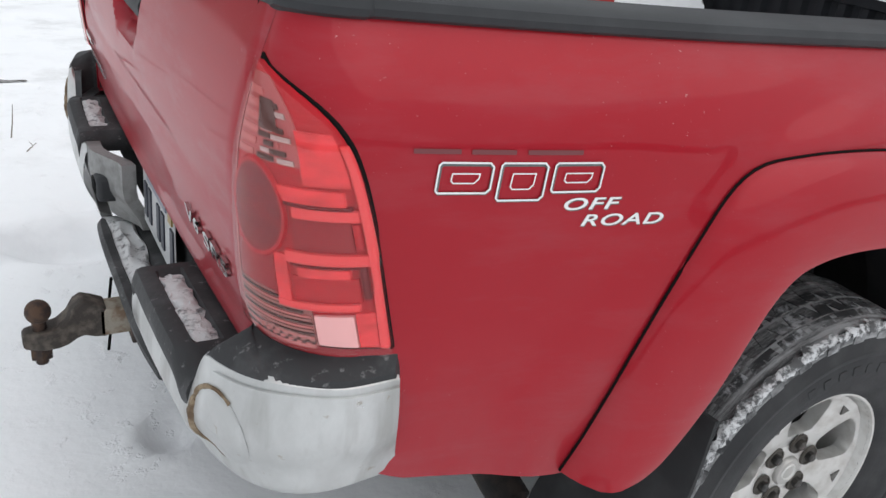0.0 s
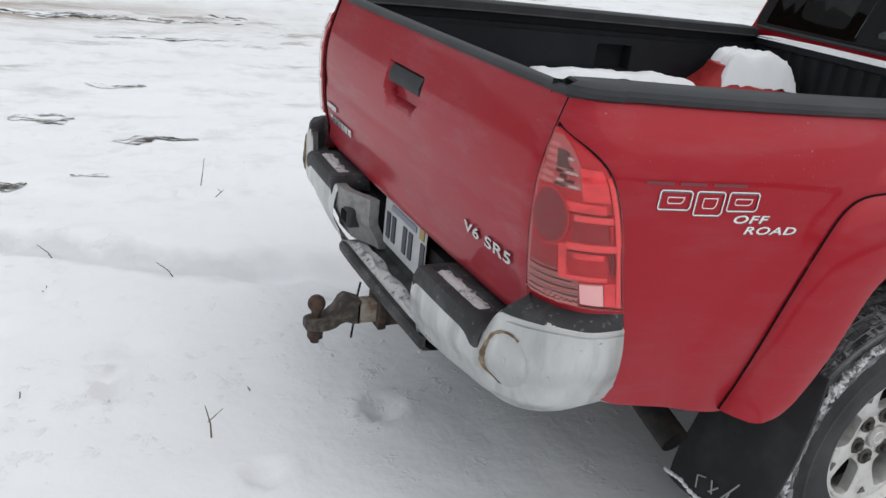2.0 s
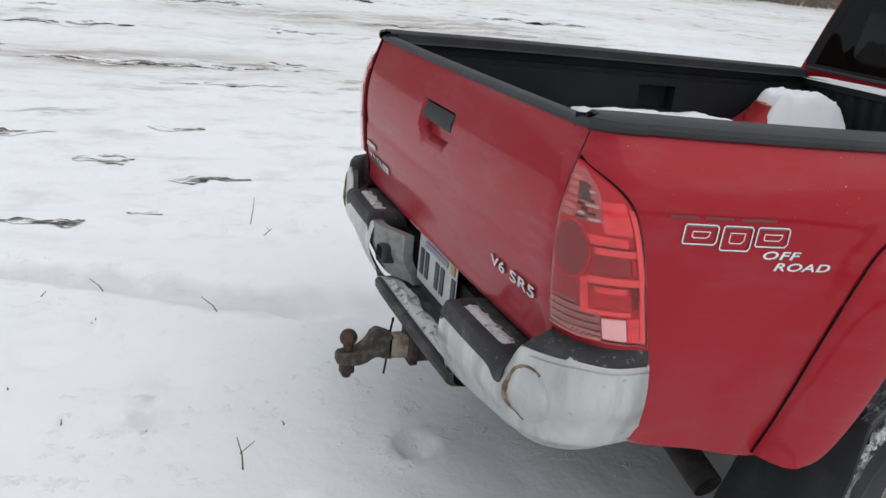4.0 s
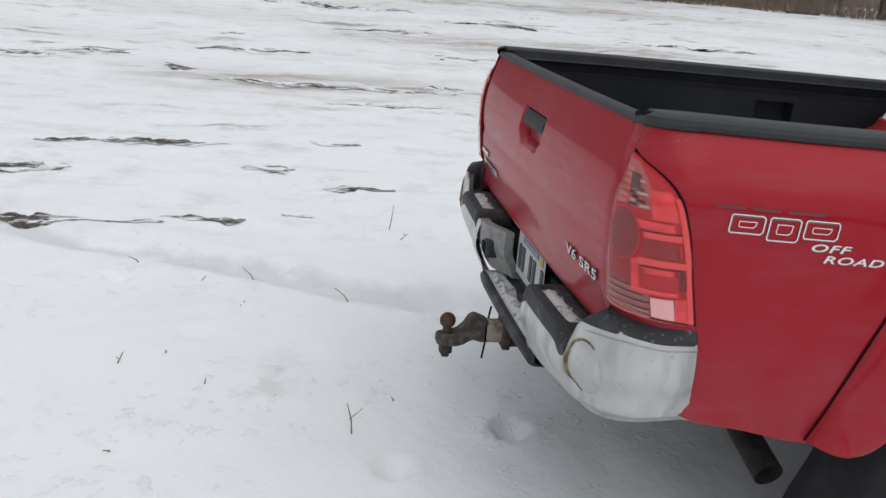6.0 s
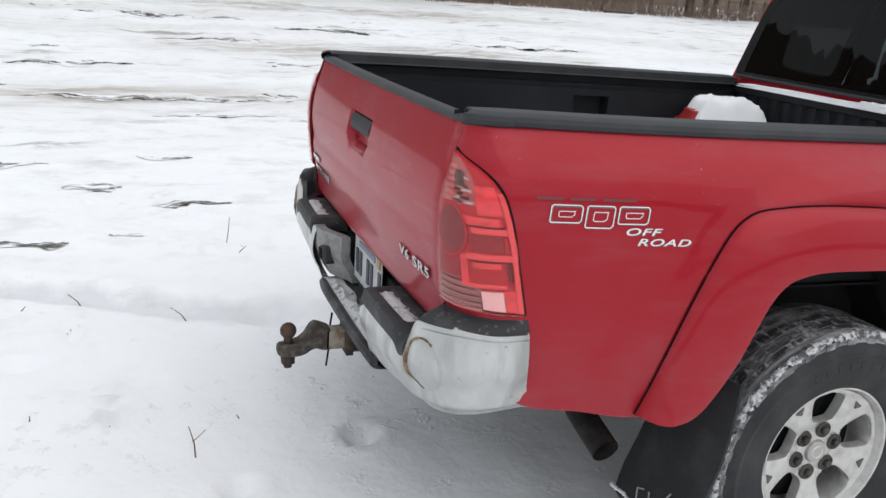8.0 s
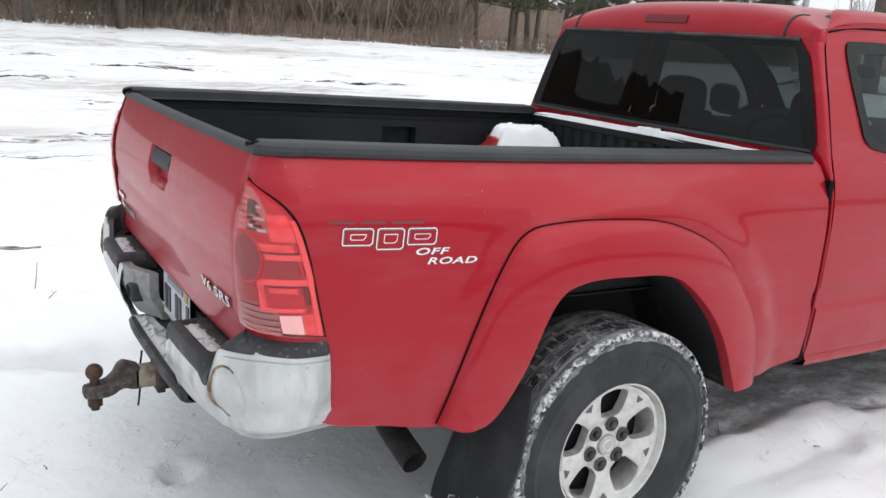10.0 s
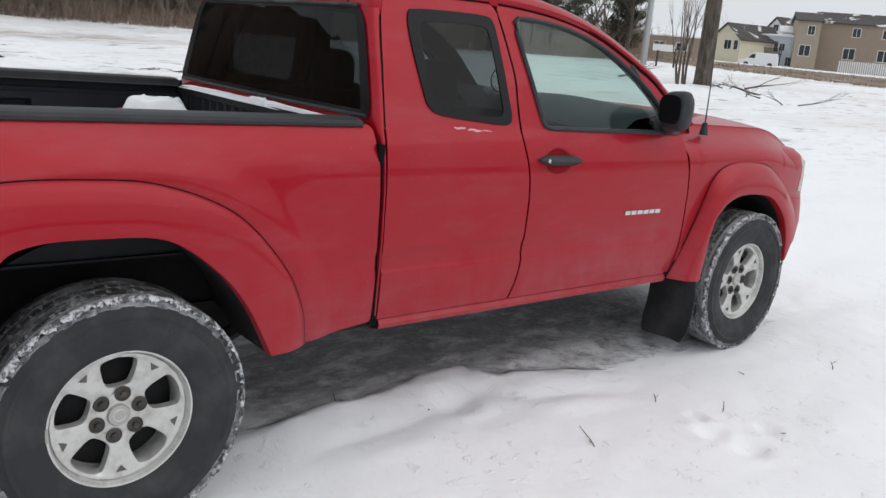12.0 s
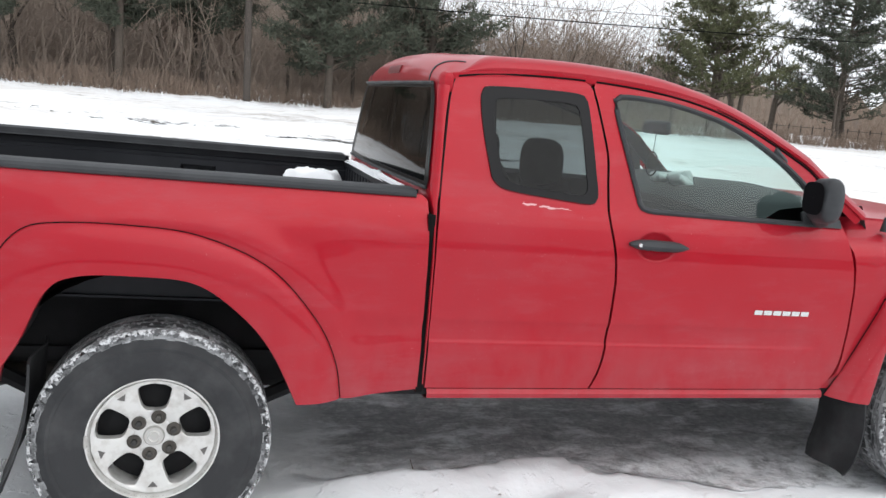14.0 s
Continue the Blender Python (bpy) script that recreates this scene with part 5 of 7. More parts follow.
def add_wheel(cx, cy, flip, turn, steer=0.0):
    """cy: the tyre's middle, from the truck's middle line. Built facing the side."""
    rot = Matrix.Rotation(turn, 3, "Y")
    R = 0.384

    def place(g):
        out = Geo()
        out.f = list(g.f)
        for p in g.v:
            q = rot @ Vector(p)
            out.v.append((0.966 * q.x + cx, q.y - cy, 0.966 * q.z + 0.372))
        return out

    rim = Geo().lathe(((0.204, -0.10), (0.196, -0.085), (0.19, 0.0), (0.185, 0.04), (0.188, 0.07), (0.198, 0.078), (0.203, 0.084), (0.205, 0.096), (0.2095, 0.104), (0.2155, 0.105), (0.218, 0.101), (0.217, 0.090)), (0, 0, 0), 72)
    wheel = link_part("wheel", place(rim), ALLOY, truck, "silver six-bolt alloy wheel with snowy tyre", flip=flip)
    # Black disc added behind the spokes so that the openings read as shade.
    link_part("wheel_backing", place(Geo().lathe(((0.0, 0.015), (0.14, 0.015), (0.15, 0.012), (0.186, 0.0)), (0, 0, 0), 40)), DARK, wheel, flip=flip)
    prof = [(0.206, 0.098), (0.218, 0.108), (0.232, 0.116), (0.245, 0.118), (0.255, 0.125), (0.262, 0.125), (0.275, 0.131), (0.30, 0.133), (0.318, 0.131), (0.322, 0.134), (0.330, 0.134), (0.334, 0.130), (0.352, 0.124), (0.362, 0.117)]
    prof = prof + [(0.366, 0.105), (0.368, 0.0), (0.366, -0.105)] + [(r, -h) for r, h in reversed(prof)]
    link_part("tyre", place(Geo().lathe(prof, (0, 0, 0), 96)), RUBBER, wheel, "black all-terrain tyre", flip=flip)
    # raised bars where the maker's lettering sits
    t = Geo()
    for a0, count in ((60, 8), (240, 8)):
        for k in range(count):
            a = math.radians(a0 + 7.5 * k)
            q = [(r * math.cos(a + d), -0.1332, r * math.sin(a + d)) for r, d in ((0.285, 0), (0.305, 0.01), (0.305, 0.07), (0.285, 0.06))]
            t.add(q + [(x, y - 0.0007, z) for x, y, z in q], [(4, 5, 6, 7), (0, 1, 5, 4), (1, 2, 6, 5), (2, 3, 7, 6), (3, 0, 4, 7)])
    groove_snow = Geo().lathe(((0.356, 0.1225), (0.368, 0.1175), (0.3780, 0.102), (0.3838, 0.06), (0.3838, -0.06), (0.3780, -0.102), (0.368, -0.1175), (0.356, -0.1225)), (0, 0, 0), 120)
    link_part("groove_snow", place(groove_snow), GROOVE, wheel, "grey packed snow in the tread grooves", flip=flip)
    # tread blocks
    b = Geo()
    n = 66
    for row, (h0, h1, r0, r1, shift) in enumerate(((0.066, 0.121, 0.3845, 0.372, 0), (0.028, 0.062, 0.386, 0.386, 0.5), (-0.024, 0.022, 0.386, 0.386, 0.2), (-0.062, -0.028, 0.386, 0.386, 0.7), (-0.121, -0.066, 0.372, 0.3845, 0.3))):
        for k in range(n):
            a = 2 * math.pi * (k + shift) / n
            w = 2 * math.pi / n * (0.37 + 0.05 * (k % 2))
            lo = 0.352 if row in (0, 4) else 0.362
            sk = 0.012 * (1 if k % 2 else -1)
            long = 0.0025 if k % 2 else 0.0
            hh0 = h0 - (long if row == 4 else 0)
            hh1 = h1 + (long if row == 0 else 0)
            v = []
            for r, s in ((None, 1), (lo, 1)):
                for h, rr in ((hh0, r0 if row == 4 else r0), (hh1, r1)):
                    for d in (-w, w):
                        q = rr if r is None else r
                        aa = a + d + sk * (1 if h == hh1 else -1)
                        v.append((q * math.cos(aa), -h, q * math.sin(aa)))
            b.add(v, [(0, 1, 3, 2), (0, 2, 6, 4), (1, 5, 7, 3), (0, 4, 5, 1), (2, 3, 7, 6)])
    link_part("tread", place(b), TREAD, wheel, "worn tread blocks packed with snow", flip=flip, angle=30)
    # ragged snow fringe along the shoulder
    seed = int(cx * 10) + 3 * flip
    rows, m = [], 520
    for j, (r, h) in enumerate(((0.3745, 0.1245), (0.3785, 0.1240), (0.3815, 0.1212), (0.3850, 0.1175), (0.3858, 0.1120))):
        row = []
        for k in range(m):
            a = 2 * math.pi * k / m
            c, e = 6 * math.cos(a), 6 * math.sin(a)
            tooth = 0.019 * noise.noise((c * 7, e * 7, seed)) + 0.010 * noise.noise((c * 1.3, e * 1.3, seed + 4))
            rr = r + (tooth - 0.002 if j == 0 else 0.4 * tooth if j == 1 else 0.0015 * noise.noise((c * 6, e * 6, seed + j)))
            hh = h + (0.022 * noise.noise((c * 3, e * 3, seed + 9)) if j == 4 else 0.003 * noise.noise((c * 7, e * 7, seed + j)))
            row.append((rr * math.cos(a), -hh, rr * math.sin(a)))
        rows.append(row)
    s = Geo().grid(rows, closed=True)
    tagged(link_part("tyre_snow", place(s), FRINGE, wheel, flip=flip), "ragged crust of frozen snow on the shoulder", kind="stuff")
    tagged(link_part("sidewall_lettering", place(t), RUBBER, wheel, flip=flip), "raised bars of unreadable black lettering", kind="stuff")
    if cx < 1:
        q = [(-0.213 * math.cos(d), -0.102, 0.213 * math.sin(d)) for d in (-0.10, -0.03, 0.04, 0.10)]
        link_part("wheel_weight", place(Geo().tube(q, 0.007, 6)), CAP_GREY, wheel, "small grey balance weight", flip=flip)
    # five broad spokes
    for k in range(5):
        c = math.pi / 2 + math.radians(36) + 2 * math.pi * k / 5
        rows = []
        for r, half, o in ((0.062, 36.2, 0.062), (0.088, 36.2, 0.067), (0.091, 25, 0.069), (0.096, 20, 0.070), (0.104, 16.0, 0.073), (0.122, 15.2, 0.075), (0.145, 16.0, 0.078), (0.168, 17.2, 0.081), (0.178, 18.5, 0.082), (0.184, 22.0, 0.083), (0.1875, 28.0, 0.0835), (0.189, 36.2, 0.084), (0.199, 36.2, 0.085)):
            rows.append([(r * math.cos(c + math.radians(half) * t), -(o - 0.004 * abs(t) ** 6), r * math.sin(c + math.radians(half) * t)) for t in (-1, -0.93, -0.6, -0.2, 0.2, 0.6, 0.93, 1)])
        g = Geo().panel(rows, (0, 0.030, 0))
        link_part("spoke", place(g), ALLOY, wheel, flip=flip)
        p = [(0.179, -5.0), (0.179, 5.0), (0.160, 0.0)]
        q = [(r * math.cos(c + math.radians(d)), -0.0845, r * math.sin(c + math.radians(d))) for r, d in p]
        # Darker triangle set on the spoke, the pocket's shade painted in.
        link_part("spoke_pocket", place(Geo().add(q + [(x, y + 0.02, z) for x, y, z in q], [(0, 1, 2), (0, 3, 4, 1), (1, 4, 5, 2), (2, 5, 3, 0)])), POCKET, wheel, flip=flip)
    link_part("hub", place(Geo().lathe(((0.0, 0.066), (0.045, 0.066), (0.062, 0.064), (0.070, 0.058), (0.082, 0.05)), (0, 0, 0), 40)), ALLOY, wheel, flip=flip)
    link_part("centre_cap", place(Geo().lathe(((0.0, 0.0765), (0.031, 0.0755), (0.0345, 0.071), (0.0355, 0.062)), (0, 0, 0), 32)), CAP_GREY, wheel, "grey round centre cap", flip=flip)
    link_part("cap_emblem", place(Geo().lathe(((0.015, 0.0760), (0.018, 0.0785), (0.021, 0.0760)), (0, 0, 0), 24)), ALLOY, wheel, flip=flip)
    for k in range(6):
        a = 2 * math.pi * (k + 0.3) / 6
        p = (0.0665 * math.cos(a), 0, 0.0665 * math.sin(a))
        # Dark disc on the spoke face: the bolt recess's shade as colour.
        link_part("lug_seat", place(Geo().lathe(((0.0, 0.0672), (0.0195, 0.0676), (0.0205, 0.0705), (0.0228, 0.0708), (0.0245, 0.066)), p, 24)), LUG_SEAT, wheel, "dark disc painted for the shaded bolt recess", flip=flip)
        nut = Geo().lathe(((0.0, 0.081), (0.0078, 0.081), (0.0112, 0.078), (0.0112, 0.066)), p, 6)
        link_part("lug_nut", place(nut), DARK_NUT, wheel, "dark worn lug nut", flip=flip)


for flip in (False, True):
    add_wheel(-0.014, 0.800, flip, 0.0)
    add_wheel(3.243, 0.805, flip, 0.4)

# ---- cabin ----
for s in (-1, 1):
    seat = link_part("seat", Geo().box(1.62, 2.12, s * 0.38 - 0.24, s * 0.38 + 0.24, 0.80, 0.95), CLOTH, truck, "dark grey cloth front seat", body=True, bevel=0.05)
    rows = []
    for k in range(11):
        t = k / 10
        z, w = lerp(0.88, 1.27, t), 0.235 * (1 - 0.22 * t ** 4)
        x = lerp(1.66, 1.46, t)
        rows.append([(x + 0.06 * math.cos(a), s * 0.38 + w * math.copysign(abs(math.sin(a)) ** 0.6, math.sin(a)), z + 0.02 * math.cos(a)) for a in (2 * math.pi * j / 20 for j in range(20))])
    g = Geo().grid(rows, closed=True)
    g.f += [tuple(range(200, 220))]
    link_part("backrest", g, CLOTH, seat, body=True)
    g = Geo().ellipsoid((0, 0, 0), (1, 1, 1), 24, 14)
    soft = lambda q: math.copysign(abs(q) ** 0.62, q)
    g.v = [(1.45 + 0.066 * soft(a), s * 0.38 + 0.130 * soft(b), 1.335 + 0.104 * soft(c)) for a, b, c in g.v]
    for d in (-0.05, 0.05):
        g.tube([(1.49, s * 0.38 + d, 1.22), (1.45, s * 0.38 + d, 1.33)], 0.008, 6)
    link_part("headrest", g, CLOTH, seat, body=True)
rows = [[(x, y, z + 0.01 * math.cos(6 * y)) for y in [-0.76 + 0.076 * k for k in range(21)]] for x, z in ((2.28, 0.90), (2.22, 1.10), (2.25, 1.20), (2.34, 1.258), (2.58, 1.296), (2.74, 1.298), (2.80, 1.15))]
link_part("dashboard", Geo().grid(rows), CABIN, truck, "grey plastic dashboard", body=True)
wheel_rows = []
for k in range(28):
    a = 2 * math.pi * k / 28
    c = Vector((2.14 + 0.10 * math.sin(a) * 0.5, 0.37 + 0.185 * math.cos(a), 1.11 + 0.165 * math.sin(a)))
    wheel_rows.append(c)
link_part("steering_wheel", Geo().tube(wheel_rows + wheel_rows[:1], 0.016, 8, cap=False).tube([(2.28, 0.37, 1.07), (2.15, 0.37, 1.11)], [0.05, 0.06], 10), TRIM, truck, body=True)
link_part("cabin_mirror", Geo().box(2.16, 2.19, -0.13, 0.10, 1.50, 1.565), TRIM, truck, "black rear-view mirror", body=True, bevel=0.015)
ring = [(2.17, -0.02 + 0.052 * math.cos(a), 1.36 + 0.056 * math.sin(a)) for a in (2 * math.pi * k / 24 for k in range(25))]
link_part("hanging_ring", Geo().tube(ring, 0.0038, 5, cap=False).tube([(2.175, -0.02, 1.50), (2.17, -0.02, 1.415)], 0.002, 4), SEAM, truck, "thin hoop hanging from the mirror", body=True)
link_part("cabin_floor", Geo().box(0.93, 2.6, -0.80, 0.80, 0.56, 0.60).box(0.94, 0.97, -0.72, 0.72, 0.56, 1.20).box(1.0, 1.25, -0.7, 0.7, 0.6, 0.95), CABIN, truck, body=True)
rows = [[(x, 0.56 * y, edge_z(max(x, 0.95)) + 0.04 - 0.02 * y * y) for y in (-1, -0.6, 0, 0.6, 1)] for x in (0.95, 1.2, 1.5, 1.8, 2.0)]
link_part("headliner", Geo().grid(rows), CABIN, truck, body=True)
for flip in (False, True):
    rows = [[(x, -(cab_half(1.5, z) - 0.06), z) for x in (0.96, 1.3, 1.62, 2.0, 2.6)] for z in (0.6, 0.9, 1.15, 1.205)]
    rows.append([(x, -(cab_half(1.5, 1.222) - 0.022), 1.222) for x in (0.96, 1.3, 1.62, 2.0, 2.6)])
    link_part("door_trim", Geo().grid(rows), CABIN, truck, body=True, flip=flip)
    g = Geo().tube([(2.30, -0.73, 1.49), (2.36, -0.735, 1.44), (2.42, -0.745, 1.38)], 0.012, 6)
    link_part("grab_handle", g, CABIN, truck, body=True, flip=flip)

random.seed(4)
for x, y, r in ((2.36, 0.02, 0.05), (2.42, 0.12, 0.06), (2.38, 0.24, 0.045)):
    g = Geo().ellipsoid((0, 0, 0), (r, r * 1.2, r * 0.75), 22, 14)
    g.v = [tuple(Vector(p) * (1 + 0.55 * noise.noise(Vector(p) * 28 + Vector((x * 9, y * 9, 0)))) + Vector((x, y, 1.258 + 0.45 * r))) for p in g.v]
    paper = link_part("crumpled_paper", g, material("pale_paper", (0.5, 0.52, 0.52), 0.8), body=True)
    tagged(paper, "crumpled pale paper lying on the truck dashboard", "paper")
# grey door cards, vents and column seen through the glass
for y in (-0.62, -0.1, 0.1, 0.62):
    link_part("air_vent", Geo().box(2.235, 2.262, y - 0.06, y + 0.06, 1.115, 1.175), TRIM, truck, "black dashboard air vent", body=True, bevel=0.008)

# ---- lettering and badges ----
def letters(text, width, height, slant=0.25, depth=0.003, bold=0.022):
    """The built-in font, set wide, as flat coordinates (u to the right, v up, w outward)."""
    cu = bpy.data.curves.new("text", "FONT")
    cu.body, cu.extrude, cu.space_character, cu.offset = text, 0.05, 1.10, bold
    ob = new("text", cu)
    bpy.context.view_layer.update()
    me = bpy.data.meshes.new_from_object(ob)
    v = np.array([tuple(p.co) for p in me.vertices])
    f = [tuple(p.vertices) for p in me.polygons]
    bpy.data.objects.remove(ob)
    bpy.data.curves.remove(cu)
    bpy.data.meshes.remove(me)
    lo, hi = v.min(0), v.max(0)
    u = (v[:, 0] - lo[0]) / (hi[0] - lo[0]) * (width - slant * height)
    w = (v[:, 1] - lo[1]) / (hi[1] - lo[1]) * height
    return [(a + slant * b, b, depth * (c > 0)) for a, b, c in zip(u, w, v[:, 2])], f


def on_bed(verts, faces, x0, z0, out=0.001):
    g = Geo()
    pts = []
    for u, v, w in verts:
        x, z = x0 + u, z0 + v
        y = bed_half(x) + bulge(x, z) - soft_table(BED_IN, z)
        pts.append((x, -(y + out + w), z))
    return g.add(pts, faces)


def outline(blocks, t):
    """Hollow frames: each block is a polygon; gives verts and faces of its border strip."""
    v, f = [], []
    for poly in blocks:
        n, b = len(poly), len(v)
        for k, sgn in ((0, 1), (1, 1)):
            for i in range(n):
                p, a, c = Vector(poly[i]), Vector(poly[i - 1]), Vector(poly[(i + 1) % n])
                d1, d2 = (p - a).normalized(), (c - p).normalized()
                nrm = Vector((-(d1 + d2).y, (d1 + d2).x)).normalized()
                q = p + nrm * (t * k / max(0.4, nrm.dot(Vector((-d1.y, d1.x)))))
                v.append((q.x, q.y, 0.002))
        for i in range(n):
            j = (i + 1) % n
            f.append((b + i, b + j, b + n + j, b + n + i))
    return v, f


decal = link_part("bed_decal", on_bed(*letters("OFF", 0.092, 0.0165, 0.5, 0.001, 0.008), -0.704, 0.9905), LABEL_WHITE, truck, "white off road decal with outlined block emblem", body=True)
link_part("decal_word", on_bed(*letters("ROAD", 0.136, 0.0165, 0.5, 0.001, 0.008), -0.670, 0.967), LABEL_WHITE, decal, body=True)
for tx, wd, x0, z0 in (("OFF", 0.092, -0.702, 0.9885), ("ROAD", 0.136, -0.668, 0.965)):
    link_part("decal_shadow", on_bed(*letters(tx, wd, 0.0165, 0.5, 0.0004, 0.008), x0, z0, 0.0004), LABEL_GREY, decal, body=True)
# the maker's emblem as three hollow slanted blocks
H, W = 0.041, 0.234
sk = lambda u, v: (u + 0.10 * v, v)
slab = lambda a, b, lo: [sk(a + 0.004, H), sk(a, H - 0.004), sk(a, lo + 0.004), sk(a + 0.004, lo), sk(b - 0.006, lo), sk(b, lo + 0.006), sk(b, H - 0.006), sk(b - 0.006, H)]
blocks = [slab(0.0, 0.074, 0.0), slab(0.082, 0.150, -0.010), slab(0.158, W, 0.0), slab(0.018, 0.056, 0.013), slab(0.099, 0.133, 0.005), slab(0.175, 0.217, 0.013)]
for i in (3, 4, 5):
    blocks[i] = [(u, min(v, H - 0.014) if v > H - 0.012 else v) for u, v in blocks[i]]
for k in range(3):
    e = link_part("decal_emblem", on_bed(*outline(blocks[k:k + 1], 0.0025), -0.884, 1.0150), LABEL_WHITE, decal, "hollow white block emblem", body=True)
    link_part("emblem_inner", on_bed(*outline(blocks[k + 3:k + 4], 0.0018), -0.884, 1.0150), LABEL_WHITE, e, body=True)
    link_part("emblem_shadow", on_bed(*outline(blocks[k:k + 1], 0.0042), -0.8825, 1.0130, -0.0008), LABEL_GREY, e, body=True)
for x0, n in ((-0.912, 6), (-0.838, 6), (-0.762, 8)):
    w = 0.0100 * n
    link_part("decal_line", on_bed([(w * k / 8, v, 0.001) for k in range(9) for v in (0, 0.006)], [(2 * k, 2 * k + 2, 2 * k + 3, 2 * k + 1) for k in range(8)], x0, 1.065), LABEL_FAINT, decal, "faint line of unreadable small print", body=True)
# chrome badge bars on the doors and tailgate
for flip in (False, True):
    badge = new("door_badge")
    badge.parent = truck
    badge["label"] = "row of chrome badge bars"
    for k in range(6):
        x = 2.200 + 0.0435 * k
        y = cab_half(x, 0.85)
        q = [(x, 0.848), (x + 0.037, 0.848), (x + 0.040, 0.866), (x + 0.003, 0.866)]
        pts = [(a, -(y + 0.001), b) for a, b in q] + [(a, -(y + 0.005), b) for a, b in q]
        link_part("badge_bar", Geo().add(pts, [(4, 5, 6, 7), (0, 1, 5, 4), (1, 2, 6, 5), (2, 3, 7, 6), (3, 0, 4, 7)]), BADGE, badge, body=True, flip=flip)


def on_gate(verts, faces, y0, z0, out=0.001):
    g = Geo()
    return g.add([(gate_x(y0 - u, z0 + v) - out - w, y0 - u, z0 + v) for u, v, w in verts], faces)


gb = link_part("tailgate_badge", on_gate(*letters("V6", 0.078, 0.028, 0.15, 0.006), -0.432, 0.826), BADGE, truck, "chrome lettered engine and trim badge", body=True)
link_part("badge_word", on_gate(*letters("SR5", 0.118, 0.028, 0.15, 0.006), -0.534, 0.826), BADGE, gb, body=True)
maker = new("maker_badge")
maker.parent = truck
maker["label"] = "two rows of chrome badge bars"
for n, w, h, y0, step, z0 in ((6, 0.032, 0.024, 0.62, 0.039, 0.810), (6, 0.015, 0.016, 0.65, 0.018, 0.853)):
    for k in range(n):
        q = [(0, 0), (w, 0), (w + 0.002, h), (0.002, h)]
        sub = on_gate([(u, v, 0) for u, v in q] + [(u, v, 0.005) for u, v in q], [(4, 5, 6, 7), (0, 1, 5, 4), (1, 2, 6, 5), (2, 3, 7, 6), (3, 0, 4, 7)], y0 - step * k, z0)
        link_part("badge_bar", sub, BADGE, maker, body=True)

# ---- things lying in the bed ----
def snow_cap(name, pts_fn, nu, nv, parent=None, label="", mat=None):
    rows = [[pts_fn(i / nu, j / nv) for i in range(nu + 1)] for j in range(nv + 1)]
    return link_part(name, Geo().grid(rows), mat or SNOW, parent, label)


can_rot = Matrix.Translation((0.585, 0.55, 0.785 - 0.020)) @ Matrix.Rotation(radians(-18), 4, "Z") @ Matrix.Diagonal((1.15, 1.25, 1.17, 1))


def can_geo(fn, nu, nv):
    return Geo().grid([[tuple(can_rot @ Vector(fn(i / nu, j / nv))) for i in range(nu)] for j in range(nv + 1)], closed=True)


def can_body(u, v):
    a = 2 * math.pi * u
    ca, sa = math.cos(a), math.sin(a)
    z = 0.275 * v
    taper = 1 - 0.42 * sstep(0.45, 1.0, v) ** 1.3
    return (0.20 * math.copysign(abs(ca) ** 0.4, ca) * taper + 0.03 * v, 0.13 * math.copysign(abs(sa) ** 0.4, sa) * taper, z)


g = can_geo(can_body, 40, 16)
g.f.append(tuple(range(40 * 16, 40 * 17)))
PLASTIC_RED = make_plastic("red_can_plastic", (0.36, 0.030, 0.030), 0.45, 0.06)
can = link_part("fuel_can", g, PLASTIC_RED)
tagged(can, "red plastic fuel can capped with snow in truck bed", "fuel can")


def can_snow(u, v):
    s, t = 2 * u - 1, 2 * v - 1
    k = max(abs(s), abs(t))
    e = 1 - k ** 4
    x, y = 0.138 * s + 0.050, 0.098 * t
    base = 0.272 - 0.055 * sstep(0.6, 1.0, k)
    return tuple(can_rot @ Vector((x + 0.012 * noise.noise((s * 3, t * 3, 1)), y, base + 0.050 * e ** 0.5 + 0.022 * noise.noise((s * 2.2, t * 2.2, 5)) + 0.006 * noise.noise((s * 8, t * 8, 2)))))


snow_cap("can_snow", can_snow, 30, 24, can, "thick cap of fresh snow")
link_part("can_neck", Geo().grid([[tuple(can_rot @ Vector((-0.10 + 0.03 * math.cos(a), 0.03 * math.sin(a), z))) for a in (2 * math.pi * k / 16 for k in range(16))] for z in (0.20, 0.245)], closed=True), PLASTIC_RED, can)


def heap(name, x0, x1, y0, y1, z, h, label, seed, nu=40, nv=10):
    def fn(u, v):
        s, t = 2 * u - 1, 2 * v - 1
        e = max(0, (1 - s ** 6) * (1 - t ** 4)) ** 0.5
        n1 = noise.noise((u * 6, v * 2, seed))
        rag = 1 + 0.28 * noise.noise((s * 1.7 + seed, t * 1.7, 4)) if nv > 12 and nu > 12 else 1.0
        cx, cy = (x0 + x1) / 2, (y0 + y1) / 2
        if rag != 1.0:
            return (cx + (lerp(x0, x1, u) - cx) * rag, cy + (lerp(y0, y1, v) - cy) * rag, z - RAKE * cx - 0.006 + (h * (0.7 + 0.6 * n1)) * e)
        return (lerp(x0, x1, u) + 0.01 * n1, lerp(y0, y1, v) + 0.015 * noise.noise((u * 9, v * 3, seed + 3)), z - RAKE * lerp(x0, x1, u) - 0.004 + (h * (1 + 0.6 * n1) + 0.006 * noise.noise((u * 25, v * 8, seed))) * e)
    ob = snow_cap(name, fn, nu, nv)
    tagged(ob, label, "snow", kind="")
    return ob


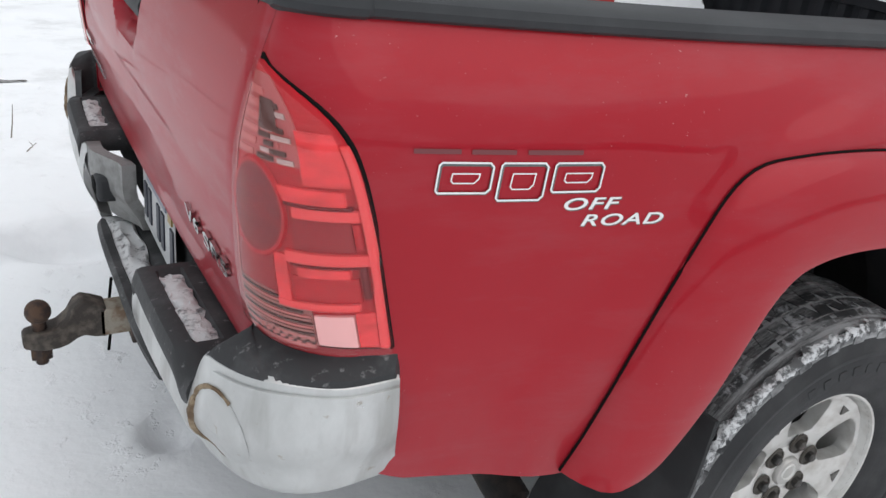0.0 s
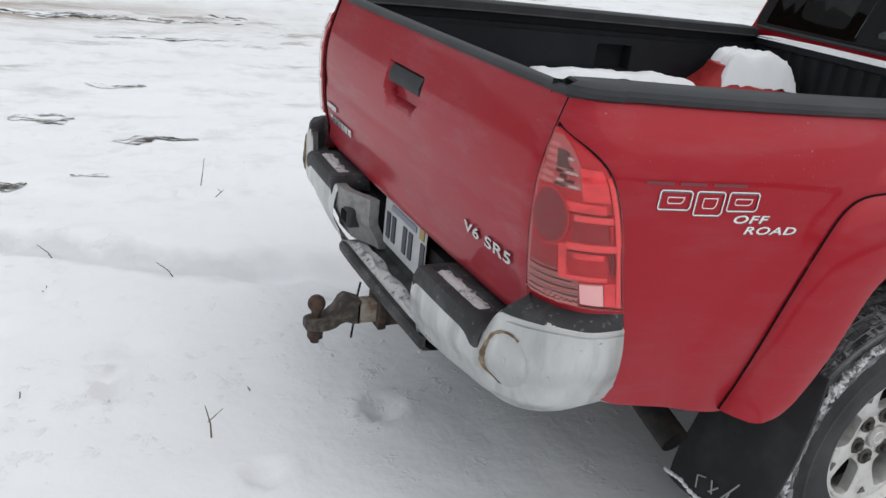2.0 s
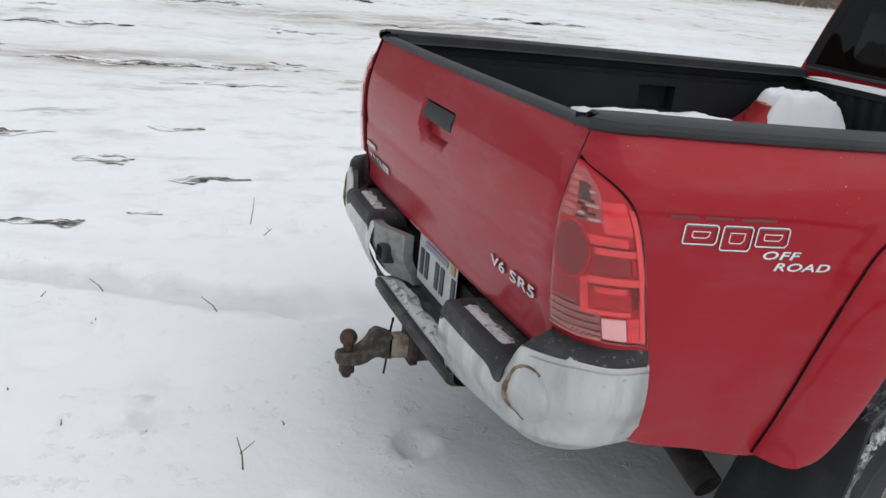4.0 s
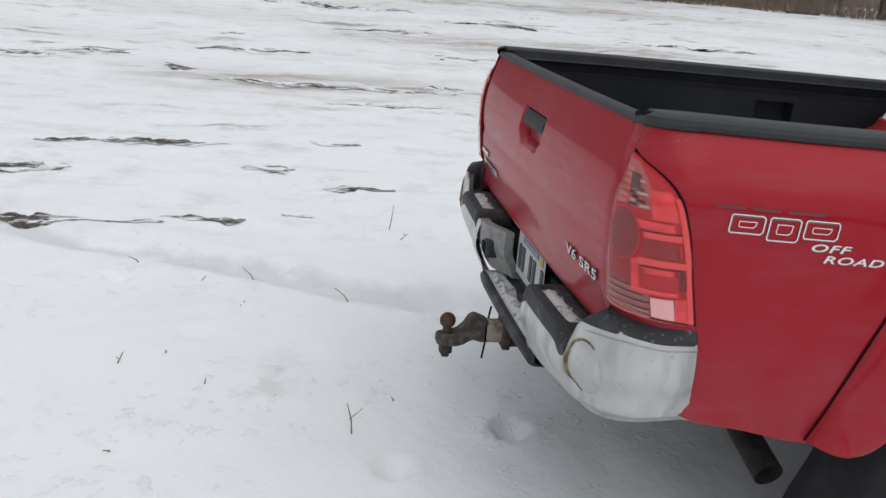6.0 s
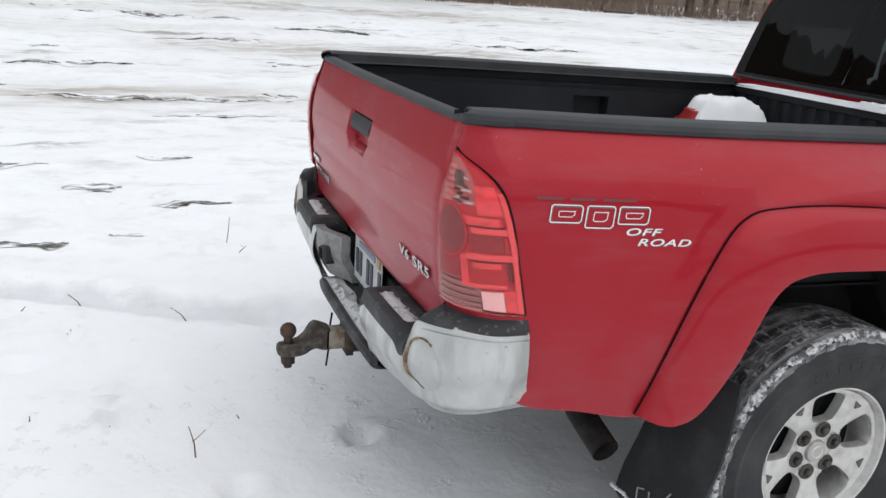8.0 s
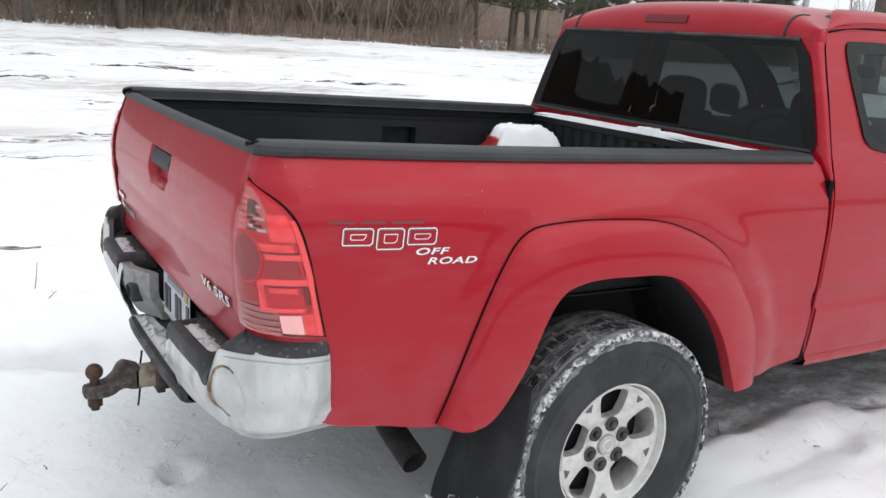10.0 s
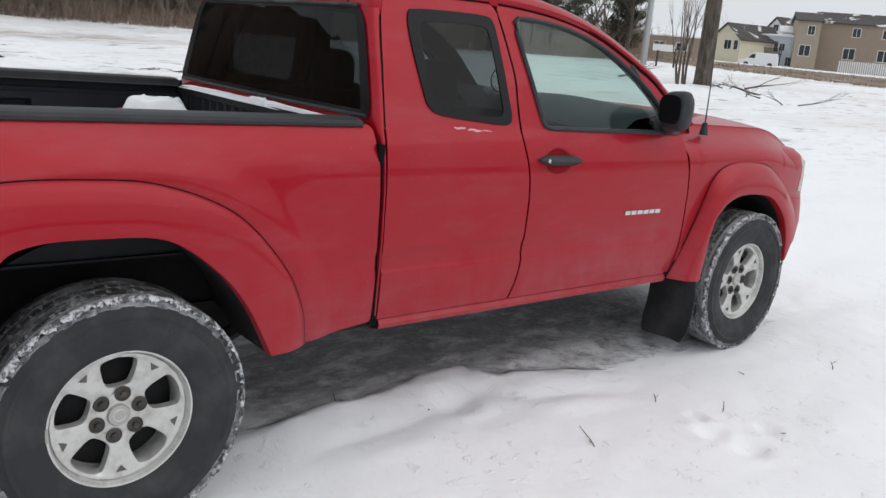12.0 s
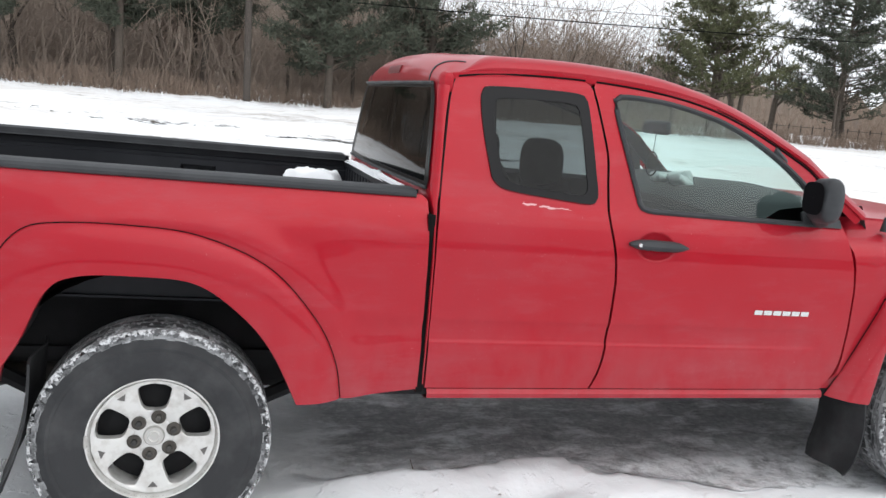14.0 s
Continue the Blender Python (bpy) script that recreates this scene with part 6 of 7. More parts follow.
heap("snow_ridge", -0.31, 0.40, 0.545, 0.70, 1.008, 0.026, "ridge of fresh snow on black wheel well", 2)
heap("snow_ridge", -0.30, 0.20, -0.70, -0.56, 1.012, 0.02, "thin snow on black wheel well", 9)
heap("snow_ridge", 0.818, 0.872, -0.70, 0.74, 1.200, 0.020, "line of snow along the bed's front wall", 3, 10, 60)
heap("snow_ridge", 0.808, 0.866, -0.12, 0.04, 1.203, 0.026, "lumps of snow on the bed's front wall", 5, 10, 30)
heap("snow_patch", -0.2, 0.8, -0.30, 0.32, 0.80, 0.05, "thin drift of snow on black bed floor", 8, 30, 20)

# ---- the snowy field ----
SOIL = make_rust("frozen_soil", (0.055, 0.048, 0.042), (0.10, 0.085, 0.07), 0.95)
over(SOIL, ramp(SOIL, tex(SOIL, scale=5, detail=13, stretch=(0.6, 1.8, 1), rough=0.80), 0.47, 0.54), (0.90, 0.91, 0.925))
# Bare ground; its grey also stands for the soft shade beside the truck.
BARE = make_rust("trodden_ground_and_shade", (0.35, 0.353, 0.36), (0.46, 0.463, 0.47), 0.95)
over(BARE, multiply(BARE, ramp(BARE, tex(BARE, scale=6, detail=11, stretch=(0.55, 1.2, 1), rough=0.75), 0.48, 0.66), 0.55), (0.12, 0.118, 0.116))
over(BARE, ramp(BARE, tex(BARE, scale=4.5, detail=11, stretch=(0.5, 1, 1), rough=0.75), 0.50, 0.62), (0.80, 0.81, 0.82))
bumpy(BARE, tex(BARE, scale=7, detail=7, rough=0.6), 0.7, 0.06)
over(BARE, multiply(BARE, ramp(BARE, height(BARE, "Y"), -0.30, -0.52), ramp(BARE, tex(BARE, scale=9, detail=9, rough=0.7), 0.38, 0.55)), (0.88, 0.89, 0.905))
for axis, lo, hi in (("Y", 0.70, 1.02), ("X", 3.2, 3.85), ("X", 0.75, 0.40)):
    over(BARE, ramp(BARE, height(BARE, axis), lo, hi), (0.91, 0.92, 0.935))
FIELD = make_snow("field_snow")
over(FIELD, multiply(FIELD, multiply(FIELD, ramp(FIELD, tex(FIELD, scale=1.5, detail=12, stretch=(0.5, 1.25, 1), rough=0.74), 0.54, 0.62), multiply(FIELD, ramp(FIELD, height(FIELD, "Y"), 2.6, 5.5), ramp(FIELD, tex(FIELD, scale=0.22, detail=4), 0.44, 0.58))), 0.80), (0.22, 0.185, 0.15))
over(FIELD, multiply(FIELD, multiply(FIELD, ramp(FIELD, tex(FIELD, scale=0.16, detail=8, stretch=(0.5, 1.3, 1)), 0.44, 0.66), ramp(FIELD, height(FIELD, "Y"), 4.0, 9.0)), 0.42), (0.58, 0.52, 0.46))



def smear_mask(m, cx, cy, rx, ry):
    """1 inside an ellipse of scraped ground, fading to its edge."""
    n, l = m.node_tree.nodes, m.node_tree.links
    co, mp, ln = n.new("ShaderNodeTexCoord"), n.new("ShaderNodeMapping"), n.new("ShaderNodeVectorMath")
    mp.inputs["Location"].default_value = (-cx / rx, -cy / ry, 0)
    mp.inputs["Scale"].default_value = (1 / rx, 1 / ry, 0)
    ln.operation = "LENGTH"
    l.new(co.outputs["Object"], mp.inputs["Vector"])
    l.new(mp.outputs["Vector"], ln.inputs[0])
    return ramp(m, ln.outputs["Value"], 1.0, 0.35)


for cx, cy, rx, ry in ((-1.8, 8.2, 2.6, 1.3), (3.5, 15.0, 6.0, 2.2), (-9.0, 22.0, 6.0, 2.5), (5.0, 27.0, 9.0, 2.5)):
    over(FIELD, multiply(FIELD, multiply(FIELD, smear_mask(FIELD, cx, cy, rx, ry), ramp(FIELD, tex(FIELD, scale=1.3, detail=12, stretch=(0.45, 1.8, 1), rough=0.75), 0.40, 0.60)), 0.85), (0.33, 0.275, 0.23))


def rut_shade_mask(m):
    """1 along an old wheel track that runs off behind the tailgate, to tint its shading."""
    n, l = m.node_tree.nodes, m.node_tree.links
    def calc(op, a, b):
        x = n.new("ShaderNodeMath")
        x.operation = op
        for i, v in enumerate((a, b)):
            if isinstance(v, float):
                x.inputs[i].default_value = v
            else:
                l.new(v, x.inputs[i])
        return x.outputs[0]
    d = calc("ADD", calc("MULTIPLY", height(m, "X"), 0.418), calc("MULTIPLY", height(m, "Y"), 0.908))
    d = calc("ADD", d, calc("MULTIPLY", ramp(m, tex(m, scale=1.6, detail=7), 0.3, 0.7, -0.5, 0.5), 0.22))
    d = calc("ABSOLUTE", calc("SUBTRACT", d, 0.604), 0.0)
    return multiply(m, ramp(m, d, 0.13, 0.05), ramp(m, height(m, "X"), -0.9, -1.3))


# Grey along the rut: packed snow, with the rut's shading put into the colour.
over(FIELD, multiply(FIELD, multiply(FIELD, rut_shade_mask(FIELD), ramp(FIELD, tex(FIELD, scale=3.0, detail=8), 0.30, 0.5)), 0.45), (0.52, 0.53, 0.55))
over(FIELD, multiply(FIELD, multiply(FIELD, ramp(FIELD, tex(FIELD, scale=2.6, detail=11, stretch=(0.7, 1.15, 1), rough=0.70), 0.52, 0.66), ramp(FIELD, height(FIELD, "Y"), 0.5, 3.5)), 0.42), (0.55, 0.55, 0.55))
HOLLOWS = ((-2.58, 1.48, 0.06, 0.03), (-2.16, 0.84, 0.07, 0.025), (-1.72, 0.65, 0.08, 0.025), (-1.07, 1.44, 0.06, 0.03), (-1.98, 1.09, 0.05, 0.04), (-1.03, 0.07, 0.055, 0.055), (-1.46, -0.17, 0.05, 0.04), (-1.83, 0.35, 0.035, 0.06), (-1.83, 0.44, 0.035, 0.05), (-1.84, 0.55, 0.03, 0.045), (-2.00, 1.17, 0.04, 0.04), (-1.15, 1.18, 0.13, 0.05),
           (2.19, -1.39, 0.035, 0.05), (2.13, -1.51, 0.06, 0.03), (2.16, -1.65, 0.07, 0.035), (2.40, -1.60, 0.04, 0.04), (1.00, -0.52, 0.06, 0.02), (1.40, -0.75, 0.08, 0.02))


def rise(y):
    """The field lies flat near the truck and climbs gently to the woods."""
    t = min(max(y - 10, 0), 28)
    return 0.0355 * (t * t / 8 if t < 4 else t - 2) + 0.020 * min(max(y - 38, 0), 26)


def crest(x):
    """Line of the snow bank beside the truck: it steps outward where the tyres turned."""
    return -0.55 + 0.03 * noise.noise((x * 2.1, 0, 2)) - 0.07 * (1 - sstep(0.9, 1.5, x)) - 0.15 * sstep(1.60, 1.74, x) - 0.22 * sstep(1.75, 2.5, x)


def ground_z(x, y):
    h = 0.030 + rise(y)
    far = 1 + min(3.0, max(0, y - 2.5) * 0.15)
    h += far * (0.022 * noise.noise((x * 0.55, y * 0.75, 0.3)) + 0.018 * noise.noise((x * 1.8, y * 2.6, 4.0))) + 0.006 * noise.noise((x * 6, y * 6, 8))
    if y > 1.6:
        tuft = sstep(1.6, 2.6, y)
        h += tuft * (0.016 * noise.noise((x * 1.3, y * 3.0, 15)) + 0.024 * max(0, noise.noise((x * 3.4, y * 3.4, 16))) + 0.010 * noise.noise((x * 9, y * 9, 17)))
    # scraped lane under the truck, its ragged bank and the wheel tracks
    lane = sstep(0.2, 0.7, x) * (1 - sstep(4.4, 5.0, x)) * sstep(0.0, 0.17, y - crest(x) + 0.02 * noise.noise((x * 9, y * 4, 7))) * (1 - sstep(0.9, 1.4, y))
    h = lerp(h, 0.004 + 0.014 * noise.noise((x * 4, y * 7, 3)) + 0.008 * noise.noise((x * 11, y * 14, 6)), lane)
    bank = sstep(0.4, 0.9, x) * (1 - sstep(1.8, 2.5, x))
    d = y - crest(x)
    side = math.exp(-(d / (0.085 if d > 0 else 0.17)) ** 2)
    h += bank * (0.056 + 0.024 * noise.noise((x * 2.3, 1, 5)) + 0.012 * noise.noise((x * 9, y * 9, 5))) * side
    h += bank * (0.014 * math.exp(-((d + 0.30) / 0.06) ** 2) - 0.020 * math.exp(-((d + 0.17 + 0.02 * noise.noise((x * 3, 0, 8))) / 0.045) ** 2))
    rough = bank * math.exp(-((d - 0.10) / 0.22) ** 2)
    h += rough * (0.014 * noise.noise((x * 6, y * 6, 21)) + 0.012 * noise.noise((x * 15, y * 15, 22)))
    for yc in (-0.80, 0.80):
        w = math.exp(-((y - yc) / 0.15) ** 4) * sstep(-0.5, -0.1, x) * (1 - sstep(5.0, 7.5, x))
        near = math.exp(-((x / 0.42) ** 4)) + math.exp(-(((x - 3.243) / 0.42) ** 4))
        h = lerp(h, 0.004, min(1, 0.45 * w + near * math.exp(-((y - yc) / 0.17) ** 4)))
    # old wheel track that runs off behind the tailgate
    d = 0.418 * x + 0.908 * y - 0.604 + 0.02 * math.sin(3.1 * x) + 0.02 * noise.noise((x * 2.0, y * 2.0, 9))
    if x < -0.6:
        h -= 0.042 * math.exp(-(d / 0.09) ** 2) * (1 - sstep(-1.0, -0.6, x))
        h += 0.020 * math.exp(-((d - 0.20) / 0.09) ** 2) * (1 - sstep(-1.0, -0.6, x))
    for a, b, r, k in HOLLOWS:
        q = ((x - a) ** 2 + (y - b) ** 2) / r ** 2
        if q < 6:
            h += -k * math.exp(-q) + 0.35 * k * math.exp(-(math.sqrt(q) - 1.5) ** 2 * 4)
    return h


def axis_lines(lo, hi, step, far_lo, far_hi, k=1.16):
    a = [lo + step * i for i in range(int((hi - lo) / step) + 1)]
    s, v = step, a[0]
    while v > far_lo:
        s *= k
        v -= s
        a.insert(0, v)
    s, v = step, a[-1]
    while v < far_hi:
        s *= k
        v += s
        a.append(v)
    return a


gx, gy = axis_lines(-4.2, 5.2, 0.036, -900, 1500, 1.10), axis_lines(-2.6, 4.5, 0.036, -900, 1500, 1.085)
gy = sorted(gy + [-0.92 + 0.018 * k for k in range(36)])
rows = [[(x, y, ground_z(x, y)) for x in gx] for y in gy]
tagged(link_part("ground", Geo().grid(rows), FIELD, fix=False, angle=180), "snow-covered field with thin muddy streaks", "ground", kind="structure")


def drape(name, mat, inside, x0, x1, y0, y1, nx, ny, lift, label, category="soil"):
    rows = [[inside(i / nx, j / ny, lerp(x0, x1, i / nx), lerp(y0, y1, j / ny)) for i in range(nx + 1)] for j in range(ny + 1)]
    ob = link_part(name, Geo().grid([[(x, y, ground_z(x, y) + lift) for x, y in r] for r in rows]), mat, fix=False, angle=180)
    return tagged(ob, label, category)


def soil_streak(x0, x1, y, w, seed, tilt=0.0):
    def f(u, v, x, yy):
        env = (math.sin(math.pi * u) ** 0.8) * max(0.10, 0.6 + 1.0 * noise.noise((x * 2.3, seed, 1)) + 0.6 * noise.noise((x * 7, seed, 2)))
        return x, y + tilt * (x - x0) + 0.05 * noise.noise((x * 3, seed, 5)) + w * (v - 0.5) * env + 0.20 * w * noise.noise((x * 11, v * 2, seed)) + 0.10 * w * noise.noise((x * 27, v * 3, seed))
    drape("soil_streak", SOIL, f, x0, x1, 0, 1, 110, 7, 0.005, "dark ragged streak of bare frozen soil in snow")


for k, (x0, x1, y, w) in enumerate(((-3.75, -2.62, 2.29, 0.11), (-2.50, -2.10, 2.39, 0.07), (-1.84, -1.68, 2.51, 0.05), (-3.65, -2.42, 4.37, 0.13), (-3.9, -3.33, 3.45, 0.12), (-2.14, -1.82, 3.71, 0.15), (-1.56, -1.14, 3.18, 0.10), (-1.64, -1.28, 4.67, 0.09),
                                    (-5.9, -5.1, 9.8, 0.25), (-4.8, -4.2, 10.5, 0.25), (-3.25, -2.85, 14.0, 0.35), (-3.5, -3.1, 9.1, 0.35), (-2.65, -0.42, 8.02, 0.22), (-0.26, 0.46, 8.4, 0.22), (-1.4, -0.3, 6.88, 0.10), (-3.4, -2.7, 11.6, 0.3),
                                    (4.6, 5.3, 22.5, 0.5), (2.7, 3.9, 14.3, 0.2), (-2.5, -1.7, 11.8, 0.2), (0.2, 1.6, 12.5, 0.2), (2.0, 4.5, 19.0, 0.4), (-6.5, -3.0, 23.0, 0.6), (-2.5, 1.5, 21.0, 0.5), (6.0, 9.0, 17.0, 0.3), (-1.0, 1.0, 16.0, 0.25))):
    soil_streak(x0 - 0.1 * (x1 - x0), x1 + 0.1 * (x1 - x0), y, 2.5 * w, 3.1 + k, 0.03 * math.sin(k * 2.1))
# Reaches out to the bank, so the truck's shade is partly painted here.
drape("bare_ground", BARE, lambda u, v, x, y: (x, lerp(crest(x) + 0.115 + 0.05 * noise.noise((x * 5, 1, 2)) + 0.03 * noise.noise((x * 14, 1, 3)), 1.05, v)), 0.40, 3.9, -0.50, 1.05, 160, 48, 0.007, "bare frozen ground thinly dusted with snow, its grey widened for the truck's shade", "soil")

# ---- weeds and twigs near the truck ----
TWIG = make_rust("dry_twig", (0.12, 0.085, 0.06), (0.20, 0.16, 0.12), 0.9)
random.seed(11)


def weed(x, y, h, lean, forks):
    z = ground_z(x, y) - 0.01
    a = random.random() * 6.28
    top = (x + lean * math.cos(a), y + lean * math.sin(a), z + h)
    g = Geo().tube([(x, y, z), (x + 0.4 * lean * math.cos(a) + 0.004, y + 0.4 * lean * math.sin(a), z + 0.5 * h), top], [0.0030, 0.0024, 0.0014], 5)
    for k in range(forks):
        t = 0.25 + 0.5 * random.random()
        b = a + 1.5 + random.random() * 2
        p = (lerp(x, top[0], t), lerp(y, top[1], t), lerp(z, top[2], t))
        q = (p[0] + 0.35 * h * math.cos(b), p[1] + 0.35 * h * math.sin(b), p[2] + 0.35 * h)
        g.tube([p, q], [0.0019, 0.001], 4)
    tagged(link_part("dry_weed", g, TWIG), "thin dry brown weed stalk poking through snow", "weed", group="weeds in the snow")


for x, y, h, l, f in ((-1.57, 0.05, 0.12, 0.02, 1), (-1.96, 1.51, 0.07, 0.06, 0), (-1.52, 1.17, 0.08, 0.07, 0), (-2.52, 1.67, 0.05, 0.06, 0), (-2.41, 0.54, 0.04, 0.05, 1), (-2.25, 0.64, 0.03, 0.03, 0), (-2.08, 0.37, 0.03, 0.01, 0),
                      (-1.83, 0.36, 0.06, 0.03, 1), (-2.31, -0.03, 0.03, 0.04, 0), (-1.23, 2.30, 0.16, 0.02, 0), (-1.19, 2.14, 0.05, 0.05, 1), (-1.41, 0.28, 0.03, 0.01, 0), (-2.00, 1.18, 0.03, 0.02, 1), (-2.21, 1.42, 0.03, 0.03, 0),
                      (1.62, -1.34, 0.03, 0.16, 1), (2.20, -1.18, 0.05, 0.02, 1), (2.38, -1.40, 0.06, 0.01, 0), (2.42, -1.64, 0.04, 0.06, 0), (0.98, -0.50, 0.09, 0.02, 0), (1.28, -0.72, 0.03, 0.06, 0), (2.90, -1.20, 0.03, 0.05, 0), (3.40, -1.40, 0.05, 0.02, 1)):
    weed(x, y, h, l, f)

# ---- woods, pines, bare trees ----
BARK = make_rust("grey_brown_bark", (0.085, 0.068, 0.055), (0.15, 0.125, 0.105), 0.95)
BRUSH = make_rust("brown_brush", (0.215, 0.16, 0.125), (0.31, 0.235, 0.185), 0.95)
BRUSH_GREY = make_rust("grey_brush", (0.225, 0.178, 0.146), (0.31, 0.25, 0.205), 0.95)
NEEDLE = make_rust("pine_needles", (0.058, 0.068, 0.050), (0.098, 0.108, 0.074), 0.85)
NEEDLE_OLIVE = make_rust("olive_needles", (0.072, 0.080, 0.038), (0.12, 0.12, 0.058), 0.85)
GRASS = make_rust("dry_grass", (0.20, 0.150, 0.108), (0.29, 0.225, 0.165), 0.95)


def base_z(x, y):
    return 0.03 + rise(y)


def grow(g, p, d, length, r, depth, rnd, spread=0.5, thin=0.62):
    """A forking limb made of tapered tubes."""
    mid = p + d * length * 0.5 + Vector((rnd.uniform(-1, 1), rnd.uniform(-1, 1), rnd.uniform(-0.3, 0.6))) * length * 0.06
    end = p + d * length
    g.tube([p, mid, end], [r, r * 0.85, r * thin], 6 if depth > 3 else 4 if depth > 1 else 3, cap=False)
    if depth == 0:
        return
    for k in range(rnd.choice((2, 2, 3)) if depth > 1 else 3):
        nd = (d + Vector((rnd.uniform(-1, 1), rnd.uniform(-1, 1), rnd.uniform(-0.35, 0.7))) * spread).normalized()
        grow(g, end if k else mid, nd, length * rnd.uniform(0.6, 0.85), r * thin * rnd.uniform(0.6, 0.95), depth - 1, rnd, spread, thin)


def bare_tree(x, y, h, r, seed, label, depth=5, mat=None, clear=0.35, lean=0.3):
    rnd = random.Random(seed)
    tree = new("bare_tree")
    tagged(tree, label, "tree")
    z = base_z(x, y) - 0.1
    t = Geo()
    top = Vector((x + rnd.uniform(-lean, lean), y, z + h * clear))
    t.tube([(x, y, z), (x, y, z + 0.25), lerp(Vector((x, y, z)), top, 0.5), top], [r * 1.35, r * 1.08, r * 0.95, r * 0.85], 14)
    link_part("trunk", t, mat or BARK, tree)
    c = Geo()
    for k in range(4):
        grow(c, top - Vector((0, 0, 0.2 * k)), Vector((rnd.uniform(-0.7, 0.7), rnd.uniform(-0.7, 0.7), 1)).normalized(), h * 0.2, r * 0.5, depth, rnd)
    link_part("crown", c, mat or BARK, tree, fix=False)
    return tree


def pine(x, y, h, low, width, seed, mat, label):
    rnd = random.Random(seed)
    tree = new("pine_tree")
    tagged(tree, label, "tree")
    z = base_z(x, y) - 0.1
    t = Geo().tube([(x, y, z), (x + 0.05, y, z + h * 0.5), (x, y, z + h)], [0.20, 0.15, 0.03], 10)
    n = Geo()
    zz = low
    while zz < h:
        f = 1 - (zz - low) / (h - low)
        for k in range(4):
            a = rnd.uniform(0, 6.28)
            ln = width * (0.48 + 0.52 * f) * rnd.uniform(0.55, 1.1)
            d = Vector((math.cos(a), math.sin(a), rnd.uniform(0.0, 0.45)))
            p0 = Vector((x, y, z + zz))
            t.tube([p0, p0 + d * ln * 0.5, p0 + d * ln + Vector((0, 0, 0.12 * ln))], [0.045, 0.03, 0.012], 4, cap=False)
            for q in range(int(24 + 36 * ln / width)):
                s = rnd.uniform(0.25, 1.05)
                c = p0 + d * ln * s + Vector((rnd.gauss(0, 0.20), rnd.gauss(0, 0.20), 0.12 * ln * s * s + rnd.gauss(0, 0.12)))
                for b in range(7):
                    v = Vector((rnd.gauss(0, 1), rnd.gauss(0, 1), rnd.gauss(0.35, 0.8))).normalized() * rnd.uniform(0.16, 0.34)
                    w = v.cross(Vector((rnd.gauss(0, 1), rnd.gauss(0, 1), rnd.gauss(0, 1)))).normalized() * 0.024
                    i = len(n.v)
                    n.v += [tuple(c - w), tuple(c + w), tuple(c + v + w * 0.4), tuple(c + v - w * 0.4)]
                    n.f.append((i, i + 1, i + 2, i + 3))
        zz += 0.30
    link_part("trunk", t, BARK, tree, fix=False)
    link_part("crown", n, mat, tree, fix=False)
    return tree


pine(5.9, 37.0, 9.5, 1.7, 3.7, 1, NEEDLE, "dark green pine with bare lower trunk")
pine(11.3, 38.5, 10.0, 2.3, 3.5, 2, NEEDLE, "dark green pine behind the field")
pine(-3.6, 38.2, 10.5, 3.0, 2.8, 3, NEEDLE, "tall dark pine with clear lower trunk")
pine(-8.6, 37.8, 10.5, 3.0, 3.0, 4, NEEDLE, "tall dark pine at the wood's edge")
pine(0.2, 40.5, 11.0, 3.2, 2.8, 8, NEEDLE, "dark pine standing back in the wood")
pine(27.9, 38.5, 7.4, 2.2, 5.2, 5, NEEDLE_OLIVE, "olive green pine with broad open crown")
pine(37.5, 39.5, 10.0, 1.5, 5.9, 6, NEEDLE, "dark pine with wide low branches")
pine(45.0, 40.0, 9.0, 1.6, 3.6, 7, NEEDLE, "dark pine with wide low branches")
pine(66.0, 50.0, 10.5, 1.0, 2.6, 12, NEEDLE, "dark pine beside the bare trees")
for k in range(26):
    rnd = random.Random(100 + k)
    x = -16 + 2.3 * k + rnd.uniform(-0.8, 0.8)
    bare_tree(x, rnd.uniform(37.5, 45), rnd.uniform(7, 10) if x < 13 else rnd.uniform(6, 9), rnd.uniform(0.07, 0.20), 200 + k, "leafless grey-brown tree at the wood's edge", 5, None, rnd.uniform(0.2, 0.45))
for k, (x, y) in enumerate(((57, 52), (60, 49), (62, 46.5), (66, 52), (52, 50), (70, 56), (130, 84), (150, 90), (165, 70), (152, 62))):
    bare_tree(x, y, 9 if x < 100 else 11, 0.2, 300 + k, "leafless tree beyond the field", 5, None, 0.3)

# the great trunk by the road and its litter
TRUNK = make_rust("rough_trunk_bark", (0.095, 0.076, 0.060), (0.15, 0.122, 0.098), 0.95)
over(TRUNK, ramp(TRUNK, tex(TRUNK, scale=9, detail=8, stretch=(1, 1, 0.12), rough=0.7), 0.48, 0.58), (0.055, 0.044, 0.036))
over(TRUNK, multiply(TRUNK, ramp(TRUNK, tex(TRUNK, scale=2.2, detail=6, stretch=(1, 1, 0.4)), 0.52, 0.66), 0.7), (0.21, 0.18, 0.15))
bumpy(TRUNK, tex(TRUNK, scale=11, detail=8, stretch=(1, 1, 0.12), rough=0.7), 1.0, 0.06)
bare_tree(34.3, 19.9, 16, 0.375, 77, "massive grey-brown tree trunk standing in snow", 4, TRUNK, 0.5, 0.0)
random.seed(21)
for k in range(4):
    x, y = 31.9 + 0.28 * k, 19.5 + 0.5 * random.random()
    g = Geo()
    grow(g, Vector((x, y, 0.2)), Vector((random.uniform(-0.15, 0.15), 0.05, 1)).normalized(), 1.8, 0.075, 3, random.Random(k), 0.25)
    tagged(link_part("sapling", g, BARK, fix=False), "thin bare sapling beside massive trunk", "sapling")
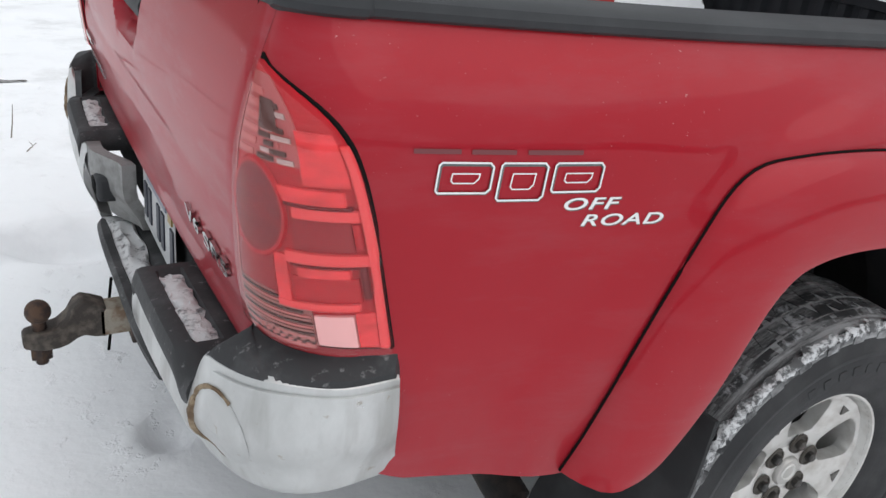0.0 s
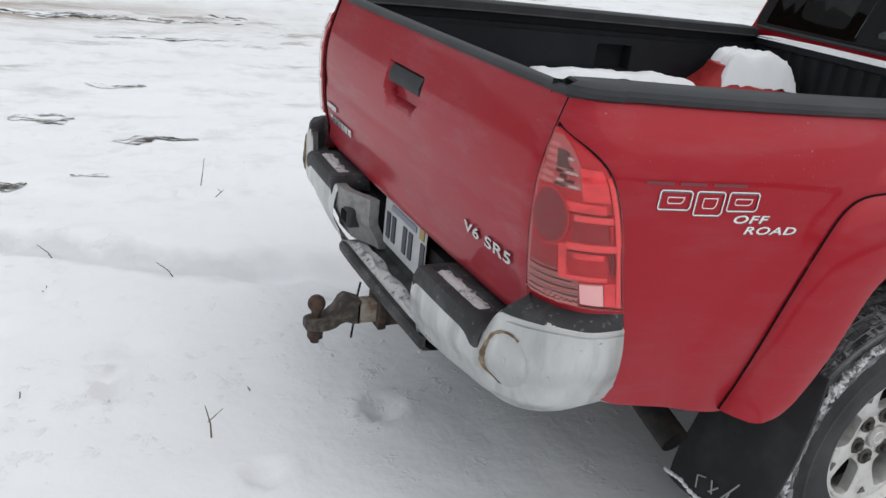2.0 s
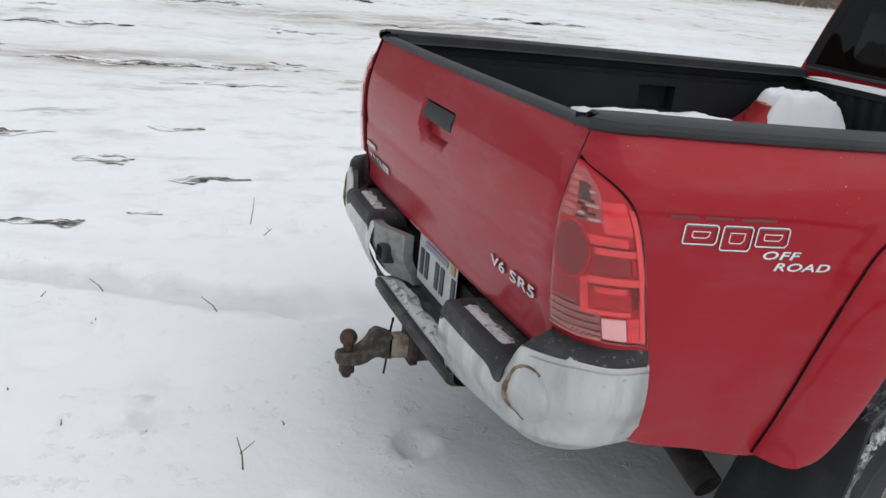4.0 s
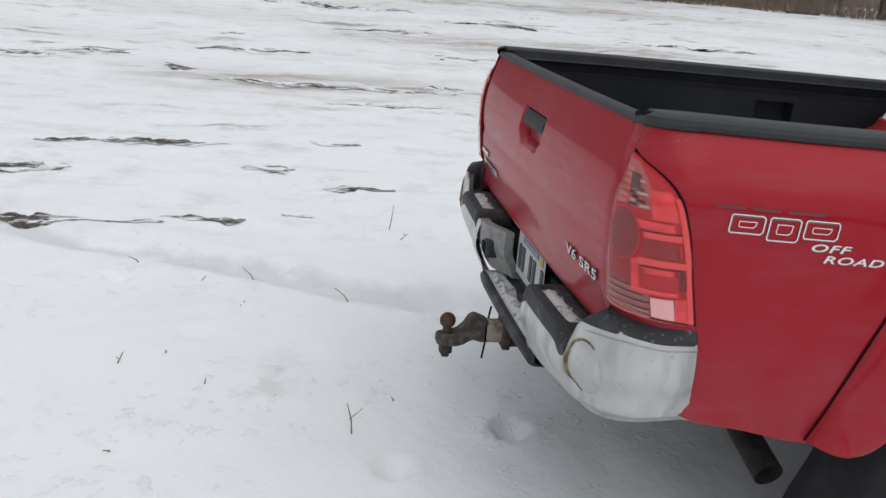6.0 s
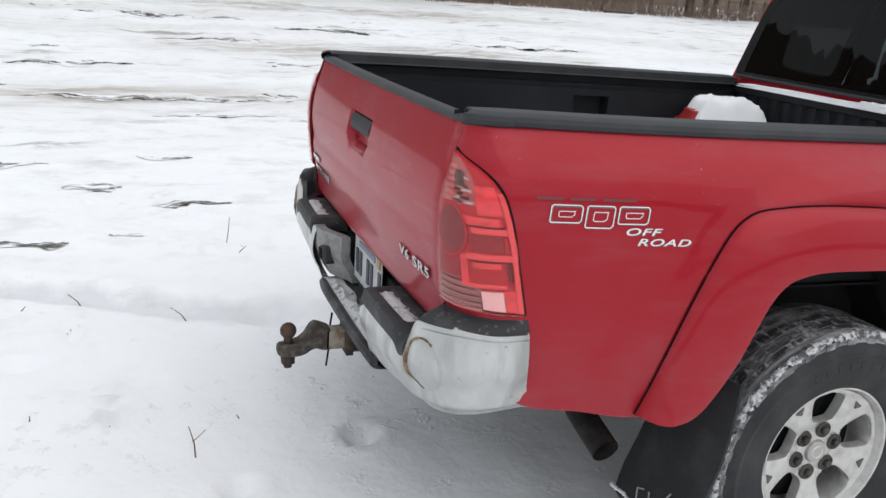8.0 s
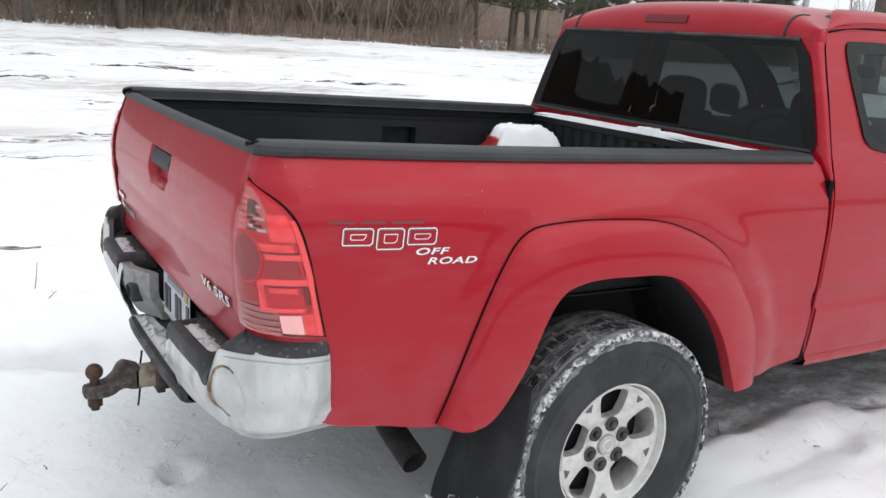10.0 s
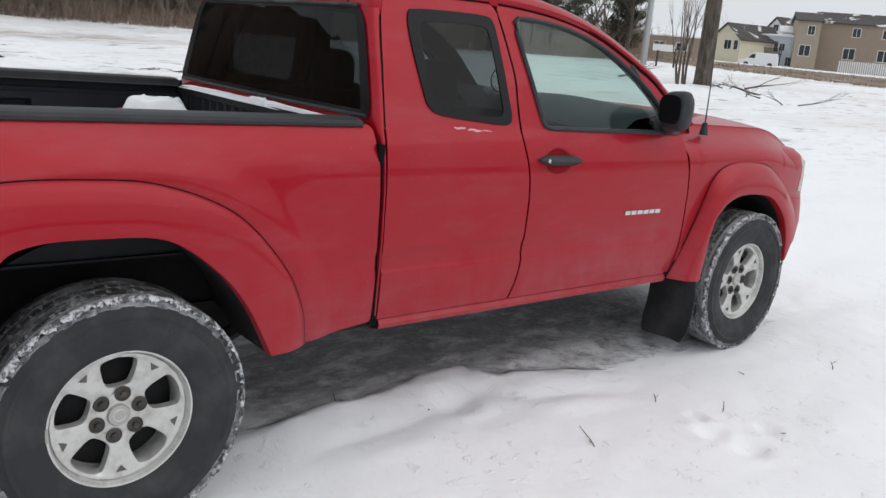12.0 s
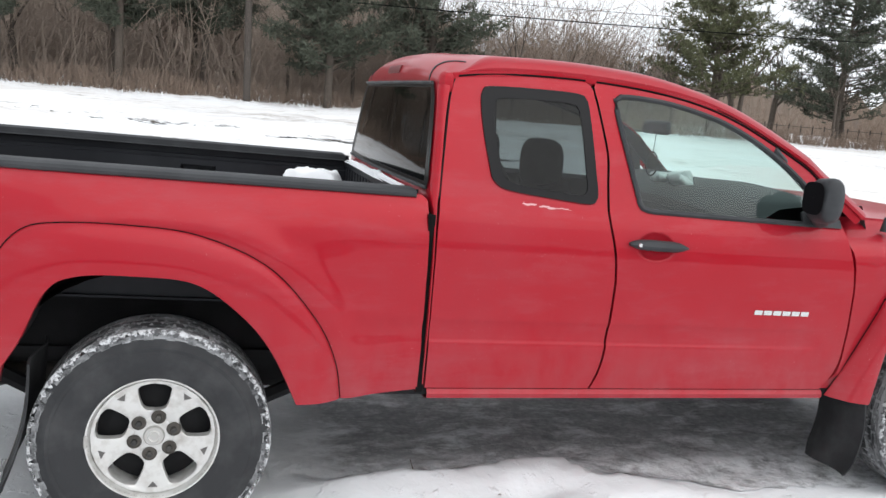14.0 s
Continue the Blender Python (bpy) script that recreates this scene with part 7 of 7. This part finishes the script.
for k, (x, y, a, ln, rr) in enumerate(((31.2, 22.4, -0.5, 1.0, 0.045), (32.0, 21.9, 0.6, 1.1, 0.040), (33.9, 19.2, -0.6, 0.5, 0.03), (34.6, 18.6, 0.2, 0.45, 0.03), (34.3, 18.8, 1.6, 0.4, 0.03), (36.4, 18.9, -0.75, 1.2, 0.045), (33.0, 16.1, 2.2, 1.0, 0.045), (30.7, 15.4, 0.4, 0.45, 0.03), (31.1, 15.0, 2.4, 0.4, 0.03), (29.2, 13.0, 0.9, 0.5, 0.03), (30.2, 12.9, -0.9, 0.8, 0.025))):
    g = Geo()
    grow(g, Vector((x, y, base_z(x, y) + 0.02)), Vector((math.cos(a), math.sin(a), 0.22)).normalized(), ln, rr, 3, random.Random(60 + k), 0.55)
    tagged(link_part("fallen_branch", g, BARK, fix=False), "dead bare branch lying on the snow", "branch")


def thicket(name, count, region, h0, h1, mat, label, seed, r=0.012, category="brush"):
    rnd = random.Random(seed)
    g = Geo()
    for _ in range(count):
        x, y = region(rnd)
        z = base_z(x, y) - 0.05
        h = rnd.uniform(h0, h1) * (0.6 + 0.4 * abs(noise.noise((x * 0.3, y * 0.3, seed))) * 2)
        b = Vector((rnd.gauss(0, 0.38), rnd.gauss(0, 0.3), 1))
        p, q = Vector((x, y, z)), Vector((x, y, z)) + b * h * 0.5
        e = q + (b + Vector((rnd.gauss(0, 0.15), rnd.gauss(0, 0.15), 0))) * h * 0.5
        g.tube([p, q, e], [r * 1.3, r, r * 0.4], 3, cap=False)
        for k in range(5):
            s = p.lerp(e, rnd.uniform(0.2, 0.95))
            g.tube([s, s + Vector((rnd.gauss(0, 0.32), rnd.gauss(0, 0.32), rnd.uniform(0.0, 0.45))) * h * 0.5], [r * 0.7, r * 0.3], 3, cap=False)
    tagged(link_part(name, g, mat, fix=False), label, category, kind="stuff")


thicket("brush", 5200, lambda r: (r.uniform(-24, 50), 36.6 + 2.0 * r.random() + 1.2 * noise.noise((r.random(), 0, 0))), 0.30, 1.35, BRUSH, "dense tangle of brown leafless brush", 31)
thicket("tall_brush", 3600, lambda r: (r.uniform(-24, 26), r.uniform(39, 50)), 2.2, 8.5, BRUSH_GREY, "tall grey-brown thicket of bare stems", 32, 0.022)
thicket("scrub", 900, lambda r: (r.uniform(24, 70), r.uniform(46, 60)), 1.5, 4.5, BRUSH, "brown scrub and saplings beyond the field", 33, 0.02)
thicket("sapling_clump", 620, lambda r: (r.gauss(20.5, 2.8), r.uniform(40, 45)), 4.0, 7.8, BRUSH, "clump of tall reddish-brown bare saplings", 34, 0.022)
thicket("snowy_grass", 800, lambda r: (r.uniform(-22, 48), 35.7 + 1.6 * r.random()), 0.04, 0.16, SNOW, "snow-laden grass tufts along the wood's edge", 41, 0.022, "grass")
thicket("dry_grass", 9000, lambda r: (lambda d, a: (d * math.cos(a), d * math.sin(a)))(r.uniform(68, 106), radians(r.uniform(17, 45))), 0.10, 0.30, GRASS, "band of short dry brown grass", 35, 0.03, "grass")
STUBBLE = make_rust("dead_grass_mat", (0.20, 0.152, 0.112), (0.29, 0.225, 0.165), 0.95)
over(STUBBLE, ramp(STUBBLE, tex(STUBBLE, scale=0.35, detail=10, stretch=(1, 1, 1), rough=0.7), 0.60, 0.68), (0.78, 0.79, 0.80))
rows = [[(d * math.cos(a), d * math.sin(a), base_z(d * math.cos(a), d * math.sin(a)) + (0.10 if 0 < j < 9 else -0.25)) for a in (radians(15 + 0.35 * i) for i in range(91)) for d in (68 + 4.3 * j + 1.6 * noise.noise((a * 30, j, 3)),)] for j in range(10)]
tagged(link_part("dead_grass", Geo().grid(rows), STUBBLE, fix=False), "brown mat of dead grass with traces of snow", "grass", kind="stuff")

# far woods, a hazy backdrop far behind the rest
HAZE = material("far_woods", (0.245, 0.20, 0.165), 1.0, 0, 0.0)
over(HAZE, ramp(HAZE, tex(HAZE, scale=1.3, detail=10, stretch=(2.2, 2.2, 0.35), rough=0.75), 0.42, 0.62), (0.16, 0.128, 0.105))
over(HAZE, ramp(HAZE, tex(HAZE, scale=0.25, detail=6), 0.55, 0.7), (0.20, 0.175, 0.16))
low, high = [], []
for k in range(520):
    if k < 240:
        x = lerp(-70, 210, k / 239)
        y = 62 + 0.12 * max(0, x - 30) + 18 * sstep(40, 120, x)
        h = lerp(10.5, 5.2, sstep(4, 26, x))
    else:
        # Unseen ring on round behind the camera, added for the paint to reflect.
        a = lerp(radians(24), radians(-222), (k - 240) / 279)
        d = lerp(226, 90, sstep(0, 0.35, (k - 240) / 279))
        x, y, h = d * math.cos(a), d * math.sin(a), 6.5
    h += 1.6 * noise.noise((x * 0.25, y * 0.25, 3)) + 1.2 * noise.noise((x * 1.1, y * 1.1, 5)) + 0.8 * noise.noise((x * 3.0, y * 3.0, 7))
    low.append((x, y, -1))
    high.append((x, y, max(2.5, h)))
tagged(link_part("far_woods", Geo().grid([low, [(a[0], a[1], lerp(0, b[2], 0.6)) for a, b in zip(low, high)], high]), HAZE, fix=False), "hazy brown-grey woods in the distance", "woods", kind="structure")

# ---- pole, wires, sign, fence ----
POLE = make_rust("weathered_pole_wood", (0.055, 0.046, 0.040), (0.11, 0.092, 0.078), 0.9)
ZINC = material("galvanised_steel", (0.42, 0.42, 0.41), 0.5, 0.6)
tagged(link_part("utility_pole", Geo().tube([(2.08, 35.8, 0.2), (2.0, 35.8, 5.0), (1.95, 35.8, 9.0)], [0.17, 0.15, 0.12], 14), POLE), "brown wooden utility pole at the field's edge", "pole")
tagged(link_part("steel_pole", Geo().tube([(47.3, 33.3, 0.0), (47.3, 33.3, 5.0), (47.3, 33.3, 10.0)], [0.24, 0.20, 0.15], 14), ZINC), "grey galvanised steel pole beyond the truck", "pole")
for off, zz in ((0, 0.0), (6, 1.3)):
    pts = [(lerp(1.95, 46.8, k / 24), lerp(35.8, 36.2, k / 24) + off, 5.05 + zz + 0.045 * (k / 24) * 40 + 0.9 * ((k / 24) ** 2 - k / 24)) for k in range(25)]
    tagged(link_part("overhead_wire", Geo().tube(pts, 0.026 if not off else 0.014, 5), SEAM), "black overhead wire slung across the sky", "wire")
sign = new("info_sign")
tagged(sign, "tilted white information panel on two dark posts", "sign")
for x, y in ((47.7, 32.5), (48.35, 31.55)):
    link_part("post", Geo().tube([(x, y, 0.2), (x, y, 1.45)], 0.07, 8), POLE, sign)
ux, uy = 0.56, -0.83
pan = Geo()
q = [(47.5 + ux * s * 1.45 - uy * -d * 0.9, 32.8 + uy * s * 1.45 + ux * -d * 0.9, zz) for s, d, zz in ((0, 0, 1.28), (1, 0, 1.28), (1, 0.5, 1.68), (0, 0.5, 1.68))]
pan.add(q + [(x, y, z - 0.05) for x, y, z in q], [(0, 1, 2, 3), (4, 7, 6, 5), (0, 4, 5, 1), (1, 5, 6, 2), (2, 6, 7, 3), (3, 7, 4, 0)])
link_part("panel", pan, LABEL_WHITE, sign)
fence = new("wire_fence")
tagged(fence, "low dark post and wire fence by the pines", "fence")
for k in range(16):
    x = 33 + 0.9 * k
    link_part("post", Geo().tube([(x, 41.5, 0.2), (x, 41.5, 1.5)], 0.04, 6), POLE, fence)
for z in (0.9, 1.35):
    link_part("rail", Geo().tube([(33, 41.5, z), (46.5, 41.5, z)], 0.02, 4), POLE, fence)
tagged(link_part("fallen_plank", Geo().box(19.9, 21.5, 33.9, 34.1, 0.36, 0.46), POLE, bevel=0.01), "dark plank lying on the snow", "plank")

# ---- houses and van across the road ----
PANE = material("house_window_glass", (0.03, 0.035, 0.04), 0.15, 0, 0.5)
WHITE = material("white_house_trim", (0.70, 0.71, 0.72), 0.6)


def siding(name, color):
    m = material(name, color, 0.8)
    over(m, multiply(m, ramp(m, tex(m, scale=1.5, detail=7), 0.4, 0.7), 0.35), tuple(c * 0.8 for c in color))
    bumpy(m, tex(m, "ShaderNodeTexWave", scale=2.5, stretch=(0, 0, 1)), 0.3, 0.02)
    return m


ROOF = make_rust("dark_shingles", (0.060, 0.052, 0.048), (0.10, 0.09, 0.085), 0.9)
over(ROOF, ramp(ROOF, tex(ROOF, scale=0.5, detail=6), 0.60, 0.66), (0.75, 0.77, 0.80))


def local(ax, ay, turn=0.0):
    """Frame with u to the right along the street, v away from the field; turn in degrees."""
    c, s = math.cos(radians(turn)), math.sin(radians(turn))
    right, away = Vector((0.53, -0.85, 0)).normalized(), Vector((0.85, 0.53, 0)).normalized()
    u, v = right * c + away * s, away * c - right * s
    return lambda a, b, z: tuple(Vector((ax, ay, 0)) + u * a + v * b + Vector((0, 0, z)))


def solid(P, a0, a1, b0, b1, z0, z1):
    return Geo().add([P(a, b, z) for a in (a0, a1) for b in (b0, b1) for z in (z0, z1)], [(0, 1, 3, 2), (4, 6, 7, 5), (0, 4, 5, 1), (2, 3, 7, 6), (0, 2, 6, 4), (1, 5, 7, 3)])


def house(ax, ay, w, d, z0, eave, ridge, wall_mat, label, windows, front_gable=True, roof_mat=None, chimney=None, turn=0.0):
    P = local(ax, ay, turn)
    h = new("house")
    tagged(h, label, "house")
    g = solid(P, 0, w, 0, d, z0, eave)
    o = 0.35
    if front_gable:
        g.add([P(0, 0, eave), P(w, 0, eave), P(w / 2, 0, ridge), P(0, d, eave), P(w, d, eave), P(w / 2, d, ridge)], [(0, 1, 2), (3, 4, 5)])
        r = Geo()
        for s in (0, 1):
            e, m = (-o if s == 0 else w + o), w / 2
            dz = (ridge - eave) * o / (w / 2)
            p = [P(e, -o, eave - dz), P(m, -o, ridge), P(m, d + o, ridge), P(e, d + o, eave - dz)]
            r.add(p + [(x, y, z + 0.18) for x, y, z in p], [(0, 1, 2, 3), (4, 5, 6, 7), (0, 1, 5, 4), (1, 2, 6, 5), (2, 3, 7, 6), (3, 0, 4, 7)])
    else:
        g.add([P(0, 0, eave), P(0, d, eave), P(0, d / 2, ridge), P(w, 0, eave), P(w, d, eave), P(w, d / 2, ridge)], [(0, 1, 2), (3, 4, 5)])
        r = Geo()
        for s in (0, 1):
            e, m = (-o if s == 0 else d + o), d / 2
            dz = (ridge - eave) * o / (d / 2)
            p = [P(-o, e, eave - dz), P(-o, m, ridge), P(w + o, m, ridge), P(w + o, e, eave - dz)]
            r.add(p + [(x, y, z + 0.18) for x, y, z in p], [(0, 1, 2, 3), (4, 5, 6, 7), (0, 1, 5, 4), (1, 2, 6, 5), (2, 3, 7, 6), (3, 0, 4, 7)])
    link_part("wall", g, wall_mat, h, fix=False)
    rf = link_part("roof", r, roof_mat or ROOF, h)
    if chimney:
        link_part("chimney", solid(P, chimney, chimney + 0.7, d * 0.45, d * 0.45 + 0.7, eave, ridge + 0.9), wall_mat, rf)
    for a, z, ww, hh in windows:
        f = link_part("window", solid(P, a - 0.09, a + ww + 0.09, -0.06, 0.02, z - 0.09, z + hh + 0.09), WHITE, h)
        link_part("pane", solid(P, a, a + ww * 0.47, -0.08, 0.0, z, z + hh), PANE, f)
        link_part("pane", solid(P, a + ww * 0.53, a + ww, -0.08, 0.0, z, z + hh), PANE, f)
    return h


CREAM, BLUE, TAN, BROWN = siding("cream_siding", (0.62, 0.58, 0.44)), siding("pale_blue_siding", (0.58, 0.64, 0.70)), siding("tan_brick", (0.36, 0.30, 0.235)), siding("brown_wall", (0.30, 0.235, 0.18))
SNOW_ROOF = make_snow("roof_snow", (0.82, 0.83, 0.85))
house(113.2, 71.0, 5.6, 8.6, 1.0, 4.85, 6.95, CREAM, "small cream gabled house with dark snow-dusted roof", ((2.6, 3.3, 1.3, 1.3), (4.5, 3.3, 0.7, 1.3)), True, None, None, -45)
blue = house(117.2, 66.2, 5.9, 8, 1.0, 5.75, 6.05, BLUE, "pale blue boxy house with snowy roof and balcony", ((0.25, 3.8, 0.5, 1.1), (2.0, 3.5, 0.5, 1.5), (2.65, 3.5, 0.5, 1.5), (3.4, 3.7, 0.7, 1.0), (4.5, 1.6, 0.7, 1.2)), False, SNOW_ROOF)
PB = local(116.0, 65.9)
deck = link_part("balcony", solid(PB, 0, 4.2, -0.2, 1.0, 3.0, 3.2), POLE, blue, "weathered grey wooden balcony")
link_part("rail", solid(PB, 0, 4.2, -0.2, -0.12, 3.85, 3.95), POLE, deck)
for k in range(15):
    link_part("baluster", solid(PB, 0.29 * k, 0.29 * k + 0.10, -0.2, -0.12, 3.2, 3.85), POLE, deck)
for k in range(3):
    link_part("post", solid(PB, 1.95 * k + 0.05, 1.95 * k + 0.2, -0.2, -0.05, 1.0, 3.0), POLE, deck)
house(130.4, 72.2, 3.4, 5.5, 1.0, 7.4, 9.0, WHITE, "white gabled upper storey behind the blue house", ((1.2, 6.9, 1.0, 1.0),), True, None, None, -45)
house(123.2, 65.6, 2.6, 4, 1.0, 6.6, 7.4, WHITE, "white lean-to with snow-covered roof", (), False, SNOW_ROOF)
house(117.9, 60.5, 3.2, 9, 1.0, 8.1, 9.3, TAN, "tan two-storey house front with arched window", ((1.55, 6.2, 0.85, 1.2), (0.8, 3.2, 1.4, 1.45)), False)
house(122.7, 59.6, 12.5, 8, 1.0, 8.2, 9.7, BROWN, "long brown two-storey house wing with dark roof", ((3.8, 3.2, 1.5, 1.5), (4.6, 6.4, 1.0, 1.2), (8.6, 6.4, 1.2, 1.2), (8.4, 3.2, 1.6, 1.5)), False)
house(95.2, 69.7, 7.6, 7, 1.0, 4.3, 5.5, BROWN, "low brown building with snow-covered roof", ((1.2, 2.4, 1.4, 1.0), (4.2, 2.4, 1.4, 1.0)), False, SNOW_ROOF)

P = local(105.85, 61.7)
van = new("van")
tagged(van, "white cargo van parked before the houses", "van")
g = Geo()
prof = ((0.0, 0.75), (0.0, 1.25), (0.9, 1.45), (1.7, 2.25), (2.2, 2.42), (5.0, 2.40), (5.15, 1.6), (5.15, 0.75))
n = len(prof)
g.add([P(a, b, z + 0.62) for b in (0, 1.9) for a, z in prof], [tuple(range(n)), tuple(range(2 * n - 1, n - 1, -1))] + [(i, (i + 1) % n, n + (i + 1) % n, n + i) for i in range(n)])
link_part("body", g, material("van_white", (0.75, 0.76, 0.78), 0.35, 0, 0.5, 0.4), van, bevel=0.06)
for a in (1.0, 4.1):
    rows = [[tuple(Vector(P(a + 0.34 * r * math.cos(t), o, 1.40 + 0.34 * r * math.sin(t)))) for t in (2 * math.pi * k / 20 for k in range(20))] for r, o in ((0.02, -0.06), (0.55, -0.06), (0.6, -0.04), (1.0, -0.04), (1.0, 0.2))]
    link_part("wheel", Geo().grid(rows, closed=True), RUBBER, van)
link_part("side_window", Geo().add([P(a, b, z) for b in (-0.012, 0.03) for a, z in ((1.15, 2.25), (2.1, 2.25), (2.1, 2.85), (1.75, 2.8))], [(0, 1, 2, 3), (0, 4, 5, 1), (1, 5, 6, 2), (2, 6, 7, 3), (3, 7, 4, 0)]), PANE, van)
picket = new("picket_fence")
tagged(picket, "white picket fence before the tan house", "fence")
PF = local(116.9, 53.0)
for k in range(26):
    link_part("picket", solid(PF, 0.28 * k, 0.28 * k + 0.16, 0.0, 0.06, 1.05, 2.85), WHITE, picket)

# the far ground lies higher: everything set down across the field stands on it
for ob in scene.collection.objects:
    if ob.parent is None and ob.name.split(".")[0] in ("far_woods", "utility_pole", "steel_pole", "overhead_wire", "info_sign", "wire_fence", "fallen_plank"):
        ob.location.z = 0.60
